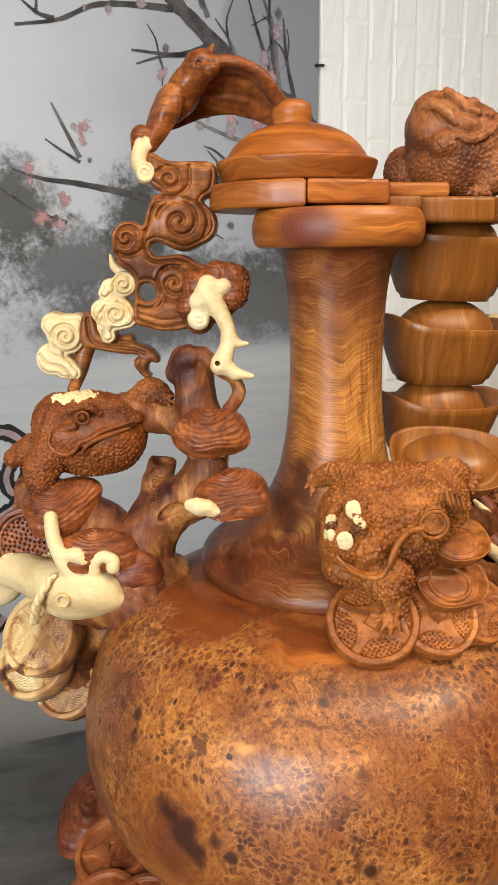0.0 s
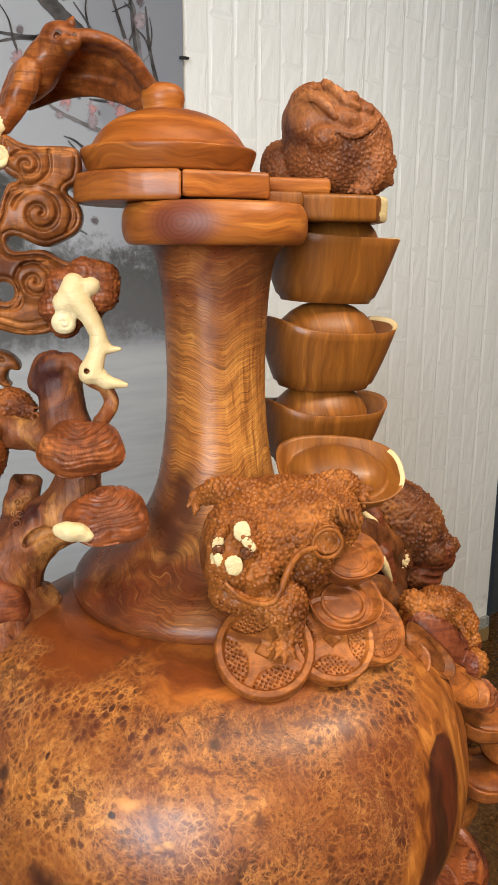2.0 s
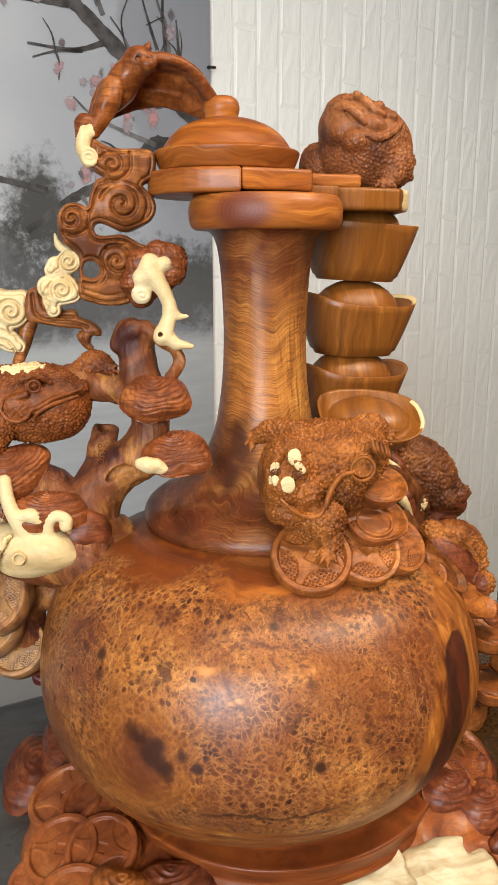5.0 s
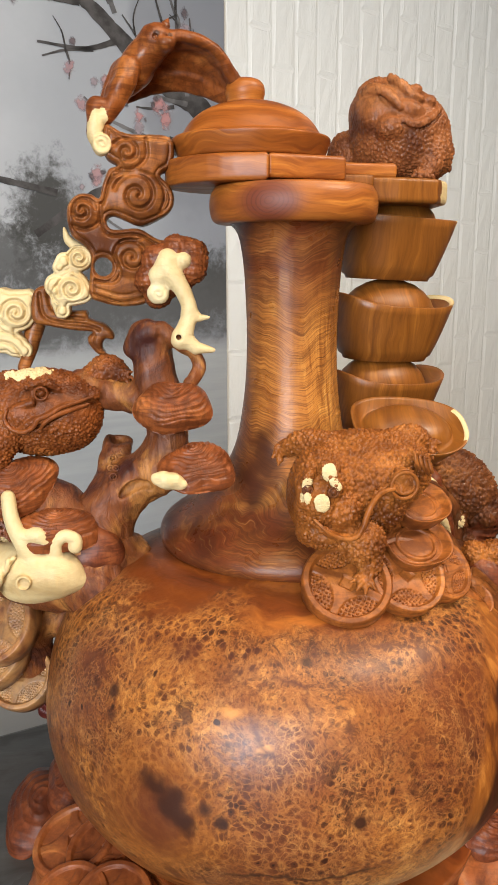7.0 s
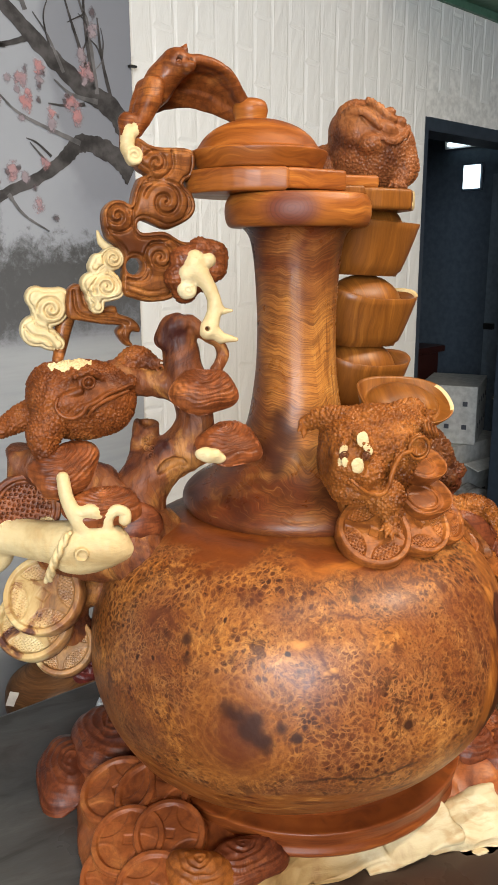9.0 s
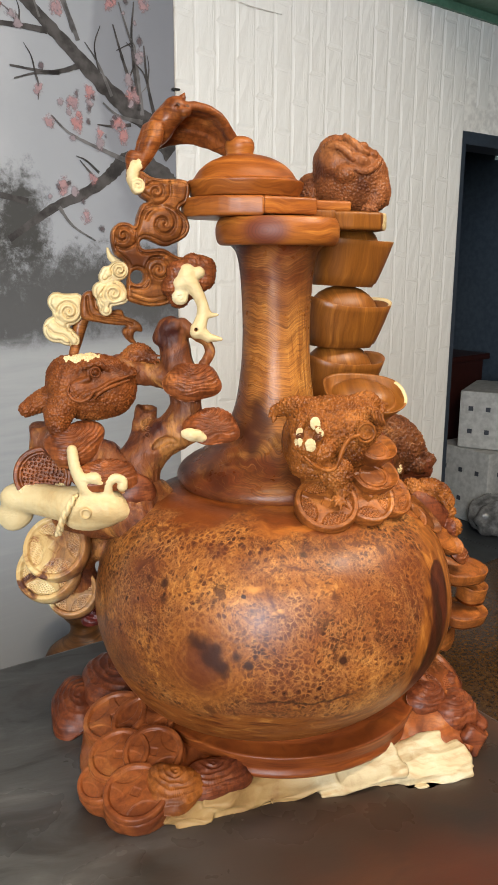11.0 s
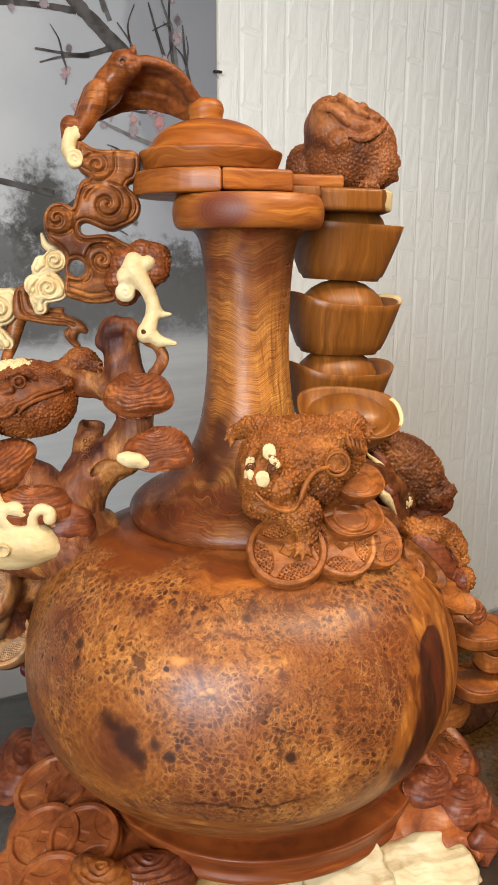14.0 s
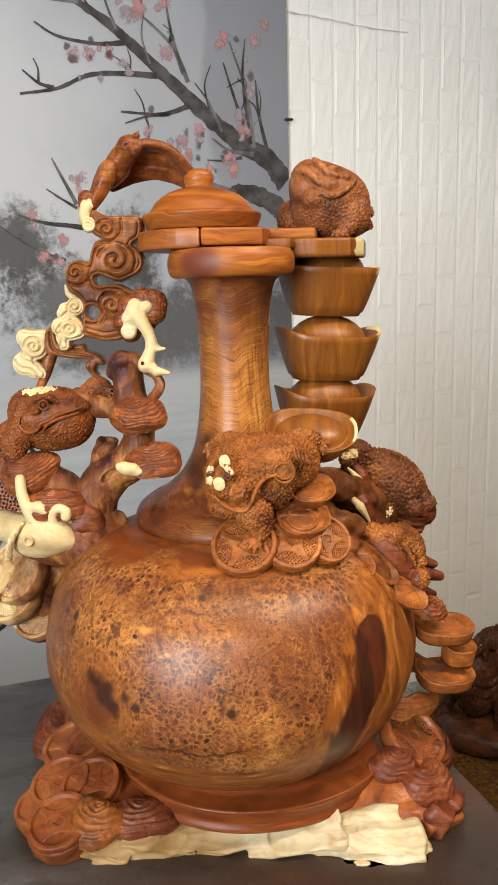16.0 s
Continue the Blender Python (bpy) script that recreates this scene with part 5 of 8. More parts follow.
M_MURAL = mural_paint()
M_INK = plain("ink_brown", (0.066, 0.061, 0.060), 0.6, vary=0.5, scale=22.0, spec=0.12)
M_INK2 = plain("ink_grey", (0.130, 0.124, 0.124), 0.6, vary=0.4, scale=22.0, spec=0.12)
M_BLACK = plain("script_black", (0.012, 0.012, 0.013), 0.4)
M_SCRIPT = plain("script_mauve", (0.25, 0.19, 0.19), 0.5)
MURAL_Z = 0.97
mural = thing("mural", wall_pt(0, MURAL_Z)[:], "large grey ink-wash mural of a flowering plum branch over misty water", "mural", kind="structure")
mural.rotation_euler = (0, 0, math.atan2(WU.y, WU.x))


def mural_mesh(name, verts, faces, mat):
    """Flat paint on the mural: rows (u, out, z) in its own frame."""
    me = bpy.data.meshes.new(name)
    me.from_pydata([(u, -o, z - MURAL_Z) for u, o, z in verts], [], faces)
    me.materials.append(mat)
    ob = new(name, me)
    ob.parent = mural
    return ob


def slab_mesh(u0, u1, z0, z1, out):
    v = [(u, o, z) for o in (0.0, out) for u, z in ((u0, z0), (u1, z0), (u1, z1), (u0, z1))]
    return v, [(0, 1, 2, 3), (7, 6, 5, 4), (0, 4, 5, 1), (1, 5, 6, 2), (2, 6, 7, 3), (3, 7, 4, 0)]


mural_mesh("canvas", *slab_mesh(-2.2, 1.127, 0.02, 2.9, 0.016), M_MURAL)


def stroke(pts, w0, w1, mat, out, name="painted_branch"):
    """A brush stroke: a ribbon of changing width with ragged edges."""
    p = curve_through([(a, b) for a, b in pts], 9)
    n = len(p)
    tang = np.gradient(p, axis=0)
    nor = unit_rows(np.stack([-tang[:, 1], tang[:, 0]], 1))
    verts = []
    for i in range(n):
        t = i / (n - 1)
        wd = (w0 + (w1 - w0) * t ** 0.8) * (0.88 + 0.24 * random.random())
        for s in (-1, 1):
            q = p[i] + nor[i] * s * wd * (0.95 + 0.1 * random.random())
            verts.append((min(q[0], 1.124), out, q[1]))
    mural_mesh(name, verts, [(2 * i, 2 * i + 1, 2 * i + 3, 2 * i + 2) for i in range(n - 1)], mat)


random.seed(3)
stroke([(1.115, 1.755), (1.06, 1.825), (0.97, 1.87), (0.88, 1.93), (0.80, 1.995), (0.72, 2.06), (0.64, 2.125), (0.58, 2.17), (0.50, 2.215), (0.40, 2.28)], 0.034, 0.007, M_INK, 0.0175)
stroke([(1.12, 1.655), (1.07, 1.70), (0.99, 1.73), (0.94, 1.725), (0.89, 1.68), (0.81, 1.63), (0.71, 1.585), (0.58, 1.50)], 0.034, 0.009, M_INK, 0.0175)
TWIGS = [
    [(0.82, 1.97), (0.73, 1.94), (0.61, 1.94), 0.009], [(0.75, 1.94), (0.68, 1.93), (0.62, 1.91), 0.006], [(0.72, 2.04), (0.64, 2.04), (0.53, 2.03), (0.44, 1.99), (0.34, 1.97), 0.010],
    [(0.43, 1.99), (0.39, 2.00), (0.35, 2.03), 0.007], [(0.64, 2.12), (0.55, 2.11), (0.45, 2.12), (0.39, 2.15), 0.008], [(0.80, 2.05), (0.76, 2.13), (0.66, 2.21), 0.009],
    [(0.81, 2.03), (0.77, 2.14), (0.75, 2.26), 0.008], [(1.00, 1.87), (0.95, 2.00), (0.92, 2.09), 0.008], [(1.01, 1.86), (0.99, 2.01), (0.94, 2.15), 0.008], [(1.00, 1.87), (0.98, 2.05), (0.99, 2.16), 0.007],
    [(1.06, 1.83), (1.03, 1.95), (1.02, 2.05), 0.008]]
TWIGS += [
    [(1.01, 1.84), (0.93, 1.85), (0.88, 1.88), 0.008], [(0.97, 1.83), (0.91, 1.82), (0.86, 1.82), 0.006], [(0.61, 2.15), (0.59, 2.20), (0.57, 2.26), 0.006], [(0.51, 2.21), (0.43, 2.21), (0.38, 2.22), 0.006],
    [(0.95, 1.73), (0.85, 1.76), (0.77, 1.79), (0.72, 1.83), 0.008], [(0.85, 1.67), (0.82, 1.70), (0.80, 1.72), 0.005], [(0.73, 1.59), (0.77, 1.54), (0.84, 1.50), 0.007], [(0.86, 1.69), (0.82, 1.72), (0.79, 1.73), 0.005],
    [(0.47, 1.69), (0.43, 1.77), (0.41, 1.81), 0.007], [(0.47, 1.68), (0.42, 1.71), (0.39, 1.73), 0.005], [(0.64, 1.60), (0.47, 1.63), (0.38, 1.64), (0.31, 1.66), 0.010], [(0.43, 1.54), (0.35, 1.57), (0.26, 1.63), 0.005]]
TWIGS += [[(0.91, 1.90), (0.87, 1.98), (0.83, 2.03), 0.006], [(0.61, 2.14), (0.54, 2.20), (0.50, 2.26), 0.005], [(0.88, 1.93), (0.86, 2.02), (0.88, 2.08), 0.004], [(0.70, 2.07), (0.68, 2.14), (0.69, 2.20), 0.004]]
for k in range(18):
    row = TWIGS[random.randrange(11)]
    a = Vector(row[1])
    d = Vector((random.uniform(-0.06, 0.03), random.uniform(0.02, 0.08) * random.choice((1, 1, -1))))
    TWIGS.append([tuple(a), tuple(a + d * 0.5 + Vector((0.006, 0.004))), tuple(a + d), random.uniform(0.003, 0.005)])
for *pts, wd in TWIGS:
    stroke(pts, wd * 0.9, wd * 0.30, random.choice((M_INK, M_INK, M_INK2)), 0.0182, "painted_twig")


def blossom_paint(name, pale, deep):
    """Thin wash of pigment that thins out towards its edge."""
    n = Nodes(name, rough=0.6, spec=0.12)
    own = n.node("ShaderNodeTexCoord").outputs["Generated"]
    thin = n.math("ADD", n.away((0.5, 0.0, 0.5), co=own, scale=(1.0, 0.0, 1.0)), n.math("MULTIPLY", n.math("SUBTRACT", n.noise(48.0, 4.0, 0.65), 0.5), 1.1))
    n.put(n.b.inputs["Alpha"], n.ramp(thin, [(0.10, 0.80), (0.42, 0.0)]))
    return n.done(n.mix(n.ramp(n.noise(46.0, 3.0), [(0.35, 0.0), (0.65, 1.0)]), pale, deep), None, None)


M_PETALS = [blossom_paint("petal_pink", (0.50, 0.30, 0.30), (0.37, 0.25, 0.27)), blossom_paint("petal_rose", (0.56, 0.26, 0.25), (0.42, 0.25, 0.26)), blossom_paint("petal_mauve", (0.38, 0.31, 0.33), (0.31, 0.25, 0.27))]


M_BUD = blossom_paint("bud_grey", (0.10, 0.085, 0.09), (0.17, 0.13, 0.14))


def blossom(u, z, r, mat, name="painted_blossom"):
    """A watery spot of paint: a few round lobes run together, flat on the canvas."""
    verts, faces = [(u, blossom.level, z)], []
    lobes, turn = random.choice((3, 4, 5)), random.uniform(0, 6.28)
    for k in range(26):
        a = 2 * math.pi * k / 26
        rr = r * (0.72 + 0.25 * abs(math.sin(lobes * a / 2 + turn)) + random.uniform(-0.07, 0.07))
        verts.append((min(u + rr * 0.85 * math.cos(a), 1.124), blossom.level, z + rr * math.sin(a)))
        faces.append((0, 1 + (k + 1) % 26, 1 + k))
    blossom.level += 0.00002
    mural_mesh(name, verts, faces, mat)


blossom.level = 0.0184
BLOOMS = [(0.47, 2.08), (0.51, 2.10), (0.57, 2.11), (0.64, 2.22), (0.62, 2.05), (0.54, 2.03), (0.69, 2.20), (0.73, 2.23), (0.78, 1.87), (0.82, 1.86), (0.69, 1.92), (0.93, 1.81), (0.98, 2.04), (1.06, 2.19), (0.92, 2.14),
          (1.00, 2.13), (0.76, 2.13), (0.48, 1.73), (0.34, 1.64), (0.39, 1.55), (0.97, 1.92), (0.43, 1.57), (0.79, 1.85), (0.79, 1.82), (0.94, 1.82), (0.86, 1.70), (0.96, 1.93), (0.76, 1.64), (0.83, 1.57), (0.82, 1.92), (0.71, 1.83), (0.86, 1.79), (0.74, 1.64)]
for u, z in BLOOMS:
    for k in range(random.choice((1, 2, 2, 3))):
        blossom(u + random.uniform(-0.022, 0.022), z + random.uniform(-0.028, 0.028), random.uniform(0.018, 0.036), random.choice(M_PETALS))
    for k in range(random.choice((0, 1, 2))):
        blossom(u + random.uniform(-0.045, 0.045), z + random.uniform(-0.045, 0.045), random.uniform(0.010, 0.020), random.choice((M_BUD, M_BUD, M_PETALS[2])), "painted_bud")


# brush script at the lower part of the mural
SCRIPT = [[(0.13, 0.86), (0.14, 0.99), (0.22, 1.04), (0.28, 1.01), (0.29, 0.93), (0.25, 0.88), (0.235, 0.92), (0.25, 0.96)], [(0.295, 0.92), (0.27, 0.86), (0.20, 0.82), (0.10, 0.81)], [(0.20, 0.55), (0.14, 0.50), (0.05, 0.52)]]
for s in SCRIPT:
    stroke(s, 0.022, 0.018, M_BLACK, 0.0180, "script_mark")
    stroke(s, 0.009, 0.007, M_SCRIPT, 0.0190, "script_mark")

cable = thing("cable", wall_pt(1.25, 2.24, 0.01)[:], "thin pale cable strung along the white wall", "cable")
cc = Clay((wall_pt(1.10, 0, 0.02).x - 0.02, wall_pt(1.10, 0, 0.02).y - 0.02, 2.21), (wall_pt(1.60, 0).x + 0.02, wall_pt(1.60, 0).y + 0.02, 2.28), 0.004)
cc.tube(curve_through([wall_pt(1.115, 2.250, 0.012), wall_pt(1.25, 2.243, 0.011), wall_pt(1.41, 2.232, 0.010), wall_pt(1.56, 2.229, 0.008)], 8), 0.0026, 0.001)
part("strand", cc.skin(), M_WHITE, cable)

nail = thing("nail", wall_pt(1.12, 1.945, 0.016)[:], "small dark iron nail at the mural's edge", "nail")
part("shank", box((-0.004, -0.012, -0.003), (0.020, 0.0, 0.003), 0.001, Matrix.Translation(wall_pt(1.118, 1.945, 0.017)) @ Matrix.Rotation(math.atan2(WU.y, WU.x), 4, "Z")), M_IRON, nail)

# ---- the table ----
table = thing("slab_table", (TABLE_M @ Vector((0.05, 0.62, FLOOR)))[:], "dark smoke-brown lacquered slab table with a rust patch", "table")
TA0, TA1, TB0, TB1 = -1.15, 0.613, 0.18, 1.052
part("tabletop", box((TA0, TB0, TABLE - 0.09), (TA1, TB1, TABLE), 0.010, TABLE_M, 3), M_TABLE, table, smooth=False)
for a in (TA0 + 0.12, TA1 - 0.22):
    part("leg", box((a, TB0 + 0.10, FLOOR), (a + 0.10, TB1 - 0.10, TABLE - 0.09), 0.008, TABLE_M), M_TABLE, table, smooth=False)
part("stretcher", box((TA0 + 0.22, (TB0 + TB1) / 2 - 0.04, 0.10), (TA1 - 0.22, (TB0 + TB1) / 2 + 0.04, 0.20), 0.006, TABLE_M), M_TABLE, table, smooth=False)

PEG = (-0.130, 0.975)
peg = thing("peg", (*PEG, TABLE), "small white flared peg with a brass stem standing on the table", "peg")
part("foot", revolve([(0.0130, TABLE), (0.0128, TABLE + 0.003), (0.0100, TABLE + 0.012), (0.0062, TABLE + 0.020), (0.0045, TABLE + 0.024)], PEG, 24), M_WHITE, peg)
part("stem", revolve([(0.0044, TABLE + 0.0235), (0.0040, TABLE + 0.035), (0.0050, TABLE + 0.055), (0.0064, TABLE + 0.060), (0.0060, TABLE + 0.066)], PEG, 20), M_BRASS, peg)

stool = thing("turned_stand", (-0.15, 1.95, FLOOR), "brown turned wooden stand behind the table", "stand")
part("body", revolve([(0.10, FLOOR), (0.125, FLOOR + 0.03), (0.11, FLOOR + 0.08), (0.085, 0.05), (0.10, 0.16), (0.125, 0.24), (0.115, 0.30), (0.075, 0.335), (0.048, 0.36), (0.042, 0.395), (0.06, 0.42), (0.062, 0.44)], (-0.15, 1.95), 40), M_TURNED, stool)
part("paper_tag", box((-0.012, -0.002, -0.02), (0.012, 0.0, 0.02), 0.0, pose(-0.255, 1.885, 0.30, 0, 20, 0)), M_WHITE, stool, "small white paper tag", smooth=False)


# ---- the carved stand on the table ----
stand = thing("carved_stand", (0.08, 0.73, TABLE), "red-brown carved wooden stand of coins and fungi", "carved stand")
STAND_COINS = [((-0.136, 0.588, 0.812), (-0.10, -0.32, 0.94), 0.040, 0.014, 0.3), ((-0.170, 0.626, 0.811), (-0.30, -0.18, 0.92), 0.035, 0.012, 0.9), ((-0.150, 0.648, 0.828), (-0.20, -0.28, 0.94), 0.040, 0.010, 1.3),
               ((-0.108, 0.637, 0.833), (-0.12, -0.34, 0.93), 0.039, 0.010, 0.1), ((-0.148, 0.716, 0.840), (-0.25, -0.18, 0.95), 0.045, 0.010, 0.6), ((-0.114, 0.692, 0.844), (-0.20, -0.28, 0.93), 0.043, 0.010, 1.0)]
OUTLINE = [(-0.12, 0.575), (-0.06, 0.585), (0.03, 0.600), (0.13, 0.610), (0.29, 0.600), (0.340, 0.612), (0.362, 0.66), (0.350, 0.75), (0.30, 0.88), (0.10, 0.945), (-0.08, 0.93), (-0.17, 0.89), (-0.200, 0.80), (-0.185, 0.70), (-0.165, 0.62)]
c = Clay((-0.30, 0.50, TABLE - 0.005), (0.44, 1.0, 0.90), 0.0030)
c.prism(OUTLINE, TABLE, 0.822, 0.010, slope=0.45)
c.ball((0.08, 0.75, 0.80), (0.245, 0.16, 0.050), 0.02)
c.ball((-0.125, 0.69, 0.795), (0.075, 0.12, 0.040), 0.02)
c.ball((0.28, 0.69, 0.80), (0.06, 0.09, 0.05), 0.02)
for at, nrm, r, th, spin in STAND_COINS:
    w = Vector(nrm).normalized()
    c.disc(Vector(at) - w * 0.014, nrm, r + 0.0015, th + 0.006, 0.003, 0.005)
    c.disc(Vector(at) + w * (th + 0.0165), nrm, r + 0.0015, 0.022, 0.002, 0.001, cut=True)
# planed steps towards the bare edge
for x, y, z, a in ((0.215, 0.634, 0.818, -8), (0.262, 0.632, 0.816, 6), (0.300, 0.628, 0.812, 20), (0.325, 0.630, 0.803, 35)):
    c.block((x, y, z), (0.030, 0.030, 0.010), 0.003, 0.002, pose(0, 0, 0, 24, 4, a))
v, q = rough_skin(*c.skin(), 34.0, 0.0020)
v, q = rough_skin(v, q, 90.0, 0.0009, 4)
v[:, 2] = np.maximum(v[:, 2], TABLE)
part("slab", (v, q), M_STAND, stand)


def rock_edge():
    """Pale sapwood left rough along the front, split off in long flat ledges."""
    c = Clay((-0.15, 0.50, TABLE - 0.004), (0.36, 0.68, 0.862), 0.0019)
    c.prism([(-0.094, 0.552), (-0.062, 0.556), (-0.020, 0.560), (0.030, 0.566), (0.085, 0.572), (0.130, 0.574), (0.180, 0.562), (0.225, 0.556), (0.290, 0.556), (0.318, 0.574), (0.314, 0.630), (0.16, 0.655), (-0.04, 0.650), (-0.100, 0.600)], TABLE - 0.003, 0.801, 0.006, slope=0.60)
    # flat split ledges that climb towards the broad end
    for x, y, z, rx, rz, g in ((-0.075, 0.580, 0.800, 0.030, 0.014, 16), (-0.020, 0.588, 0.803, 0.040, 0.012, 14), (0.228, 0.590, 0.799, 0.056, 0.010, -5), (0.255, 0.576, 0.790, 0.050, 0.010, -8), (0.150, 0.588, 0.802, 0.060, 0.009, -7), (0.060, 0.590, 0.802, 0.060, 0.009, -6)):
        c.block((x, y, z), (rx, 0.026, rz), 0.004, 0.003, pose(0, 0, 0, 38, g, 2))
    v, q = rough_skin(*c.skin(), 22.0, 0.0040, 2)
    # long hollow gouge cuts that meet in ridges
    n = vertex_normals(v, q)
    rnd = np.random.default_rng(11)
    lo, hi = v.min(0), v.max(0)
    cuts = lo + rnd.random((120, 3)) * (hi - lo)
    bend = np.array([noise.noise(Vector(p) * 30) for p in v])
    near = np.full(len(v), 9.0)
    for cx, cy, cz in cuts:
        dx, dy, dz = v[:, 0] - cx, v[:, 1] - cy, v[:, 2] - cz
        near = np.minimum(near, np.sqrt(((dx + 0.9 * dz) / 0.044) ** 2 + (dy / 0.030) ** 2 + ((dz - 0.16 * dx) / 0.0095) ** 2) + 0.12 * bend)
    v = v + n * (0.0055 * np.clip(near, 0, 1.2) ** 2 - 0.0035)[:, None]
    v[:, 2] = np.maximum(v[:, 2], TABLE)
    return v, q


part("rock_edge", rock_edge(), M_ROCK, stand, "pale rough sapwood edge")
part("foot_ring", revolve([(0.10, 0.795), (0.190, 0.812), (0.1955, 0.828), (0.1985, 0.840), (0.1995, 0.8445), (0.1975, 0.8465), (0.190, 0.8470), (0.176, 0.8490), (0.150, 0.8520), (0.05, 0.80)], (0.098, 0.764), 128, 0.004), M_RING, stand, "polished red-brown ring")

for at, nrm, r, th, spin in STAND_COINS:
    part("coin", coin(at, nrm, r, th - 0.003, spin=spin, pits=False, relief=0.75), M_STAND, stand)
part("coin", coin((0.312, 0.705, 0.852), (0.45, -0.35, 0.8), 0.046, 0.010, spin=0.7), M_STAND, stand)
for at, nrm, to, rx, ry, th, mat in (
        ((-0.198, 0.815, 0.808), (-0.5, -0.25, 0.8), (-1, 0.1, 0), 0.045, 0.055, 0.026, M_STAND_PLUM),
        ((-0.145, 0.820, 0.840), (-0.3, -0.3, 0.9), (-0.6, -0.3, 0), 0.050, 0.056, 0.024, M_STAND_PLUM),
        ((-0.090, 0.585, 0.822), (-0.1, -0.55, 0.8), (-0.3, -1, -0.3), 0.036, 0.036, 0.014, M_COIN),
        ((-0.038, 0.592, 0.822), (0.05, -0.55, 0.83), (0.1, -1, -0.2), 0.030, 0.048, 0.013, M_STAND_PLUM),
        ((0.282, 0.655, 0.846), (0.25, -0.65, 0.7), (0.2, -1, -0.3), 0.030, 0.034, 0.018, M_STAND_PLUM),
        ((0.322, 0.645, 0.826), (0.3, -0.5, 0.8), (0.5, -0.8, -0.2), 0.036, 0.040, 0.022, M_STAND_PLUM),
        ((0.345, 0.720, 0.828), (0.7, -0.2, 0.6), (1, 0, -0.2), 0.032, 0.04, 0.02, M_STAND_PLUM)):
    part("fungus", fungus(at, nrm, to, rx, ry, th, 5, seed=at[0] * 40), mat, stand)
for x, y, z, r in ((0.332, 0.615, 0.800, 0.020), (0.343, 0.640, 0.798, 0.022)):
    c = Clay((x - 0.06, y - 0.06, TABLE), (x + 0.06, y + 0.06, 0.86), 0.0022)
    c.block((x, y, z), (r * 1.1, r * 0.8, r), 0.005, 0.004, pose(0, 0, 0, 25, 10, x * 200))
    v, q = rough_skin(*c.skin(), 45.0, 0.005, x * 9)
    v[:, 2] = np.maximum(v[:, 2], TABLE)
    part("rock_lump", (v, q), M_STAND_PLUM, stand)

# ---- the vase ----
BELLY, NECK, LID, KNOB = (0.0736, 0.7271), (0.0865, 0.767), (0.0488, 0.7917), (0.0457, 0.8071)
vase = thing("carved_vase", (BELLY[0], BELLY[1], 0.80), "large carved burl wood vase with toads, ingots, coins and clouds", "vase")

part("belly", revolve([(0.02, 0.775), (0.12, 0.785), (0.150, 0.803), (0.1705, 0.832), (0.191, 0.858), (0.208, 0.888), (0.2275, 0.932), (0.2385, 0.970), (0.2425, 1.0), (0.2405, 1.030), (0.2325, 1.065), (0.219, 1.095), (0.199, 1.119), (0.176, 1.135), (0.150, 1.147), (0.120, 1.154), (0.06, 1.158)], BELLY, 160, lean=lambda z: (BELLY[0], BELLY[1] + 2.6 * max(0.0, 1.0 - z) ** 2)), M_BURL, vase, "round belly of glossy speckled burl wood")


def neck_axis(z):
    t = min(max((1.25 - z) / 0.11, 0), 1)
    return NECK[0] - 0.004 * t, NECK[1] - 0.012 * t


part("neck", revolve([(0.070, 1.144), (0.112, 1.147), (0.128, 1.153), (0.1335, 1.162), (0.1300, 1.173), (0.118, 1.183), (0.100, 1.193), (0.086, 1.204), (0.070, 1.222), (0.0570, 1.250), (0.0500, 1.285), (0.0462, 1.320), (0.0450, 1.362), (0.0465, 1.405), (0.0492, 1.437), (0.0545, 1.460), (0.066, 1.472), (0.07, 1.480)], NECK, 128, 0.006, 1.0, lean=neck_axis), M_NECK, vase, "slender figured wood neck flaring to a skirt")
part("lip", revolve([(0.04, 1.470), (0.066, 1.468), (0.0765, 1.4695), (0.0805, 1.478), (0.0808, 1.490), (0.0775, 1.499), (0.070, 1.503), (0.03, 1.504)], NECK, 96, 0.004, 2.0), M_LIP, vase, "rounded rim with a glossy knot")


def plate(outline, z0, z1, edge=0.003, h=0.0022):
    p = np.array(outline)
    c = Clay((*(p.min(0) - 0.01), z0 - 0.008), (*(p.max(0) + 0.01), z1 + 0.008), h)
    c.prism(outline, z0, z1, edge)
    return c.skin()


lidx, lidy = LID
ring8 = [(lidx + 0.084 * math.cos(a), lidy + 0.082 * math.sin(a)) for a in np.linspace(0, 2 * math.pi, 40, endpoint=False)]
part("collar_plate", plate([(0.052, lidy - 0.086)] + sorted([p for p in ring8 if p[0] < 0.045 and p[1] < lidy], key=lambda p: -p[0]) + sorted([p for p in ring8 if p[0] < 0.045 and p[1] >= lidy], key=lambda p: p[0]) + [(0.052, lidy + 0.082)], 1.503, 1.527), M_LIP, vase)
part("collar_plate", plate([(0.053, lidy - 0.080), (0.128, lidy - 0.062), (0.140, lidy + 0.0), (0.128, lidy + 0.06), (0.053, lidy + 0.082)], 1.506, 1.527), M_LIP, vase)
part("collar_plate", plate([(0.120, 0.752), (0.162, 0.752), (0.175, 0.80), (0.160, 0.86), (0.120, 0.86)], 1.501, 1.514), M_INGOT, vase)
part("collar_plate", plate([(0.122, 0.778), (0.195, 0.782), (0.205, 0.86), (0.122, 0.87)], 1.514, 1.528), M_LIP, vase)

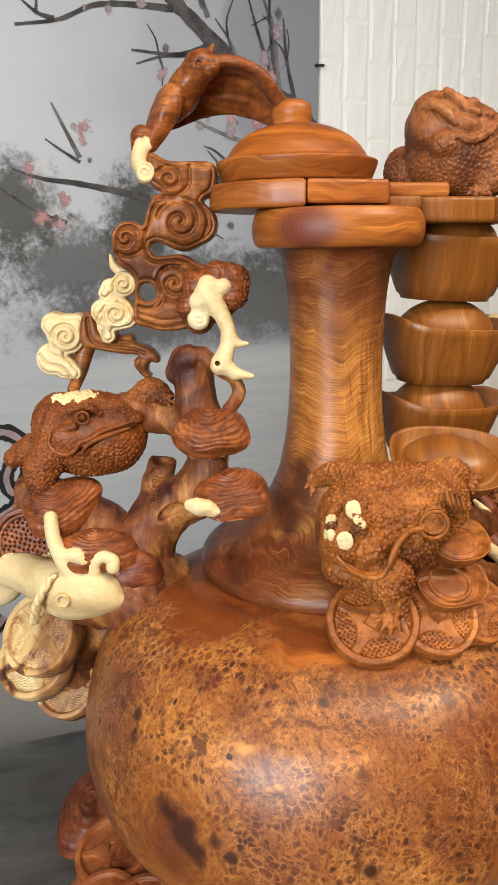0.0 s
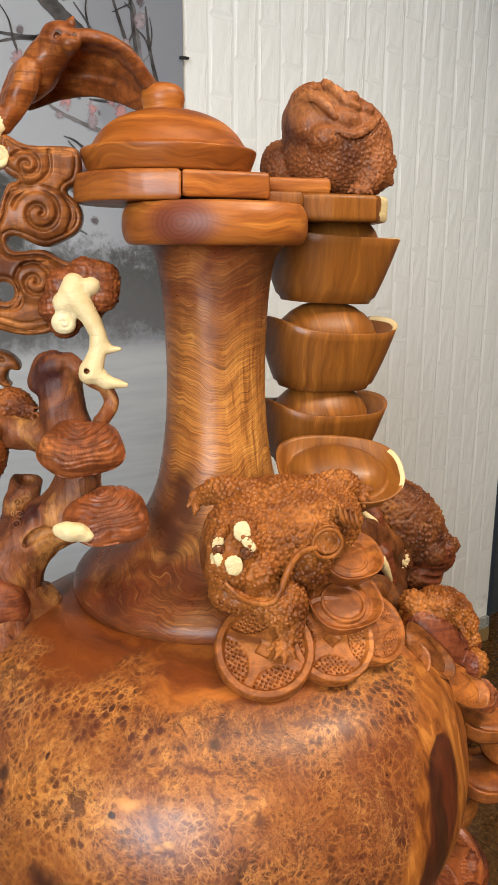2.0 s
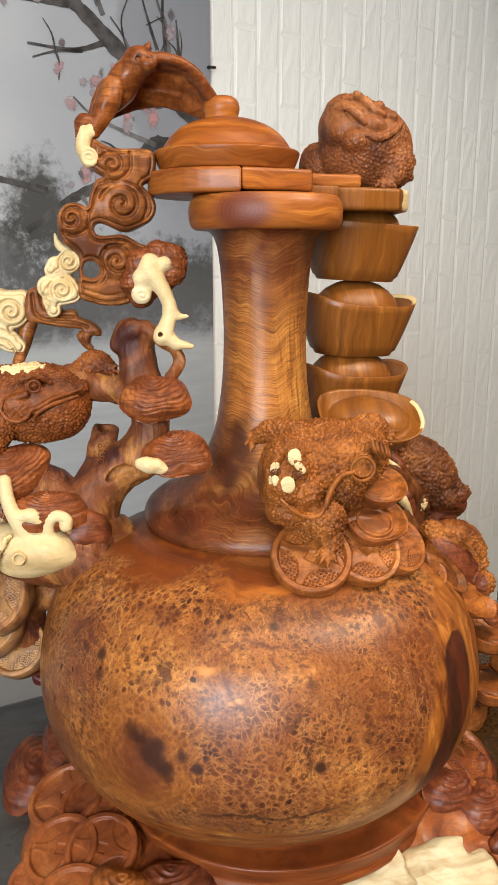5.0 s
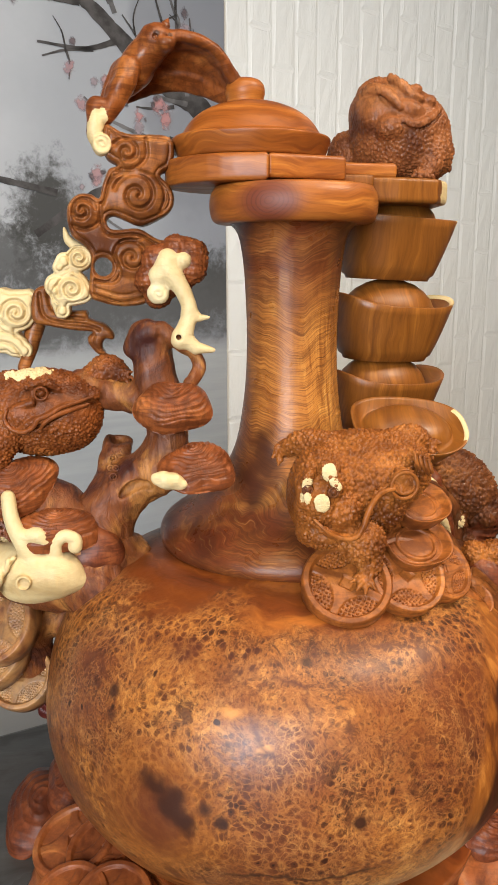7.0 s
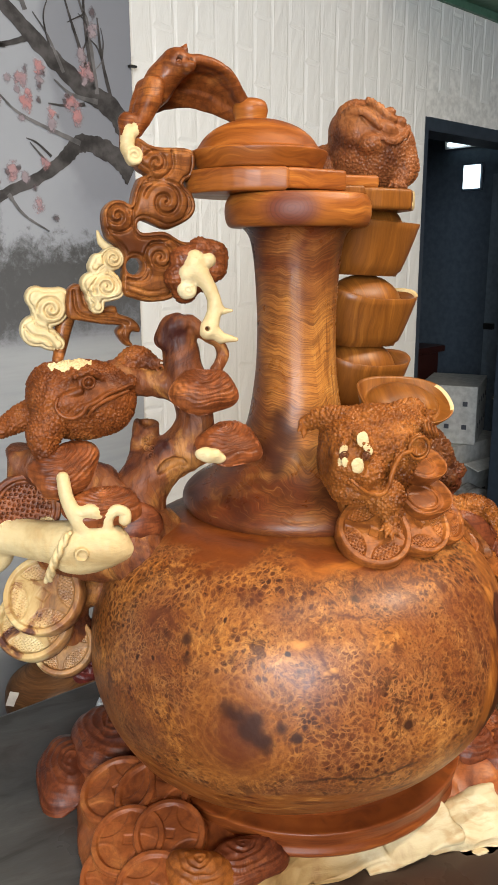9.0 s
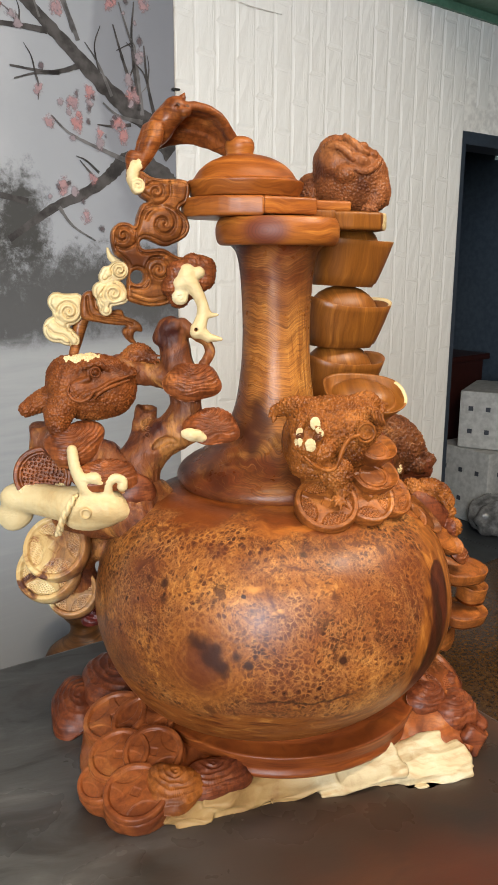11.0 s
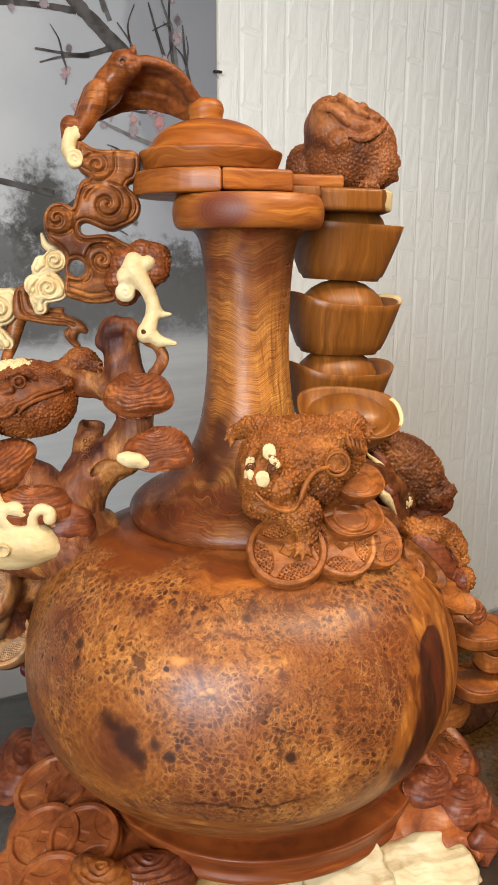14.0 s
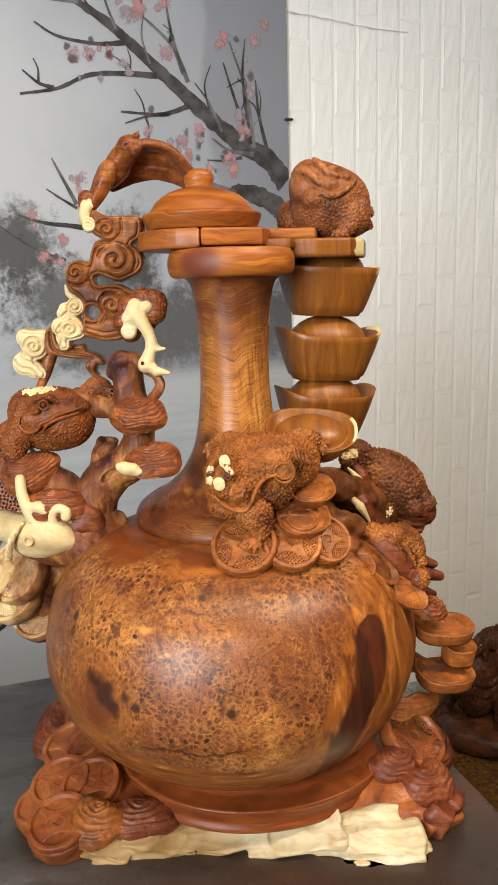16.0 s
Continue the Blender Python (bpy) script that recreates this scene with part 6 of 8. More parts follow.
lid = part("lid", revolve([(0.05, 1.527), (0.0685, 1.528), (0.0725, 1.533), (0.0768, 1.5445), (0.0760, 1.548), (0.0695, 1.5495), (0.0665, 1.553), (0.060, 1.562), (0.050, 1.5705), (0.038, 1.5765), (0.025, 1.5805), (0.010, 1.583)], LID, 96, 0.003, 0.5), M_LID, vase, "polished domed wooden lid")
part("knob", revolve([(0.012, 1.576), (0.0165, 1.581), (0.0182, 1.588), (0.0194, 1.594), (0.0175, 1.6015), (0.012, 1.6055), (0.004, 1.607)], KNOB, 48), M_LIP, lid, "round knob")

# the bat that bridges lid and scrolls
c = Clay((-0.125, 0.74, 1.52), (0.060, 0.88, 1.67), 0.0011)
c.tube(curve_through([(-0.041, 0.794, 1.634), (-0.051, 0.800, 1.623), (-0.062, 0.803, 1.608), (-0.071, 0.803, 1.597)], 5), (0.0140, 0.0165, 0.0165, 0.0120), 0.006)
c.ball((-0.040, 0.791, 1.634), (0.0145, 0.0140, 0.0140), 0.006)
c.ball((-0.032, 0.782, 1.629), (0.0085, 0.0085, 0.0070), 0.004)
c.tube([(-0.036, 0.795, 1.641), (-0.031, 0.797, 1.648), (-0.0285, 0.797, 1.6535)], (0.0060, 0.0042, 0.0010), 0.002)
for ex, ey in ((-0.0415, 0.7782), (-0.0300, 0.7790)):
    c.ball((ex, ey, 1.6335), 0.0026, 0.001, cut=True)
    c.ball((ex, ey + 0.0012, 1.6335), 0.0015, 0.0005)
c.tube([(-0.038, 0.7745, 1.6245), (-0.030, 0.7745, 1.6250)], 0.0008, 0.0006, cut=True)
# far wing: a broad cupped sheet that arches over to the knob
near = np.array([(-0.052, 0.792, 1.622), (-0.024, 0.786, 1.636), (-0.001, 0.786, 1.634), (0.018, 0.790, 1.624), (0.036, 0.800, 1.600)])
far = np.array([(-0.072, 0.832, 1.590), (-0.040, 0.838, 1.600), (-0.016, 0.838, 1.602), (0.004, 0.834, 1.598), (0.032, 0.822, 1.586)])
for k in range(11):
    t = k / 10
    row = near + (far - near) * t + np.array((0, 0.0, 0.010)) * math.sin(t * math.pi)
    row[:, 2] += 0.0016 * math.sin(k * 2.1)
    c.tube(curve_through(row, 5), (0.0066, 0.0054, 0.0048, 0.0046, 0.0050), 0.005)
# near wing: folded down to the curl
for k in range(6):
    t = k / 5
    c.tube(curve_through([(-0.075 + 0.012 * t, 0.800 - 0.014 * math.sin(t * 2.2), 1.611), (-0.0830 + 0.018 * t, 0.795 - 0.016 * math.sin(t * 2.4), 1.596), (-0.0895 + 0.016 * t, 0.790 - 0.013 * math.sin(t * 2.6), 1.580), (-0.0965 + 0.010 * t, 0.784 - 0.010 * math.sin(t * 2.6), 1.562)], 5), (0.0070, 0.0060, 0.0050, 0.0044), 0.003)
c.tube(curve_through([(-0.0965, 0.779, 1.572), (-0.0985, 0.775, 1.556), (-0.0990, 0.774, 1.544), (-0.094, 0.773, 1.5345)], 6), (0.0100, 0.0086, 0.0070, 0.0060), 0.003)
c.disc((-0.0930, 0.772, 1.5385), (0, -1, 0), 0.0092, 0.0075, 0.003, 0.002)
c.tube(spiral((-0.0930, 0.7645, 1.5385), 0.0066, 1.4, 2.4, -1, 18), 0.0014, 0.0008, cut=True)
c.tube(curve_through([(-0.0945, 0.768, 1.568), (-0.0955, 0.766, 1.556), (-0.0985, 0.7655, 1.546)], 5), 0.0010, 0.0006, cut=True)
v, q = rough_skin(*c.skin(), 90.0, 0.0010)
part("bat_figure", (v, q), None, vase, "red-brown carved bat with a pale curled wingtip", mats=[M_BAT, M_SAP, M_OLDWOOD], index=spot_index(v, q, [((-0.0405, 0.7765, 1.6365), 0.0026, 2), ((-0.0270, 0.7785, 1.6365), 0.0024, 2), ((-0.094, 0.768, 1.538), 0.014), ((-0.097, 0.767, 1.549), 0.012), ((-0.095, 0.766, 1.560), 0.010)]))

# ---- cloud scrolls ----
Y0 = 0.776
SCROLL = [(-0.090, 1.556), (-0.070, 1.549), (-0.030, 1.547), (-0.029, 1.522), (-0.040, 1.513), (-0.031, 1.503), (-0.027, 1.491), (-0.032, 1.479), (-0.047, 1.470), (-0.062, 1.4665), (-0.085, 1.475), (-0.092, 1.470), (-0.086, 1.4625), (-0.062, 1.4635), (-0.043, 1.454),
          (-0.023, 1.451), (-0.017, 1.433), (-0.051, 1.404), (-0.056, 1.394), (-0.075, 1.390), (-0.098, 1.394), (-0.111, 1.403), (-0.108, 1.434), (-0.113, 1.447), (-0.124, 1.456), (-0.128, 1.470), (-0.127, 1.484), (-0.118, 1.494), (-0.106, 1.495), (-0.098, 1.491), (-0.094, 1.504), (-0.088, 1.517), (-0.080, 1.521), (-0.091, 1.530)]
part("cloud_scroll", rough_skin(*relief(SCROLL, 0.014, Y0, [
    curl(-0.071, 1.532, 0.0125, 1.35, 2.6), curl(-0.063, 1.494, 0.021, 1.6, 2.9), curl(-0.114, 1.479, 0.0125, 1.4, 0.2, 1), curl(-0.070, 1.437, 0.0165, 1.45, 2.2),
    line([(-0.080, 1.5165), (-0.064, 1.518), (-0.053, 1.528), (-0.053, 1.545)]), line([(-0.0945, 1.486), (-0.088, 1.506), (-0.078, 1.5125), (-0.061, 1.5155), (-0.044, 1.509), (-0.036, 1.494), (-0.041, 1.479)]),
    line([(-0.097, 1.470), (-0.090, 1.4575), (-0.064, 1.458), (-0.045, 1.448)]), line([(-0.107, 1.4035), (-0.082, 1.3955), (-0.056, 1.400)], 0.0018, 0.002), line([(-0.105, 1.409), (-0.081, 1.402), (-0.058, 1.406)], 0.0018, 0.002),
    line([(-0.104, 1.415), (-0.087, 1.414), (-0.081, 1.424), (-0.086, 1.440), (-0.078, 1.452), (-0.060, 1.4535)]), line([(-0.123, 1.466), (-0.112, 1.4625), (-0.099, 1.469), (-0.0965, 1.486)])],
    [(-0.097, 1.428, 0.0088)], lean=0.08, edge=0.009, rim=0.0048), 60.0, 0.0006), M_SCROLL, vase, "brown pierced cloud scroll with spiral grooves")
ARM = [(-0.166, 1.404), (-0.153, 1.410), (-0.146, 1.393), (-0.132, 1.386), (-0.116, 1.386), (-0.112, 1.378), (-0.098, 1.3725), (-0.090, 1.364), (-0.0905, 1.357), (-0.099, 1.3575), (-0.1015, 1.349), (-0.098, 1.343), (-0.106, 1.3425), (-0.115, 1.353), (-0.1155, 1.360), (-0.111, 1.365), (-0.127, 1.3665), (-0.152, 1.371), (-0.168, 1.377)]
part("cloud_arm", relief(ARM, 0.010, 0.796, [line([(-0.160, 1.403), (-0.1575, 1.383), (-0.145, 1.3755), (-0.118, 1.3725), (-0.104, 1.3675)]), line([(-0.152, 1.402), (-0.148, 1.388), (-0.136, 1.381), (-0.118, 1.378)]), line([(-0.108, 1.361), (-0.109, 1.354), (-0.104, 1.348)], 0.0016, 0.0016)], edge=0.005), M_SCROLL, vase, "brown cloud arm with a hooked tail")
LOBES_A = [(-0.1275, 1.4085, 0.0170), (-0.1415, 1.4105, 0.0120), (-0.1180, 1.4040, 0.0105), (-0.1385, 1.3965, 0.0100), (-0.1375, 1.3870, 0.0080), (-0.1191, 1.4364, 0.0125), (-0.1335, 1.4335, 0.0085), (-0.1380, 1.4280, 0.0070)]
CORE_A = [(-0.132, 1.402), (-0.122, 1.402), (-0.122, 1.425), (-0.130, 1.425)]
part("pale_cloud", relief(CORE_A, 0.013, 0.781, [curl(-0.1191, 1.4364, 0.0098, 1.4, 3.4), curl(-0.1275, 1.4080, 0.0135, 1.7, 3.6), line([(-0.1440, 1.384), (-0.1400, 1.393), (-0.1465, 1.402), (-0.1420, 1.411)], 0.002, 0.0026)], edge=0.007, rim=0.0032, lobes=LOBES_A), M_SAP, vase, "pale sapwood cloud curl")
c = Clay((-0.150, 0.76, 1.435), (-0.105, 0.80, 1.475), 0.0013)
c.tube(curve_through([(-0.120, 0.781, 1.446), (-0.129, 0.781, 1.453), (-0.1325, 0.782, 1.464)], 5), (0.005, 0.0042, 0.0015), 0.002)
part("pale_tip", c.skin(), M_SAP, vase)
LOBES_B = [(-0.1840, 1.3860, 0.0205), (-0.1970, 1.3960, 0.0125), (-0.1730, 1.3970, 0.0100), (-0.2000, 1.3610, 0.0170), (-0.1870, 1.3520, 0.0120), (-0.1790, 1.3470, 0.0090)]
CORE_B = [(-0.198, 1.362), (-0.188, 1.356), (-0.182, 1.382), (-0.192, 1.386)]
part("pale_cloud", relief(CORE_B, 0.014, 0.806, [curl(-0.1835, 1.3845, 0.0140, 1.6, 3.3), line([(-0.2115, 1.366), (-0.204, 1.3575), (-0.191, 1.354), (-0.184, 1.347), (-0.182, 1.341)]), line([(-0.2030, 1.379), (-0.199, 1.368), (-0.187, 1.3625), (-0.178, 1.3585)], 0.0022, 0.0028)], edge=0.008, rim=0.0036, lobes=LOBES_B), M_SAP, vase, "pale sapwood cloud curl")
c = Clay((-0.20, 0.77, 1.315), (-0.14, 0.83, 1.395), 0.0016)
c.tube(curve_through([(-0.166, 0.812, 1.376), (-0.171, 0.810, 1.360), (-0.174, 0.806, 1.346), (-0.180, 0.795, 1.330)], 5), (0.010, 0.009, 0.007, 0.006), 0.006)
part("cloud_tail", c.skin(), M_SCROLL, vase)

# ---- branch and the pale beast-bone ----
c = Clay((-0.175, 0.68, 1.10), (0.03, 0.84, 1.385), 0.0014)
c.tube(curve_through([(-0.118, 0.735, 1.125), (-0.113, 0.748, 1.160), (-0.103, 0.752, 1.190), (-0.080, 0.750, 1.216), (-0.052, 0.746, 1.238), (-0.040, 0.748, 1.266), (-0.047, 0.752, 1.300), (-0.052, 0.757, 1.332), (-0.054, 0.760, 1.358)], 5),
       (0.040, 0.034, 0.030, 0.026, 0.024, 0.020, 0.020, 0.021, 0.018), 0.010)
c.tube(curve_through([(-0.100, 0.755, 1.19), (-0.097, 0.765, 1.225), (-0.089, 0.776, 1.256)], 4), (0.022, 0.0155, 0.0140), 0.008)
c.disc((-0.088, 0.774, 1.268), (0.15, -0.30, 1), 0.03, 0.010, 0.001, 0.001, cut=True)
c.ball((-0.089, 0.775, 1.259), (0.0085, 0.0085, 0.007), 0.002, cut=True)
c.tube(curve_through([(-0.045, 0.757, 1.300), (-0.085, 0.768, 1.305), (-0.125, 0.775, 1.312)], 4), (0.019, 0.016, 0.018), 0.008)
c.tube(curve_through([(-0.060, 0.745, 1.225), (-0.035, 0.725, 1.236), (-0.020, 0.710, 1.240)], 4), (0.020, 0.016, 0.012), 0.008)
c.tube(curve_through([(-0.082, 0.722, 1.216), (-0.072, 0.720, 1.226), (-0.060, 0.722, 1.222)], 4), 0.004, 0.002, cut=True)
c.tube(curve_through([(-0.070, 0.757, 1.352), (-0.060, 0.752, 1.366), (-0.045, 0.750, 1.367), (-0.030, 0.748, 1.358), (-0.016, 0.745, 1.347), (-0.010, 0.744, 1.334), (-0.018, 0.738, 1.320)], 5), (0.012, 0.013, 0.011, 0.008, 0.006, 0.0065, 0.007), 0.005)
c.ball((-0.047, 0.738, 1.362), 0.004, 0.002, cut=True)
c.tube(curve_through([(-0.088, 0.729, 1.212), (-0.080, 0.7255, 1.220), (-0.070, 0.7245, 1.224), (-0.062, 0.724, 1.225)], 5), (0.0042, 0.0050, 0.0046, 0.0030), 0.002, cut=True)
v, q = rough_skin(*c.skin(), 55.0, 0.0022)
n = vertex_normals(v, q)
g = np.array([noise.noise(Vector((p[0] * 130, p[1] * 130, p[2] * 26))) for p in v])
v = v + n * (g * 0.0016)[:, None]
branch = part("branch", (v, q), M_TRUNK, vase, "gnarled brown carved branch with a cut stub")
branch_skin = v
c = Clay((-0.065, 0.725, 1.335), (0.02, 0.775, 1.450), 0.0013)
c.tube(curve_through([(-0.038, 0.750, 1.428), (-0.024, 0.745, 1.408), (-0.017, 0.743, 1.388), (-0.022, 0.741, 1.370), (-0.027, 0.741, 1.360)], 5), (0.012, 0.008, 0.0070, 0.0085, 0.0085), 0.005)
c.tube([(-0.018, 0.743, 1.386), (-0.008, 0.741, 1.381), (0.000, 0.739, 1.3815)], (0.007, 0.004, 0.0016), 0.004)
c.tube([(-0.026, 0.741, 1.363), (-0.012, 0.739, 1.353), (0.004, 0.736, 1.3505)], (0.0085, 0.0065, 0.0024), 0.004)
for x, z, r in ((-0.046, 1.404, 0.0105), (-0.022, 1.434, 0.0085), (-0.036, 1.436, 0.0095), (-0.046, 1.420, 0.009)):
    c.ball((x, 0.749, z), (r, 0.008, r), 0.004)
c.tube(spiral((-0.046, 0.742, 1.404), 0.007, 1.2, 2.0, -1, 14), 0.0011, 0.001, cut=True)
c.disc((-0.0285, 0.735, 1.3635), (0, -1, 0), 0.0026, 0.02, 0.0005, 0.001, cut=True)
part("pale_bone", rough_skin(*c.skin(), 80.0, 0.0008), M_SAP, vase, "pale forked sapwood carving")
c = Clay((-0.075, 0.735, 1.385), (0.015, 0.80, 1.460), 0.0015)
for x, z, r in ((-0.014, 1.438, 0.017), (-0.028, 1.444, 0.014), (-0.046, 1.434, 0.015), (-0.054, 1.416, 0.014), (-0.046, 1.402, 0.013), (-0.012, 1.425, 0.013), (-0.03, 1.42, 0.02)):
    c.ball((x, 0.760, z), (r, 0.014, r), 0.005)
v, q = warty(*c.skin(), 0.004, 0.0012)
part("bark_knot", (v, q), M_FUNGUS, vase)

for at, nrm, to, rx, ry, th, mat in (
        ((-0.036, 0.728, 1.300), (-0.05, -0.85, 0.5), (0, -0.4, -1), 0.030, 0.037, 0.020, M_FUNGUS),
        ((-0.016, 0.706, 1.245), (0.05, -0.55, 0.83), (0.3, -1, -0.4), 0.036, 0.036, 0.014, M_FUNGUS),
        ((-0.150, 0.716, 1.186), (0.1, -0.62, 0.75), (0.1, -0.9, -0.5), 0.028, 0.042, 0.016, M_FUNGUS),
        ((-0.186, 0.735, 1.226), (0.1, -0.75, 0.6), (0.5, -0.5, -0.6), 0.032, 0.040, 0.018, M_FUNGUS)):
    part("fungus", fungus(at, nrm, to, rx, ry, th, 8, seed=at[0] * 50), mat, vase)
c = Clay((-0.155, 0.680, 1.115), (-0.065, 0.760, 1.205), 0.0013)
c.ball((-0.110, 0.722, 1.163), (0.027, 0.018, 0.020), 0.006, m=pose(0, 0, 0, 0, 35, 0))
c.ball((-0.126, 0.722, 1.150), (0.022, 0.018, 0.016), 0.010)
c.tube(curve_through([(-0.128, 0.708, 1.176), (-0.112, 0.7045, 1.178), (-0.096, 0.708, 1.168)], 5), 0.0012, 0.002, cut=True)
part("smooth_lobe", rough_skin(*c.skin(), 60.0, 0.0012), M_STAND_PLUM, vase, "smooth plum-brown lobe at the foot of the branch")
c = Clay((-0.075, 0.655, 1.215), (-0.01, 0.70, 1.265), 0.0013)
c.ball((-0.043, 0.679, 1.239), (0.017, 0.008, 0.0085), 0.003, m=pose(0, 0, 0, -30, 15, 0))
part("sap_patch", rough_skin(*c.skin(), 90.0, 0.003), M_SAP, vase)

# ---- pale beast head, horn and left-hand coins ----
c = Clay((-0.30, 0.675, 1.095), (-0.115, 0.80, 1.235), 0.0016)
c.tube(curve_through([(-0.240, 0.755, 1.150), (-0.205, 0.730, 1.148), (-0.175, 0.715, 1.146), (-0.150, 0.708, 1.146), (-0.133, 0.705, 1.140)], 5), (0.020, 0.022, 0.027, 0.024, 0.012), 0.008)
c.ball((-0.172, 0.712, 1.130), (0.03, 0.018, 0.014), 0.006)
c.tube(curve_through([(-0.190, 0.708, 1.222), (-0.187, 0.704, 1.200), (-0.178, 0.702, 1.178), (-0.168, 0.704, 1.162)], 5), (0.0065, 0.0072, 0.0085, 0.010), 0.004)
c.tube(curve_through([(-0.178, 0.702, 1.185), (-0.165, 0.698, 1.187), (-0.158, 0.698, 1.181)], 4), (0.007, 0.008, 0.006), 0.003)
c.tube(curve_through([(-0.150, 0.702, 1.158), (-0.148, 0.698, 1.178), (-0.140, 0.697, 1.186), (-0.131, 0.697, 1.182), (-0.131, 0.697, 1.175)], 5), (0.008, 0.006, 0.006, 0.006, 0.007), 0.003)
c.disc((-0.178, 0.6880, 1.1465), (-0.1, -1, 0.10), 0.0072, 0.006, 0.001, 0.001)
c.disc((-0.178, 0.6810, 1.1468), (-0.1, -1, 0.10), 0.0050, 0.0045, 0.0008, 0.0008, cut=True)
c.tube(spiral((-0.162, 0.6895, 1.184), 0.0052, 1.1, 2.0, 1, 16), 0.0009, 0.0006, cut=True)
c.tube(spiral((-0.134, 0.6890, 1.181), 0.0052, 1.1, 1.0, -1, 16), 0.0009, 0.0006, cut=True)
c.ball((-0.263, 0.770, 1.128), (0.022, 0.016, 0.026), 0.008, m=pose(0, 0, 0, 0, 35, 0))
c.ball((-0.252, 0.765, 1.150), (0.03, 0.02, 0.020), 0.008)
part_beast = part("pale_beast_head", rough_skin(*c.skin(), 60.0, 0.0005), M_SAP, vase, "pale sapwood beast head with a curled horn")
cord = curve_through([(-0.190, 0.6960, 1.166), (-0.198, 0.6915, 1.154), (-0.204, 0.6920, 1.142), (-0.208, 0.6950, 1.130), (-0.211, 0.7000, 1.118)], 14)
c = Clay(cord.min(0) - 0.012, cord.max(0) + 0.012, 0.0011)
for strand in range(3):
    a = np.linspace(0, 9.5, len(cord)) + strand * 2 * math.pi / 3
    c.tube(cord + np.stack([0.0028 * np.cos(a), 0.0028 * np.sin(a), 0.0010 * np.cos(a)], 1), 0.0026, 0.0006)
part("twisted_cord", c.skin(), M_SAP, part_beast, "pale twisted cord")
c = Clay((-0.24, 0.69, 1.09), (-0.06, 0.80, 1.24), 0.0022)
c.tube(curve_through([(-0.225, 0.775, 1.225), (-0.18, 0.76, 1.21), (-0.15, 0.752, 1.185), (-0.12, 0.742, 1.155), (-0.09, 0.75, 1.14)], 4), (0.022, 0.030, 0.034, 0.036, 0.03), 0.01)
c.tube(curve_through([(-0.20, 0.745, 1.130), (-0.16, 0.735, 1.120), (-0.12, 0.74, 1.120)], 4), (0.02, 0.024, 0.03), 0.01)
part("cloud_root", rough_skin(*c.skin(), 50.0, 0.004), M_TRUNK, vase)

v, f = coin((-0.226, 0.757, 1.180), (-0.05, -0.97, 0.15), 0.037, 0.008, spin=0.2, n=170, field=True, cell=0.135, hole=0.10)
part("coin", (v, f), None, vase, "round coin, brown above and pale below", mats=[M_FUNGUS, M_SAP], index=[1 if sum(v[i][2] for i in face) / len(face) + 0.004 * math.sin(160 * v[face[0]][0]) < 1.166 else 0 for face in f])
part("coin", coin((-0.213, 0.738, 1.084), (-0.35, -0.75, 0.55), 0.043, 0.011, spin=0.5, cell=0.070, hole=0.040), M_STREAK, vase, "pale coin streaked with plum heartwood")
part("coin", coin((-0.225, 0.748, 1.050), (-0.30, -0.70, 0.62), 0.042, 0.010, spin=0.9, cell=0.070, hole=0.040), M_STREAK, vase, "pale coin streaked with plum heartwood")
part("coin", coin((-0.196, 0.757, 1.012), (-0.15, -0.75, 0.62), 0.034, 0.012, spin=0.1, cell=0.070, hole=0.040), M_STREAK, vase, "pale coin streaked with plum heartwood")
c = Clay((-0.26, 0.72, 0.96), (-0.12, 0.84, 1.13), 0.0024)
c.tube(curve_through([(-0.185, 0.765, 1.115), (-0.195, 0.768, 1.06), (-0.178, 0.772, 1.005)], 4), (0.030, 0.028, 0.024), 0.01)
c.tube([(-0.18, 0.77, 1.08), (-0.14, 0.765, 1.07)], (0.022, 0.02), 0.01)
c.tube([(-0.18, 0.775, 1.01), (-0.14, 0.770, 1.01)], (0.020, 0.018), 0.01)
part("coin_root", rough_skin(*c.skin(), 40.0, 0.004), M_TRUNK, vase)
part("fungus", fungus((-0.166, 0.785, 0.972), (-0.2, -0.6, 0.6), (-0.8, -0.4, -0.2), 0.025, 0.022, 0.012, 4), M_DARKRED, vase, "small dark red fungus")

# ---- toads ----
def on_front(c, r, x, z, out=0.0):
    """The point of an ellipsoid's near side at x and z."""
    k = 1 - ((x - c[0]) / r[0]) ** 2 - ((z - c[2]) / r[2]) ** 2
    return (x, c[1] - r[1] * math.sqrt(max(k, 0.02)) - out, z)


def toes(c, at, ways, r, k=0.003):
    for w in ways:
        e = np.array(at) + np.array(w)
        c.tube([at, np.array(at) + np.array(w) * 0.6 + (0, 0, 0.1 * abs(w[0])), e], (r, r * 0.85, r * 0.3), k)


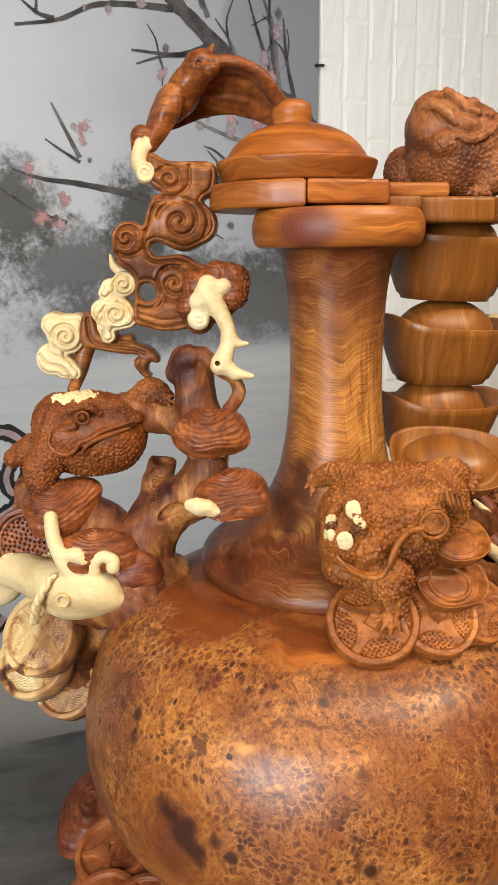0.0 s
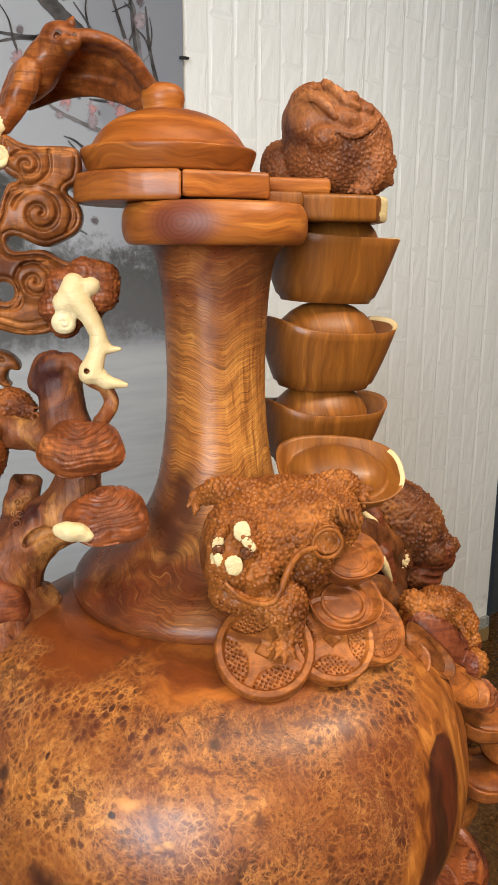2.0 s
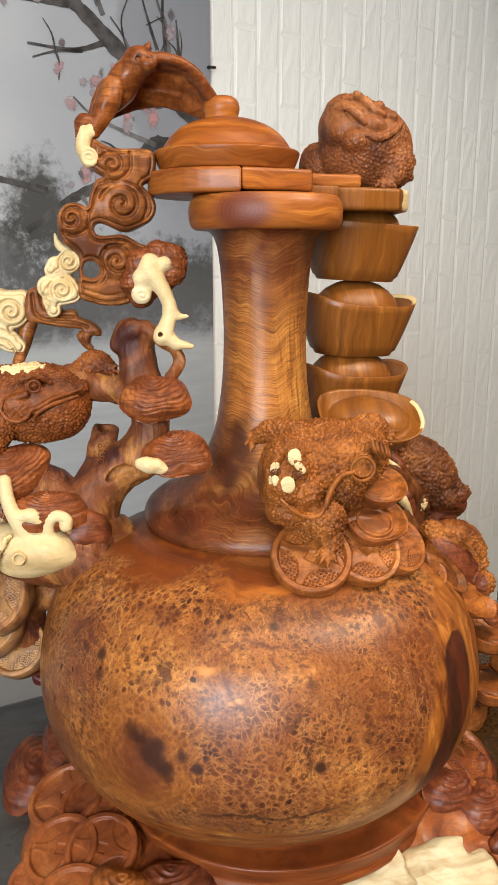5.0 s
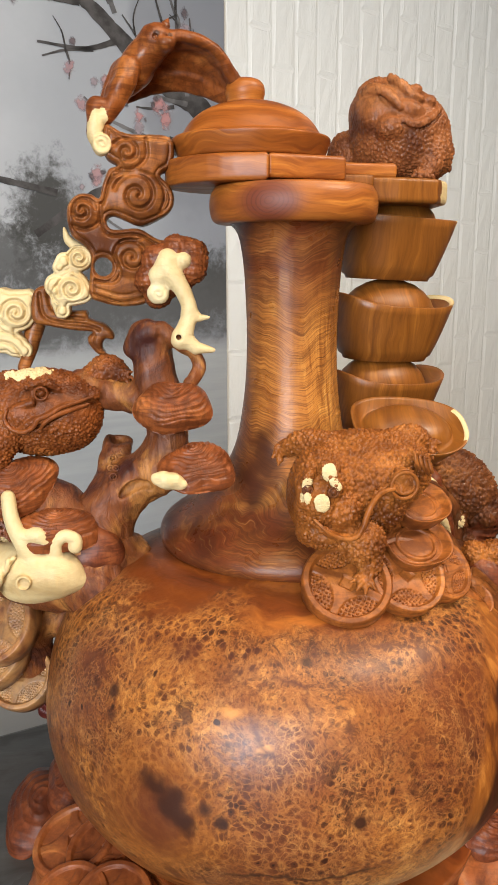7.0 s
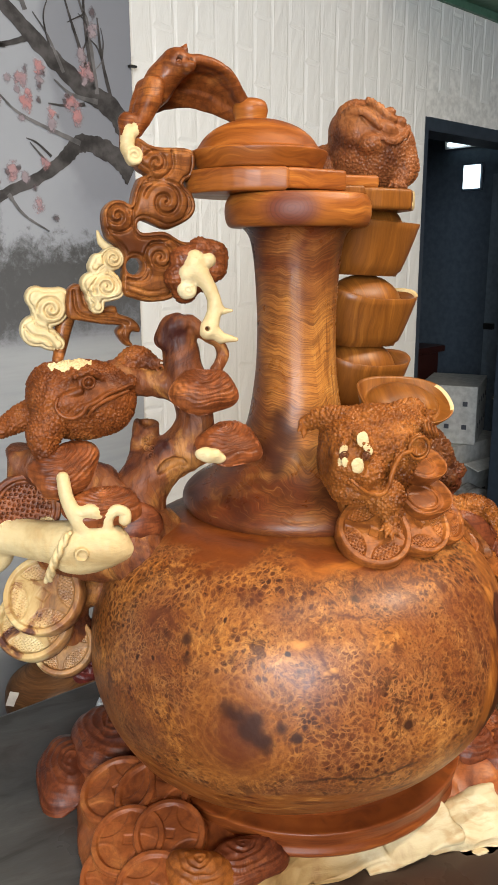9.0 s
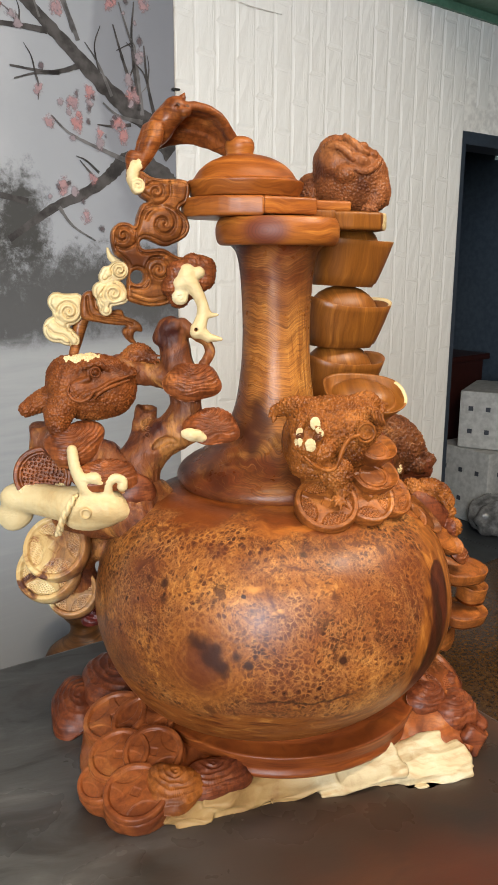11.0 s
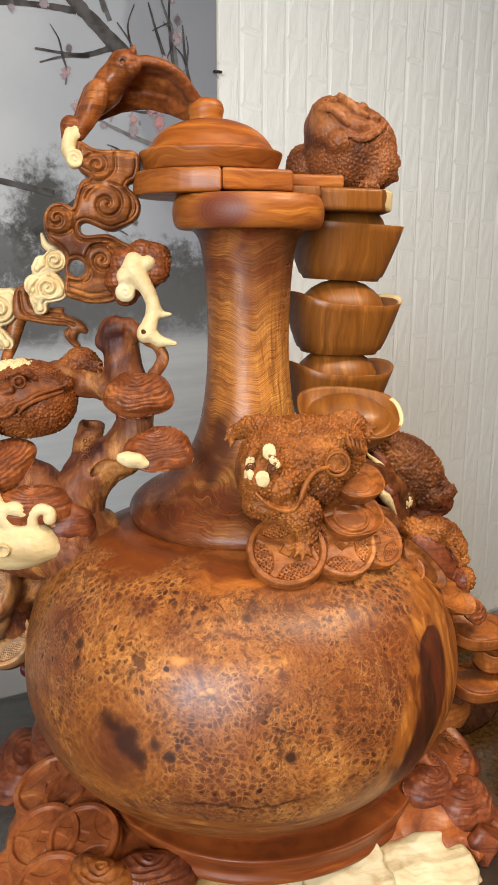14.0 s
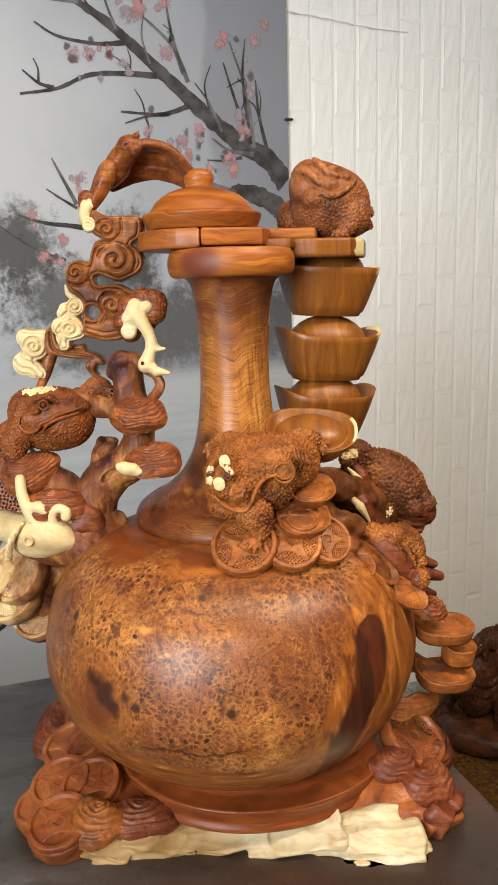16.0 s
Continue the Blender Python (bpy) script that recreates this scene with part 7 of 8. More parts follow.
def big_toad():
    """The large toad: head lowered over the coins, a pouched cheek, a rope from the mouth to a coin on its flank."""
    c = Clay((0.03, 0.55, 1.150), (0.225, 0.712, 1.315), 0.0009)
    c.ball((0.126, 0.650, 1.2500), (0.058, 0.050, 0.036), 0.008)
    c.ball((0.160, 0.652, 1.2520), (0.030, 0.040, 0.030), 0.008)
    c.ball((0.138, 0.627, 1.2480), (0.032, 0.028, 0.026), 0.010)
    c.ball((0.082, 0.622, 1.2380), (0.0275, 0.036, 0.040), 0.010)
    c.ball((0.074, 0.604, 1.2350), (0.0175, 0.020, 0.021), 0.008)
    c.ball((0.082, 0.604, 1.2100), (0.0230, 0.021, 0.012), 0.006)
    c.ball((0.0962, 0.5970, 1.2300), (0.0150, 0.0150, 0.0148), 0.0018)
    c.ball((0.136, 0.620, 1.2270), (0.022, 0.020, 0.024), 0.005)
    c.ball((0.113, 0.622, 1.232), (0.022, 0.024, 0.030), 0.008)
    # arms and legs
    c.ball((0.1130, 0.5950, 1.2035), (0.0205, 0.0185, 0.0195), 0.003)
    c.tube(curve_through([(0.118, 0.594, 1.193), (0.1195, 0.590, 1.184), (0.1150, 0.587, 1.177)], 5), (0.012, 0.010, 0.0075), 0.004)
    toes(c, (0.1150, 0.585, 1.176), [(-0.0155, -0.006, -0.002), (-0.0110, -0.010, -0.008), (-0.0040, -0.012, -0.0105), (0.0040, -0.012, -0.0065)], 0.0036, 0.0015)
    c.tube(curve_through([(0.097, 0.650, 1.270), (0.078, 0.665, 1.2735), (0.062, 0.677, 1.266)], 5), (0.016, 0.012, 0.008), 0.005)
    toes(c, (0.060, 0.677, 1.266), [(-0.008, -0.006, 0.002), (-0.010, -0.008, -0.006), (-0.005, -0.009, -0.013)], 0.0042, 0.0015)
    c.tube(curve_through([(0.150, 0.650, 1.268), (0.174, 0.655, 1.277), (0.190, 0.660, 1.270)], 5), (0.016, 0.0125, 0.008), 0.005)
    toes(c, (0.190, 0.658, 1.270), [(0.012, -0.006, 0.002), (0.010, -0.008, -0.006), (0.004, -0.009, -0.012)], 0.0040, 0.0015)
    # brows, eyes, nose
    for ex, ey, ez, nx in ((0.0844, 0.5850, 1.2510, -0.15), (0.0651, 0.5940, 1.2515, -0.55)):
        c.ball((ex + 0.001, ey + 0.0085, ez + 0.001), 0.0100, 0.004)
        c.disc((ex, ey - 0.001, ez), (nx, -0.95, 0.1), 0.0050, 0.0030, 0.001, 0.0008, cut=True)
        c.ball((ex, ey + 0.0016, ez), 0.0040, 0.0006)
    c.tube(curve_through([(0.0800, 0.5925, 1.2700), (0.0815, 0.5890, 1.2650), (0.0850, 0.5850, 1.2585), (0.0905, 0.5870, 1.2540)], 4), (0.0055, 0.0055, 0.0038, 0.0028), 0.002)
    c.tube(curve_through([(0.0690, 0.5960, 1.2640), (0.0645, 0.5950, 1.2600), (0.0600, 0.5990, 1.2530)], 4), (0.004, 0.0042, 0.003), 0.002)
    c.ball((0.0745, 0.5870, 1.2410), (0.0072, 0.0070, 0.0080), 0.003)
    c.ball((0.0630, 0.5960, 1.2440), (0.0055, 0.0060, 0.0075), 0.003)
    # mouth and the rope to the coin
    mouth = curve_through([(0.0600, 0.594, 1.2340), (0.0697, 0.5850, 1.2285), (0.0800, 0.5815, 1.2215), (0.0900, 0.5835, 1.2165), (0.1000, 0.5860, 1.2150), (0.1085, 0.5890, 1.2190)], 6)
    c.tube(mouth + np.array((0, 0.0005, -0.0040)), (0.0020, 0.0034, 0.0034, 0.0030), 0.0018)
    c.tube(mouth + np.array((0, -0.0010, 0.0004)), 0.0019, 0.0008, cut=True)
    c.tube(curve_through([(0.1000, 0.5820, 1.2105), (0.1090, 0.5840, 1.2160), (0.1150, 0.5870, 1.2280), (0.1210, 0.5910, 1.2420), (0.1290, 0.5945, 1.2485), (0.1400, 0.5955, 1.2520)], 6), (0.0022, 0.0026, 0.0026), 0.0010)
    jaw = curve_through([(0.0575, 0.600, 1.2230), (0.0650, 0.592, 1.2130), (0.0780, 0.5865, 1.2060), (0.0920, 0.5875, 1.2040)], 5)
    c.tube(jaw, 0.0016, 0.0010, cut=True)
    c.disc((0.1468, 0.600, 1.2528), (0.10, -0.97, 0.20), 0.0118, 0.006, 0.002, 0.0012)
    for k in range(4):
        c.tube(curve_through([(0.1560 + 0.0040 * k, 0.6080, 1.2790 - 0.002 * k), (0.1600 + 0.0036 * k, 0.6035, 1.2690 - 0.002 * k), (0.1650 + 0.0030 * k, 0.6060, 1.2600 - 0.001 * k)], 4), 0.0021, 0.0008)
    v, q = c.skin()

    def where(p):
        face = np.exp(-(((p[:, 0] - 0.074) / 0.014) ** 2 + ((p[:, 2] - 1.250) / 0.012) ** 2))
        lips = np.exp(-(((p[:, 0] - 0.086) / 0.022) ** 2 + ((p[:, 2] - 1.216) / 0.008) ** 2))
        arm = np.exp(-(((p[:, 2] - 1.166) / 0.012) ** 2))
        tips = np.exp(-(((p[:, 0] - 0.052) / 0.008) ** 2)) + np.exp(-(((p[:, 0] - 0.204) / 0.010) ** 2))
        return np.clip((1 - 0.9 * face) * (1 - 0.85 * lips) * (1 - 0.95 * arm) * (1 - 0.9 * tips), 0, 1)

    return warty(v, q, 0.0047, 0.0018, where)


v, q = big_toad()
part_toad = part("toad_figure", (v, q), None, vase, "warty orange-brown carved toad with pale brow patches", mats=[M_TOAD, M_SAP, M_OLDWOOD],
     index=spot_index(v, q, [((0.0625, 0.5915, 1.2450), 0.0040), ((0.0838, 0.5825, 1.2510), 0.0026, 2)]))


def on_hide(v, p, out=0.0):
    """The point moved onto a figure's near side at its x and z, and out of it."""
    d = np.hypot(v[:, 0] - p[0], v[:, 2] - p[1])
    near = v[d < 0.0032]
    return np.array((p[0], near[:, 1].min() - out, p[1]))


def small_clay(name, pts, build, mat, parent, label="", bead=0.0, h=0.0007):
    p = np.array(pts)
    c = Clay(p.min(0) - 0.014, p.max(0) + 0.014, h)
    build(c, p)
    vq = c.skin()
    return part(name, warty(*vq, bead, bead * 0.30) if bead else vq, mat, parent, label)


for x, z, r in ((-0.0950, 1.2440, 0.0034), (-0.0970, 1.2375, 0.0026), (-0.0920, 1.2380, 0.0028), (-0.0945, 1.2310, 0.0033)):
    small_clay("bark_eye", [on_hide(branch_skin, (x, z), 0.0002)], lambda c, p: c.tube(spiral(p[0], r, 1.0, n=18, shrink=1.0), 0.0010, 0.0006).ball(p[0], r * 0.45, 0.0004), M_TRUNK, branch)
for spots, r in ((((0.0811, 1.2690), (0.0815, 1.2660)), 0.0062), (((0.0838, 1.2605), (0.0880, 1.2555)), 0.0036), (((0.0650, 1.2580), (0.0640, 1.2560)), 0.0042), (((0.0640, 1.2470), (0.0650, 1.2440)), 0.0036), (((0.0742, 1.2445), (0.0752, 1.2415)), 0.0064)):
    small_clay("brow_patch", [on_hide(v, p, -0.0010) for p in spots], lambda c, p: c.tube(p, r, 0.001, flat=(1, 3.6)), M_SAP, part_toad, "pale stippled sapwood patch", 0.0017)
for ex, ez in ((0.0842, 1.2515), (0.0650, 1.2515)):
    at = on_hide(v, (ex, ez), 0.0002)
    small_clay("eye", [at], lambda c, p: c.tube(spiral(p[0], 0.0040, 1.0, n=20, shrink=1.0), 0.0011, 0.0006).ball(p[0], 0.0027, 0.0003), M_TOAD_DARK, part_toad, "dark ringed eye")
rope = [on_hide(v, p, 0.0008) for p in ((0.0690, 1.2290), (0.0775, 1.2205), (0.0879, 1.2140), (0.1011, 1.2123), (0.1085, 1.2190), (0.1130, 1.2300), (0.1190, 1.2410), (0.1270, 1.2470), (0.1374, 1.2495))]
small_clay("rope", rope, lambda c, p: c.tube(curve_through(p, 6), (0.0014, 0.0020, 0.0024, 0.0026, 0.0024), 0.001), M_TOAD, part_toad, "carved rope from the mouth to a coin")
mid = on_hide(v, (0.1467, 1.2520), 0.0015)
small_clay("coin_rim", [mid], lambda c, p: c.tube(spiral(p[0], 0.0112, 1.0, n=40, shrink=1.0), 0.0017, 0.0008), M_TOAD, part_toad)
for k in range(4):
    fold = [on_hide(v, p, 0.0002) for p in ((0.1585 + 0.0042 * k, 1.2760 - 0.002 * k), (0.1600 + 0.0042 * k, 1.2690 - 0.002 * k), (0.1640 + 0.0036 * k, 1.2620 - 0.001 * k))]
    small_clay("skin_fold", fold, lambda c, p: c.tube(curve_through(p, 5), (0.0012, 0.0019, 0.0012), 0.001), M_TOAD, part_toad)


def left_toad():
    """The toad among the clouds: a broad profile with a wavy lip."""
    b, r = (-0.160, 0.768, 1.290), (0.053, 0.042, 0.0430)
    c = Clay((-0.275, 0.700, 1.205), (-0.065, 0.84, 1.355), 0.0010)
    c.ball(b, r, 0.008)
    c.ball((-0.132, 0.766, 1.289), (0.028, 0.036, 0.034), 0.012)
    c.ball((-0.192, 0.770, 1.300), (0.024, 0.034, 0.030), 0.010)
    f = lambda pts, out=0.0: curve_through([on_front(b, r, x, z, out) for x, z in pts], 6)
    c.ball(on_front(b, r, -0.1760, 1.2930, -0.002), (0.014, 0.006, 0.010), 0.004)
    lip = f([(-0.1660, 1.3060), (-0.1840, 1.2990), (-0.1900, 1.2880), (-0.1800, 1.2800), (-0.1660, 1.2885), (-0.1560, 1.2905), (-0.1400, 1.2990), (-0.1250, 1.3040), (-0.1100, 1.3060)])
    c.tube(lip + np.array((0, -0.0012, 0)), 0.0040, 0.0012)
    c.tube(lip[18:] + np.array((0.001, -0.0010, -0.0042)), 0.0020, 0.0008, cut=True)
    c.tube(lip[24:] + np.array((0.001, 0.001, -0.0085)), 0.0026, 0.0015)
    for k in range(4):
        c.tube(f([(-0.150 + 0.004 * k, 1.279 - 0.006 * k), (-0.136, 1.286 - 0.006 * k), (-0.118, 1.291 - 0.0065 * k), (-0.112, 1.295 - 0.007 * k)]), 0.0024, 0.0015)
    ex, ey, ez = on_front(b, r, -0.1600, 1.3145)
    c.ball((ex, ey + 0.002, ez), 0.0085, 0.004)
    c.tube(curve_through([(ex - 0.010, ey - 0.002, ez + 0.006), (ex, ey - 0.003, ez + 0.010), (ex + 0.011, ey, ez + 0.007), (ex + 0.018, ey + 0.002, ez + 0.002)], 4), (0.003, 0.0042, 0.0028), 0.003)
    c.disc((ex, ey - 0.007, ez), (0, -1, 0.1), 0.0055, 0.003, 0.001, 0.001, cut=True)
    c.ball((ex, ey - 0.0045, ez), 0.0036, 0.001)
    c.ball((-0.112, 0.745, 1.310), (0.008, 0.010, 0.007), 0.004)
    # near foreleg over the cloud, far hind leg trailing
    c.tube(curve_through([(-0.193, 0.744, 1.277), (-0.203, 0.740, 1.262), (-0.205, 0.735, 1.246), (-0.202, 0.731, 1.236)], 5), (0.020, 0.018, 0.012, 0.008), 0.004)
    toes(c, (-0.202, 0.731, 1.236), [(-0.012, -0.006, -0.012), (-0.003, -0.009, -0.014), (0.008, -0.008, -0.012), (0.014, -0.004, -0.008)], 0.0044)
    c.tube(curve_through([(-0.205, 0.780, 1.277), (-0.222, 0.782, 1.272), (-0.242, 0.780, 1.262)], 4), (0.016, 0.015, 0.010), 0.006)
    c.tube(curve_through([(-0.115, 0.778, 1.315), (-0.098, 0.778, 1.328), (-0.085, 0.770, 1.326)], 4), (0.015, 0.016, 0.010), 0.005)
    toes(c, (-0.088, 0.766, 1.326), [(0.014, -0.010, 0.003), (0.015, -0.010, -0.004), (0.013, -0.008, -0.010)], 0.0036)
    v, q = c.skin()

    def where(p):
        return 1 - 0.90 * np.exp(-(((p[:, 0] + 0.152) / 0.044) ** 2 + ((p[:, 2] - 1.302) / 0.019) ** 2) ** 2)

    return warty(v, q, 0.0040, 0.0014, where)


v, q = left_toad()
part_toad = part("toad_figure", (v, q), None, vase, "warty red-brown carved toad with a pale crown", mats=[M_TOAD_RED, M_SAP], index=spot_index(v, q, [((-0.170, 0.757, 1.343), 0.022), ((-0.186, 0.757, 1.339), 0.014), ((-0.155, 0.757, 1.343), 0.014)]))


for lip in (((-0.1114, 1.3090), (-0.1269, 1.3045), (-0.1404, 1.3010), (-0.1495, 1.2955), (-0.1607, 1.2915), (-0.1650, 1.2848), (-0.1744, 1.2797), (-0.1850, 1.2823), (-0.1909, 1.2907), (-0.1886, 1.2998)), ((-0.1150, 1.3020), (-0.1300, 1.2985), (-0.1440, 1.2945), (-0.1540, 1.2885), (-0.1590, 1.2820))):
    small_clay("lip", [on_hide(v, p, 0.0002) for p in lip], lambda c, p: c.tube(curve_through(p, 6), (0.0016, 0.0026, 0.0024, 0.0014), 0.001), M_TOAD_RED, part_toad, "carved wavy lip")
at = on_hide(v, (-0.1568, 1.3148), 0.0006)
small_clay("eye", [at], lambda c, p: c.tube(spiral(p[0], 0.0058, 1.0, n=24, shrink=1.0), 0.0013, 0.0006).ball(p[0], 0.0032, 0.0004), M_TOAD_RED, part_toad, "ringed eye")


def top_toad():
    """The toad on the shelf: a ball of a body with heavy folded lids."""
    b, r = (0.212, 0.812, 1.556), (0.054, 0.054, 0.046)
    c = Clay((0.125, 0.735, 1.495), (0.295, 0.885, 1.635), 0.0010)
    c.ball(b, r, 0.008)
    c.ball((0.194, 0.808, 1.580), (0.038, 0.044, 0.027), 0.010)
    c.ball((0.236, 0.795, 1.538), (0.028, 0.034, 0.024), 0.008)
    c.ball((0.160, 0.838, 1.540), (0.020, 0.024, 0.026), 0.004)
    c.ball((0.174, 0.786, 1.572), (0.014, 0.017, 0.016), 0.007)
    c.ball((0.188, 0.768, 1.560), (0.016, 0.014, 0.012), 0.004)
    # brows, the broad lip lobe and the mouth under it
    c.tube(curve_through([(0.163, 0.792, 1.592), (0.169, 0.781, 1.595), (0.178, 0.771, 1.592), (0.187, 0.763, 1.585), (0.194, 0.760, 1.577)], 6), (0.004, 0.006, 0.006, 0.0045, 0.003), 0.0025)
    c.tube(curve_through([(0.190, 0.781, 1.606), (0.199, 0.769, 1.597), (0.208, 0.765, 1.588), (0.219, 0.767, 1.586)], 6), (0.004, 0.005, 0.004, 0.003), 0.0025)
    c.ball((0.207, 0.767, 1.5755), (0.016, 0.010, 0.0095), 0.002, m=pose(0, 0, 0, 0, 16, 0))
    c.tube(curve_through([(0.176, 0.770, 1.588), (0.186, 0.762, 1.576), (0.196, 0.758, 1.567)], 6), 0.0024, 0.001, cut=True)
    mouth = curve_through([(0.195, 0.759, 1.5665), (0.203, 0.757, 1.5625), (0.212, 0.757, 1.5615), (0.222, 0.760, 1.565), (0.232, 0.766, 1.571), (0.242, 0.776, 1.580)], 6)
    c.tube(mouth, (0.003, 0.004, 0.004, 0.003), 0.002)
    c.tube(mouth + np.array((0, -0.001, -0.0050)), 0.0022, 0.001, cut=True)
    c.ball((0.213, 0.770, 1.594), (0.007, 0.006, 0.0055), 0.002)
    c.ball((0.228, 0.774, 1.585), (0.009, 0.007, 0.006), 0.002)
    for x, y, z, rr in ((0.172, 0.805, 1.597, 0.0085), (0.182, 0.803, 1.601, 0.0095), (0.194, 0.804, 1.601, 0.0090), (0.206, 0.806, 1.596, 0.0080), (0.220, 0.808, 1.588, 0.0075), (0.234, 0.809, 1.579, 0.0070)):
        c.ball((x, y, z), rr, 0.007)
    for x, y, z in ((0.246, 0.802, 1.575), (0.257, 0.802, 1.561), (0.263, 0.802, 1.546), (0.262, 0.806, 1.531)):
        c.tube([(x - 0.014, y + 0.006, z - 0.004), (x - 0.002, y, z), (x + 0.004, y - 0.001, z - 0.003)], (0.0095, 0.0085, 0.0040), 0.0015)
    c.tube(curve_through([(0.238, 0.776, 1.540), (0.232, 0.768, 1.526), (0.222, 0.765, 1.518)], 5), (0.014, 0.011, 0.007), 0.003)
    toes(c, (0.222, 0.765, 1.519), [(-0.012, -0.004, -0.003), (-0.006, -0.009, -0.004), (0.002, -0.010, -0.004), (0.010, -0.008, -0.004)], 0.0046, 0.001)
    v, q = c.skin()

    def where(p):
        face = np.exp(-(((p[:, 0] - 0.205) / 0.036) ** 2 + ((p[:, 2] - 1.580) / 0.022) ** 2))
        throat = np.exp(-(((p[:, 0] - 0.166) / 0.016) ** 2 + ((p[:, 2] - 1.582) / 0.018) ** 2))
        return np.clip(1 - 0.9 * face - 0.8 * throat, 0, 1)

    v, q = warty(v, q, 0.0042, 0.0012, where)
    # set back on the shelf
    v = (v - np.array((0.212, 0.812, 1.5125))) * np.array((0.99, 1.0, 1.07)) + np.array((0.2185, 0.850, 1.5140))
    v[:, 2] = np.maximum(v[:, 2], 1.5140)
    return v, q


v, q = top_toad()
part("toad_figure", (v, q), None, vase, "warty brown carved toad seated on the top shelf", mats=[M_TOAD_TOP])


def climbing_toad():
    c = Clay((0.215, 0.76, 1.08), (0.395, 0.92, 1.265), 0.0016)
    c.ball((0.302, 0.842, 1.172), (0.060, 0.046, 0.044), 0.010, m=pose(0, 0, 0, 0, 35, 0))
    c.ball((0.335, 0.838, 1.137), (0.032, 0.034, 0.030), 0.008)
    c.ball((0.352, 0.838, 1.127), (0.018, 0.022, 0.017), 0.006)
    c.ball((0.325, 0.822, 1.112), (0.026, 0.022, 0.015), 0.005)
    c.ball((0.333, 0.806, 1.142), 0.012, 0.004)
    c.ball((0.355, 0.818, 1.148), 0.011, 0.004)
    c.tube(curve_through([(0.303, 0.806, 1.125), (0.325, 0.802, 1.118), (0.350, 0.812, 1.112), (0.368, 0.830, 1.118)], 5), 0.0028, 0.0015, cut=True)
    c.ball((0.295, 0.806, 1.140), 0.012, 0.004)
    c.tube(curve_through([(0.285, 0.82, 1.15), (0.275, 0.805, 1.125), (0.285, 0.795, 1.105)], 4), (0.020, 0.017, 0.010), 0.005)
    c.tube(curve_through([(0.265, 0.83, 1.205), (0.250, 0.815, 1.225), (0.240, 0.80, 1.215)], 4), (0.024, 0.018, 0.012), 0.006)
    c.ball((0.321, 0.812, 1.139), (0.012, 0.009, 0.011), 0.002)
    c.tube(curve_through([(0.306, 0.810, 1.136), (0.312, 0.806, 1.130), (0.322, 0.803, 1.126), (0.332, 0.804, 1.131), (0.344, 0.810, 1.130), (0.358, 0.822, 1.126)], 5), 0.0026, 0.001, cut=True)
    for k in range(7):
        c.ball((0.262 + 0.016 * k, 0.850, 1.222 - 0.008 * k - 0.0012 * k * k), 0.009, 0.004)
    v, q = c.skin()
    return warty(v, q, 0.0056, 0.0028, lambda p: 1 - 0.85 * np.exp(-(((p[:, 0] - 0.340) / 0.032) ** 2 + ((p[:, 2] - 1.122) / 0.024) ** 2) ** 2))


v, q = climbing_toad()
part("toad_figure", (v + np.array((-0.002, 0.008, -0.001)), q), None, vase, "dark warty carved toad climbing down", mats=[M_TOAD_DARK, M_SAP, M_STAND_PLUM], index=spot_index(v, q, [((0.345, 0.825, 1.118), 0.034, 2), ((0.293, 0.796, 1.143), 0.0085), ((0.247, 0.796, 1.226), 0.007), ((0.236, 0.794, 1.224), 0.006)]))


def small_toad():
    c = Clay((0.225, 0.62, 1.05), (0.355, 0.76, 1.18), 0.0011)
    c.ball((0.292, 0.705, 1.118), (0.034, 0.030, 0.036), 0.006)
    c.ball((0.278, 0.682, 1.112), (0.042, 0.022, 0.026), 0.002, m=pose(0, 0, 0, 0, 50, 0))
    for x, y, z, r in ((0.258, 0.688, 1.149, 0.0125), (0.274, 0.684, 1.150, 0.010), (0.288, 0.682, 1.147, 0.0125), (0.301, 0.686, 1.139, 0.0135), (0.309, 0.685, 1.127, 0.012), (0.314, 0.686, 1.112, 0.0105), (0.314, 0.678, 1.091, 0.0125), (0.312, 0.668, 1.0945, 0.0130)):
        c.ball((x, y, z), r, 0.003)
    c.tube(curve_through([(0.294, 0.674, 1.138), (0.302, 0.670, 1.126), (0.306, 0.671, 1.112)], 5), (0.003, 0.004, 0.003), 0.002)
    for x, y, z in ((0.288, 0.6705, 1.147), (0.306, 0.6725, 1.129)):
        c.disc((x, y - 0.002, z), (0.1, -1, 0.2), 0.0046, 0.003, 0.001, 0.0008, cut=True)
        c.ball((x, y + 0.0005, z), 0.0036, 0.0006)
    toes(c, (0.312, 0.670, 1.082), [(-0.004, -0.006, -0.010), (0.003, -0.006, -0.010), (0.008, -0.003, -0.008)], 0.0036, 0.001)
    v, q = c.skin()

    def where(p):
        along = (p[:, 0] - 0.277) * 0.743 - (p[:, 2] - 1.116) * 0.669
        across = (p[:, 0] - 0.277) * 0.669 + (p[:, 2] - 1.116) * 0.743
        return 1 - np.exp(-((along / 0.042) ** 2 + (across / 0.025) ** 2) ** 3)

    return warty(v, q, 0.0042, 0.0020, where)


v, q = small_toad()
part("toad_figure", (v, q), None, vase, "orange-brown carved toad with a smooth plum belly", mats=[M_TOAD, M_STAND_PLUM], index=spot_index(v, q, [((0.262, 0.666, 1.129), 0.020), ((0.270, 0.662, 1.122), 0.0235), ((0.277, 0.661, 1.114), 0.0250), ((0.285, 0.662, 1.105), 0.0240), ((0.293, 0.664, 1.095), 0.021)], 0.10))

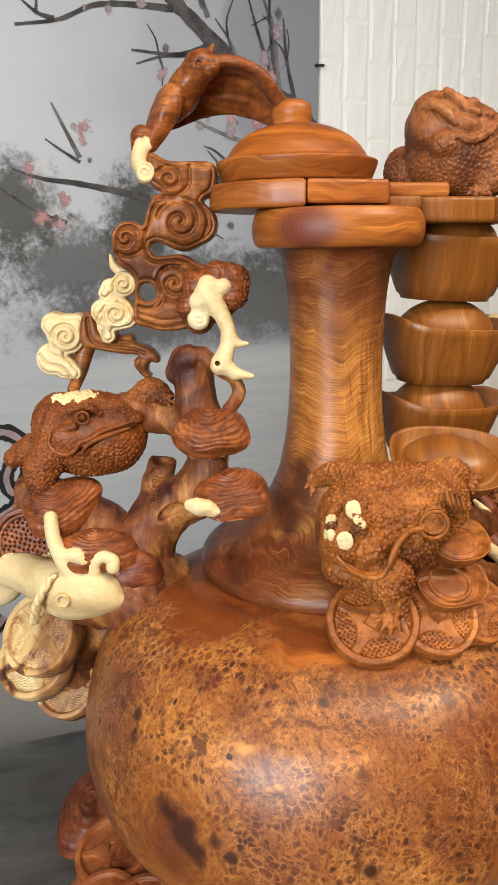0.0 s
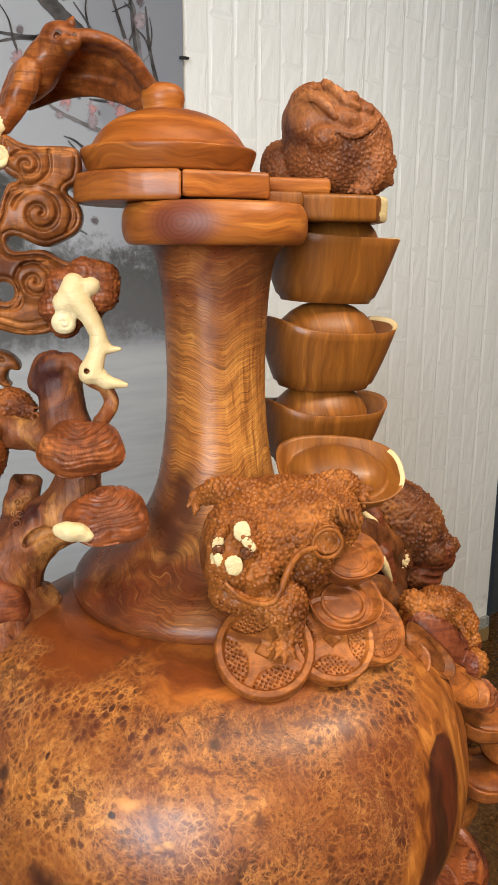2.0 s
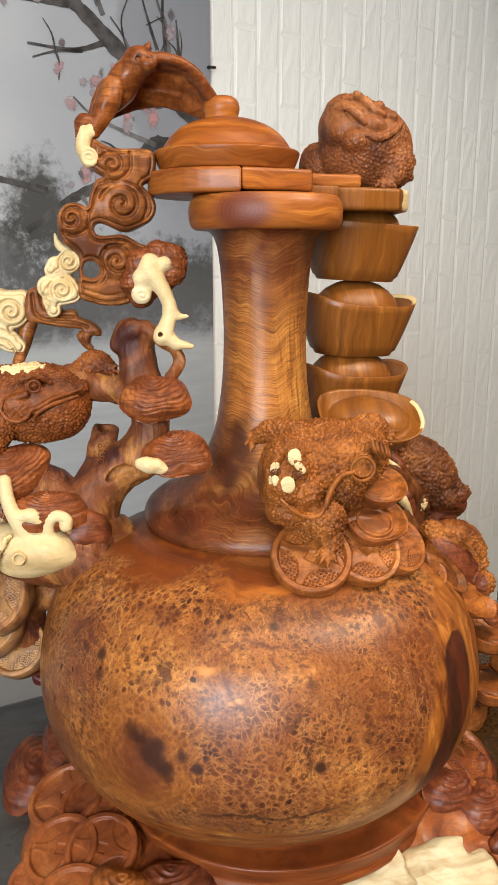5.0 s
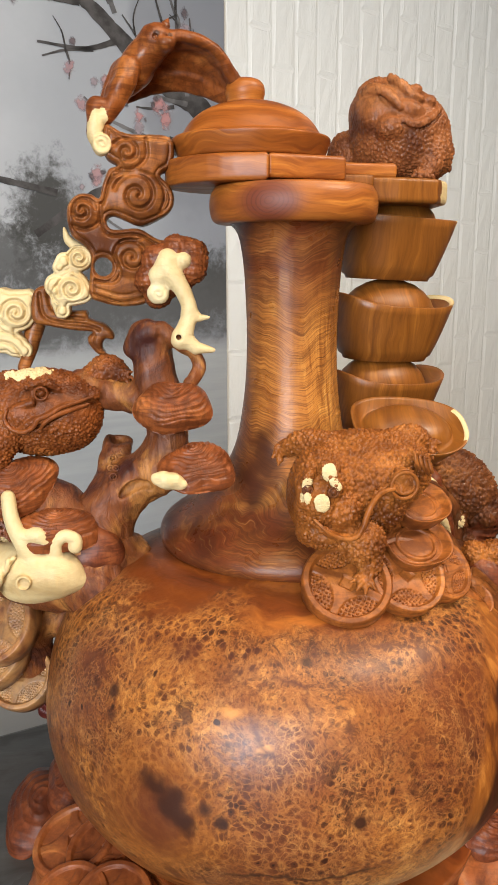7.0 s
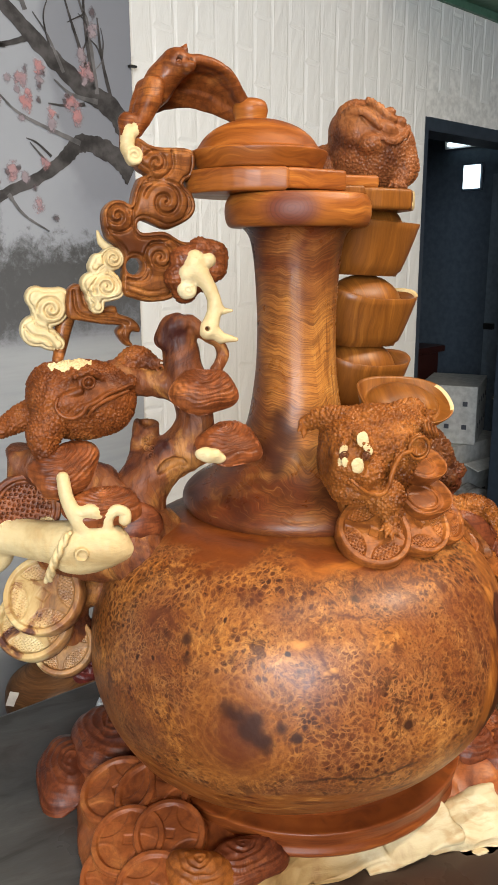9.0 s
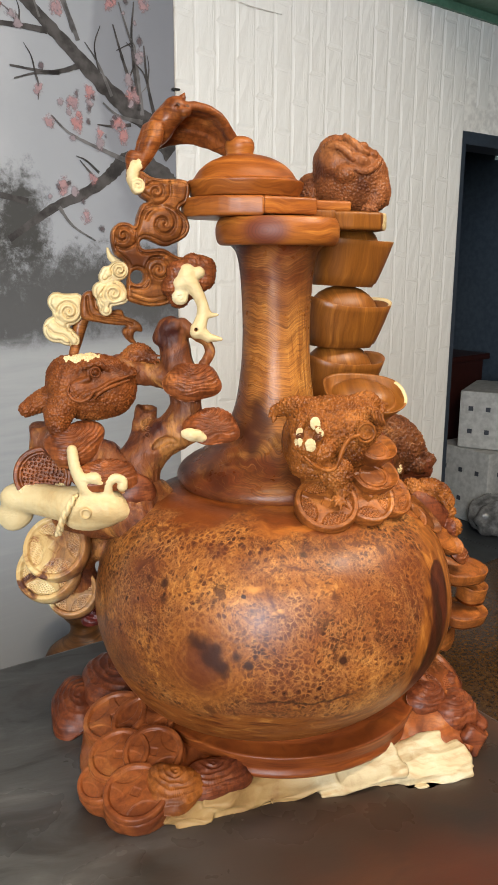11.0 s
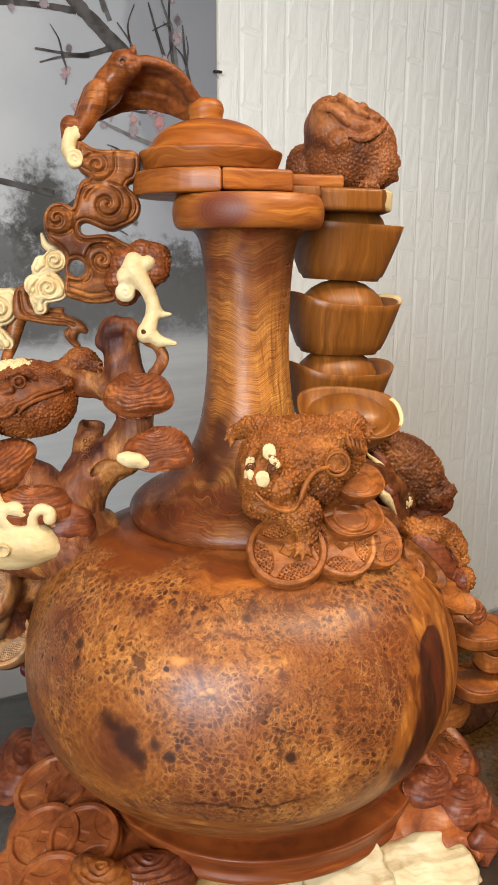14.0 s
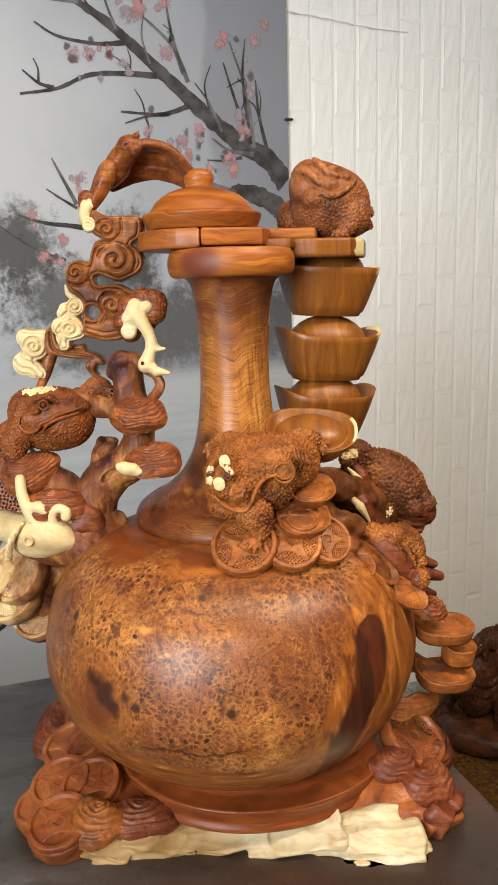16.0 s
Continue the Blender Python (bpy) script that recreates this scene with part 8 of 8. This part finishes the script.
# ---- coins and bowls under the large toad ----
part("coin", coin((0.100, 0.594, 1.164), (-0.06, -0.66, 0.75), 0.0385, 0.008, n=150, spin=0.5), M_COIN, vase)
part("coin", coin((0.153, 0.600, 1.166), (0.12, -0.72, 0.68), 0.035, 0.008, n=150, spin=1.0), M_COIN, vase)
part("coin", coin((0.193, 0.621, 1.161), (0.35, -0.68, 0.64), 0.030, 0.008, n=150, spin=0.2), M_COIN, vase)
part("coin", coin((0.128, 0.638, 1.178), (0.0, -0.75, 0.66), 0.045, 0.008, spin=0.8), M_COIN, vase)
part("coin", coin((0.1468, 0.5945, 1.2540), (0.10, -0.97, 0.20), 0.0112, 0.0028, n=40, spin=0.3), M_TOAD, vase)
part("ingot", ingot((0.166, 0.622, 1.176), (1, 0.30, -0.05), (0.08, -0.50, 0.86), 0.031, 0.027, 0.022, 0.72, 0.003, 0.10), M_COIN, vase)
part("ingot", ingot((0.176, 0.645, 1.205), (1, 0.35, -0.05), (0.12, -0.45, 0.88), 0.028, 0.025, 0.020, 0.72, 0.003, 0.10), M_COIN, vase)
part("coin", coin((0.1668, 0.6130, 1.1895), (0.08, -0.50, 0.86), 0.0190, 0.0035, n=90, field=True), M_COIN, vase)
part("coin", coin((0.1778, 0.6385, 1.2175), (0.12, -0.45, 0.88), 0.0165, 0.0030, n=90, field=True), M_COIN, vase)
part("ingot", ingot((0.220, 0.640, 1.122), (1, 0.35, -0.75), (0.35, -0.60, 0.70), 0.030, 0.018, 0.014, 0.7, 0.003, 0.3), M_COIN, vase)
part("ingot", ingot((0.248, 0.655, 1.115), (0.7, 0.1, -0.85), (0.55, -0.60, 0.55), 0.034, 0.016, 0.016, 0.7, 0.003, 0.3), M_SCROLL, vase)
part("ingot", ingot((0.282, 0.655, 1.080), (1, 0.15, -0.75), (0.45, -0.60, 0.65), 0.036, 0.018, 0.013, 0.8, 0.003, 0.15), M_COIN, vase)
c = Clay((0.05, 0.60, 1.10), (0.38, 0.92, 1.26), 0.003)
c.tube(curve_through([(0.10, 0.668, 1.160), (0.17, 0.685, 1.160), (0.23, 0.722, 1.140), (0.28, 0.755, 1.10)], 4), (0.028, 0.026, 0.024, 0.022), 0.012)
c.tube(curve_through([(0.19, 0.73, 1.20), (0.24, 0.78, 1.18), (0.29, 0.83, 1.14)], 4), (0.018, 0.020, 0.022), 0.012)
c.tube(curve_through([(0.175, 0.790, 1.185), (0.215, 0.802, 1.178), (0.250, 0.812, 1.160), (0.275, 0.815, 1.120)], 4), (0.026, 0.028, 0.028, 0.026), 0.012)
part("carved_mount", rough_skin(*c.skin(), 70.0, 0.005), M_TOAD_DARK, vase)
for a, b, r in (((0.237, 0.800, 1.207), (0.258, 0.790, 1.173), 0.0052), ((0.230, 0.772, 1.180), (0.262, 0.760, 1.142), 0.0062), ((0.250, 0.768, 1.140), (0.262, 0.762, 1.127), 0.0042)):
    c = Clay(np.minimum(a, b) - 0.03, np.maximum(a, b) + 0.03, 0.0016)
    c.tube(curve_through([np.array(a) + (0.004, 0.010, 0.006), (np.array(a) + b) / 2 + (0.008, 0.006, 0.004), np.array(b) + (0.004, 0.008, -0.006)], 4), (r, r * 2.0, r), 0.003, flat=(1, 0.8))
    part("dark_blade", c.skin(), M_STAND_PLUM, vase)
    c = Clay(np.minimum(a, b) - 0.02, np.maximum(a, b) + 0.02, 0.0012)
    c.tube(curve_through([np.array(a) + (0, -0.004, 0), (np.array(a) + b) / 2 + (0.003, -0.012, 0.003), np.array(b) + (0, -0.004, 0)], 4), (r * 0.35, r * 1.1, r * 0.35), 0.002, flat=(0, 1.2))
    part("pale_sliver", c.skin(), M_SAP, vase, "pale sapwood sliver")

# ---- ingots stacked behind the neck ----
for base, half, dep, h, tip in (((0.2120, 0.856, 1.413), 0.0715, 0.058, 0.064, 0.003), ((0.2110, 0.853, 1.325), 0.0745, 0.056, 0.060, 0.012), ((0.2060, 0.852, 1.243), 0.0715, 0.055, 0.060, 0.012)):
    v, f = ingot(base, (0.149, 0.054, -0.008), (0.05, 0, 1), half, dep, h, 0.66, tip, 0.74)
    far = [sum(v[k][0] for k in face) / len(face) + 0.55 * (sum(v[k][2] for k in face) / len(face) - base[2] - h) for face in f]
    part("ingot", (v, f), None, vase, "smooth boat-shaped wooden ingot with a pale tip", mats=[M_INGOT, M_SAP], index=[1 if d > base[0] + half * 0.90 and base[2] > 1.3 else 0 for d in far])
c = Clay((0.10, 0.74, 1.475), (0.31, 0.98, 1.53), 0.002)
c.prism([(0.158, 0.778), (0.196, 0.776), (0.240, 0.786), (0.260, 0.812), (0.270, 0.876), (0.248, 0.945), (0.166, 0.948), (0.132, 0.89)], 1.490, 1.5145, 0.004)
v, q = c.skin()
part("shelf", (v, q), None, vase, "thick rounded wooden shelf with a pale corner", mats=[M_INGOT, M_SAP], index=spot_index(v, q, [((0.259, 0.804, 1.502), 0.015)]))
v, f = ingot((0.180, 0.700, 1.254), (1, -0.10, 0.05), (0.05, -0.52, 0.85), 0.056, 0.040, 0.034, 0.6, 0.004, 0.45)
part("ingot", (v, f), None, vase, "open boat-shaped ingot with a pale tip", mats=[M_INGOT, M_SAP], index=[1 if min(p[0] for p in [v[i] for i in face]) > 0.2285 else 0 for face in f])

# ---- small ingots and ripples on the flank ----
for base, along, half, dep, h in (((0.350, 0.706, 1.0010), (0.95, 0.25, -0.26), 0.040, 0.030, 0.0165), ((0.3705, 0.708, 0.9620), (0.95, 0.25, -0.10), 0.0215, 0.020, 0.0260), ((0.352, 0.700, 0.9385), (0.95, 0.25, 0.02), 0.0385, 0.031, 0.0160)):
    part("ingot", ingot(base, along, (0.1, -0.12, 1), half, dep, h, 0.92, 0.002, 0.12), M_COIN, vase)
c = Clay((0.24, 0.64, 0.86), (0.42, 0.80, 1.08), 0.0016)
c.tube(curve_through([(0.285, 0.735, 1.045), (0.325, 0.730, 1.020), (0.350, 0.715, 1.008)], 4), (0.020, 0.014, 0.012), 0.006)
c.tube(curve_through([(0.290, 0.740, 0.960), (0.325, 0.725, 0.950), (0.350, 0.712, 0.946)], 4), (0.020, 0.012, 0.010), 0.006)
for k in range(6):
    c.tube(curve_through([(0.278, 0.700, 0.918 - 0.0055 * k), (0.298, 0.692, 0.916 - 0.0055 * k), (0.316, 0.690, 0.926 - 0.0050 * k), (0.332, 0.694, 0.921 - 0.0050 * k), (0.347, 0.704, 0.928 - 0.0045 * k)], 5), (0.0030, 0.0038, 0.0036, 0.0022), 0.0010)
part("ripple_mount", c.skin(), M_COIN, vase)
part("fungus", fungus((0.335, 0.690, 1.046), (0.5, -0.5, 0.7), (0.9, -0.3, -0.4), 0.020, 0.018, 0.010, 4), M_FUNGUS, vase)
for a, b, r in (((0.308, 0.748, 1.096), (0.347, 0.75, 1.083), 0.010), ((0.308, 0.748, 1.078), (0.355, 0.75, 1.066), 0.012), ((0.305, 0.746, 1.054), (0.346, 0.75, 1.040), 0.011)):
    c = Clay(np.minimum(a, b) - 0.025, np.maximum(a, b) + 0.025, 0.0018)
    c.tube([a, b], (r * 1.3, r * 0.55), 0.003)
    part("cloud_tip", c.skin(), M_STAND_PLUM, vase)

# ---- the dark carving on the floor by the wall ----
old = thing("dark_carving", (0.92, 2.29, FLOOR), "dark brown carved wooden toad resting on the floor", "carving")
v, q, l = toad((0.86, 2.30, FLOOR + 0.10), (-0.75, -0.62, 0.15), (0, 0, 1), 0.56, 1.0, 0.0058, 0.022, 0.006)
c = Clay((0.60, 2.02, FLOOR - 0.004), (1.30, 2.52, FLOOR + 0.22), 0.0065)
c.ball((0.93, 2.29, FLOOR + 0.040), (0.25, 0.18, 0.075), 0.02)
c.ball((1.09, 2.30, FLOOR + 0.065), (0.13, 0.10, 0.085), 0.03)
v2, q2 = rough_skin(*c.skin(), 9.0, 0.02)
v2[:, 2] = np.maximum(v2[:, 2], FLOOR)
part("rocky_base", (v2, q2), M_OLDWOOD, old)
# the figure is squat: it fills a low box at one end of its base
low, high = v.min(0), v.max(0)
box_low, box_high = np.array((0.68, 2.12, FLOOR + 0.03)), np.array((1.02, 2.47, 0.275))
v = box_low + (v - low) / (high - low) * (box_high - box_low)
part("toad_figure", (v, q), M_OLDWOOD, old)

# ---- foam bricks, piece by piece ----
def brick_mesh(k):
    rnd = random.Random(k)
    w, h, d = 0.0797, 0.1998, 0.0012
    me = bpy.data.meshes.new("brick")
    verts, faces = [], []
    nx, nz = 3, 4
    for lay, (inset, dep) in enumerate(((0.0, 0.0), (0.0045, 0.0006))):
        for x, z in ((0, 0), (1, 0), (1, 1), (0, 1)):
            verts.append((inset + (w - 2 * inset) * x, -dep, inset + (h - 2 * inset) * z))
    o = len(verts)
    for j in range(nz):
        for i in range(nx):
            x, z = 0.012 + (w - 0.024) * i / (nx - 1), 0.012 + (h - 0.024) * j / (nz - 1)
            verts.append((x + rnd.uniform(-0.003, 0.003), -d - rnd.uniform(-0.0005, 0.0016), z + rnd.uniform(-0.012, 0.012) * (0 < j < nz - 1)))
    for i in range(4):
        faces.append((i, (i + 1) % 4, 4 + (i + 1) % 4, 4 + i))
    rim = [o + i for i in range(nx)] + [o + j * nx + nx - 1 for j in range(1, nz)] + [o + (nz - 1) * nx + i for i in range(nx - 2, -1, -1)] + [o + j * nx for j in range(nz - 2, 0, -1)]
    faces.append((4, 5, o + nx - 1, o + 1, o))
    faces.append((5, 6, o + nz * nx - 1, *[o + j * nx + nx - 1 for j in range(nz - 2, -1, -1)]))
    faces.append((6, 7, o + (nz - 1) * nx, *[o + (nz - 1) * nx + i for i in range(1, nx)]))
    faces.append((7, 4, o, *[o + j * nx for j in range(1, nz)]))
    for j in range(nz - 1):
        for i in range(nx - 1):
            a = o + j * nx + i
            faces.append((a, a + 1, a + nx + 1, a + nx))
    me.from_pydata(verts, [], faces)
    me.materials.append(M_FOAM)
    return me


bricks = [brick_mesh(k) for k in range(7)]
rnd = random.Random(2)
wb = Vector(BASES[wall_north.name])
turn = Matrix.Rotation(math.atan2(WU.y, WU.x), 4, "Z")
PITCH, RISE = 0.0799, 0.2
cols = [1.1335 + PITCH * i for i in range(30)]
for i, u in enumerate(cols):
    z0 = -0.03 + (0.1 if i % 2 else 0.0) + 0.0
    z = z0 - (RISE if i % 2 else 0)
    while z < 2.60:
        clear = u + PITCH < DOOR_U0 + 0.01 or z > DOOR_Z
        if z > -0.031 and clear and u < 3.5:
            ob = new("brick", bricks[rnd.randrange(7)])
            ob.parent = wall_north
            ob.matrix_basis = Matrix.Translation(wall_pt(u + 0.0001, z + 0.0001, 0.0005) - wb) @ turn
        z += RISE

# ---- floor tiles ----
TILE, JOINT_U, JOINT_OUT = 0.6, -2.59, -3.133
tile_me = bpy.data.meshes.new("tile")
tile_v, tile_f = box((0.0, 0.0, -0.012), (TILE - 0.003, TILE - 0.003, 0.0), 0.0012, None, 1)
tile_me.from_pydata(tile_v, [], tile_f)
tile_me.materials.append(M_FLOOR)
back_me = tile_me.copy()
back_me.materials[0] = M_BACKFLOOR
for i in range(12):
    for j in range(16):
        u, out = JOINT_U + TILE * i, JOINT_OUT + TILE * j
        if u < ROOM_U0 - 0.001 or u + TILE > ROOM_U1 + 0.201 or out + TILE > ROOM_OUT + 0.001:
            continue
        ob = new("tile", tile_me if j > 4 else back_me)
        ob.parent = ground
        ob.matrix_basis = Matrix.Translation(wall_pt(u, FLOOR, out + TILE)) @ turn
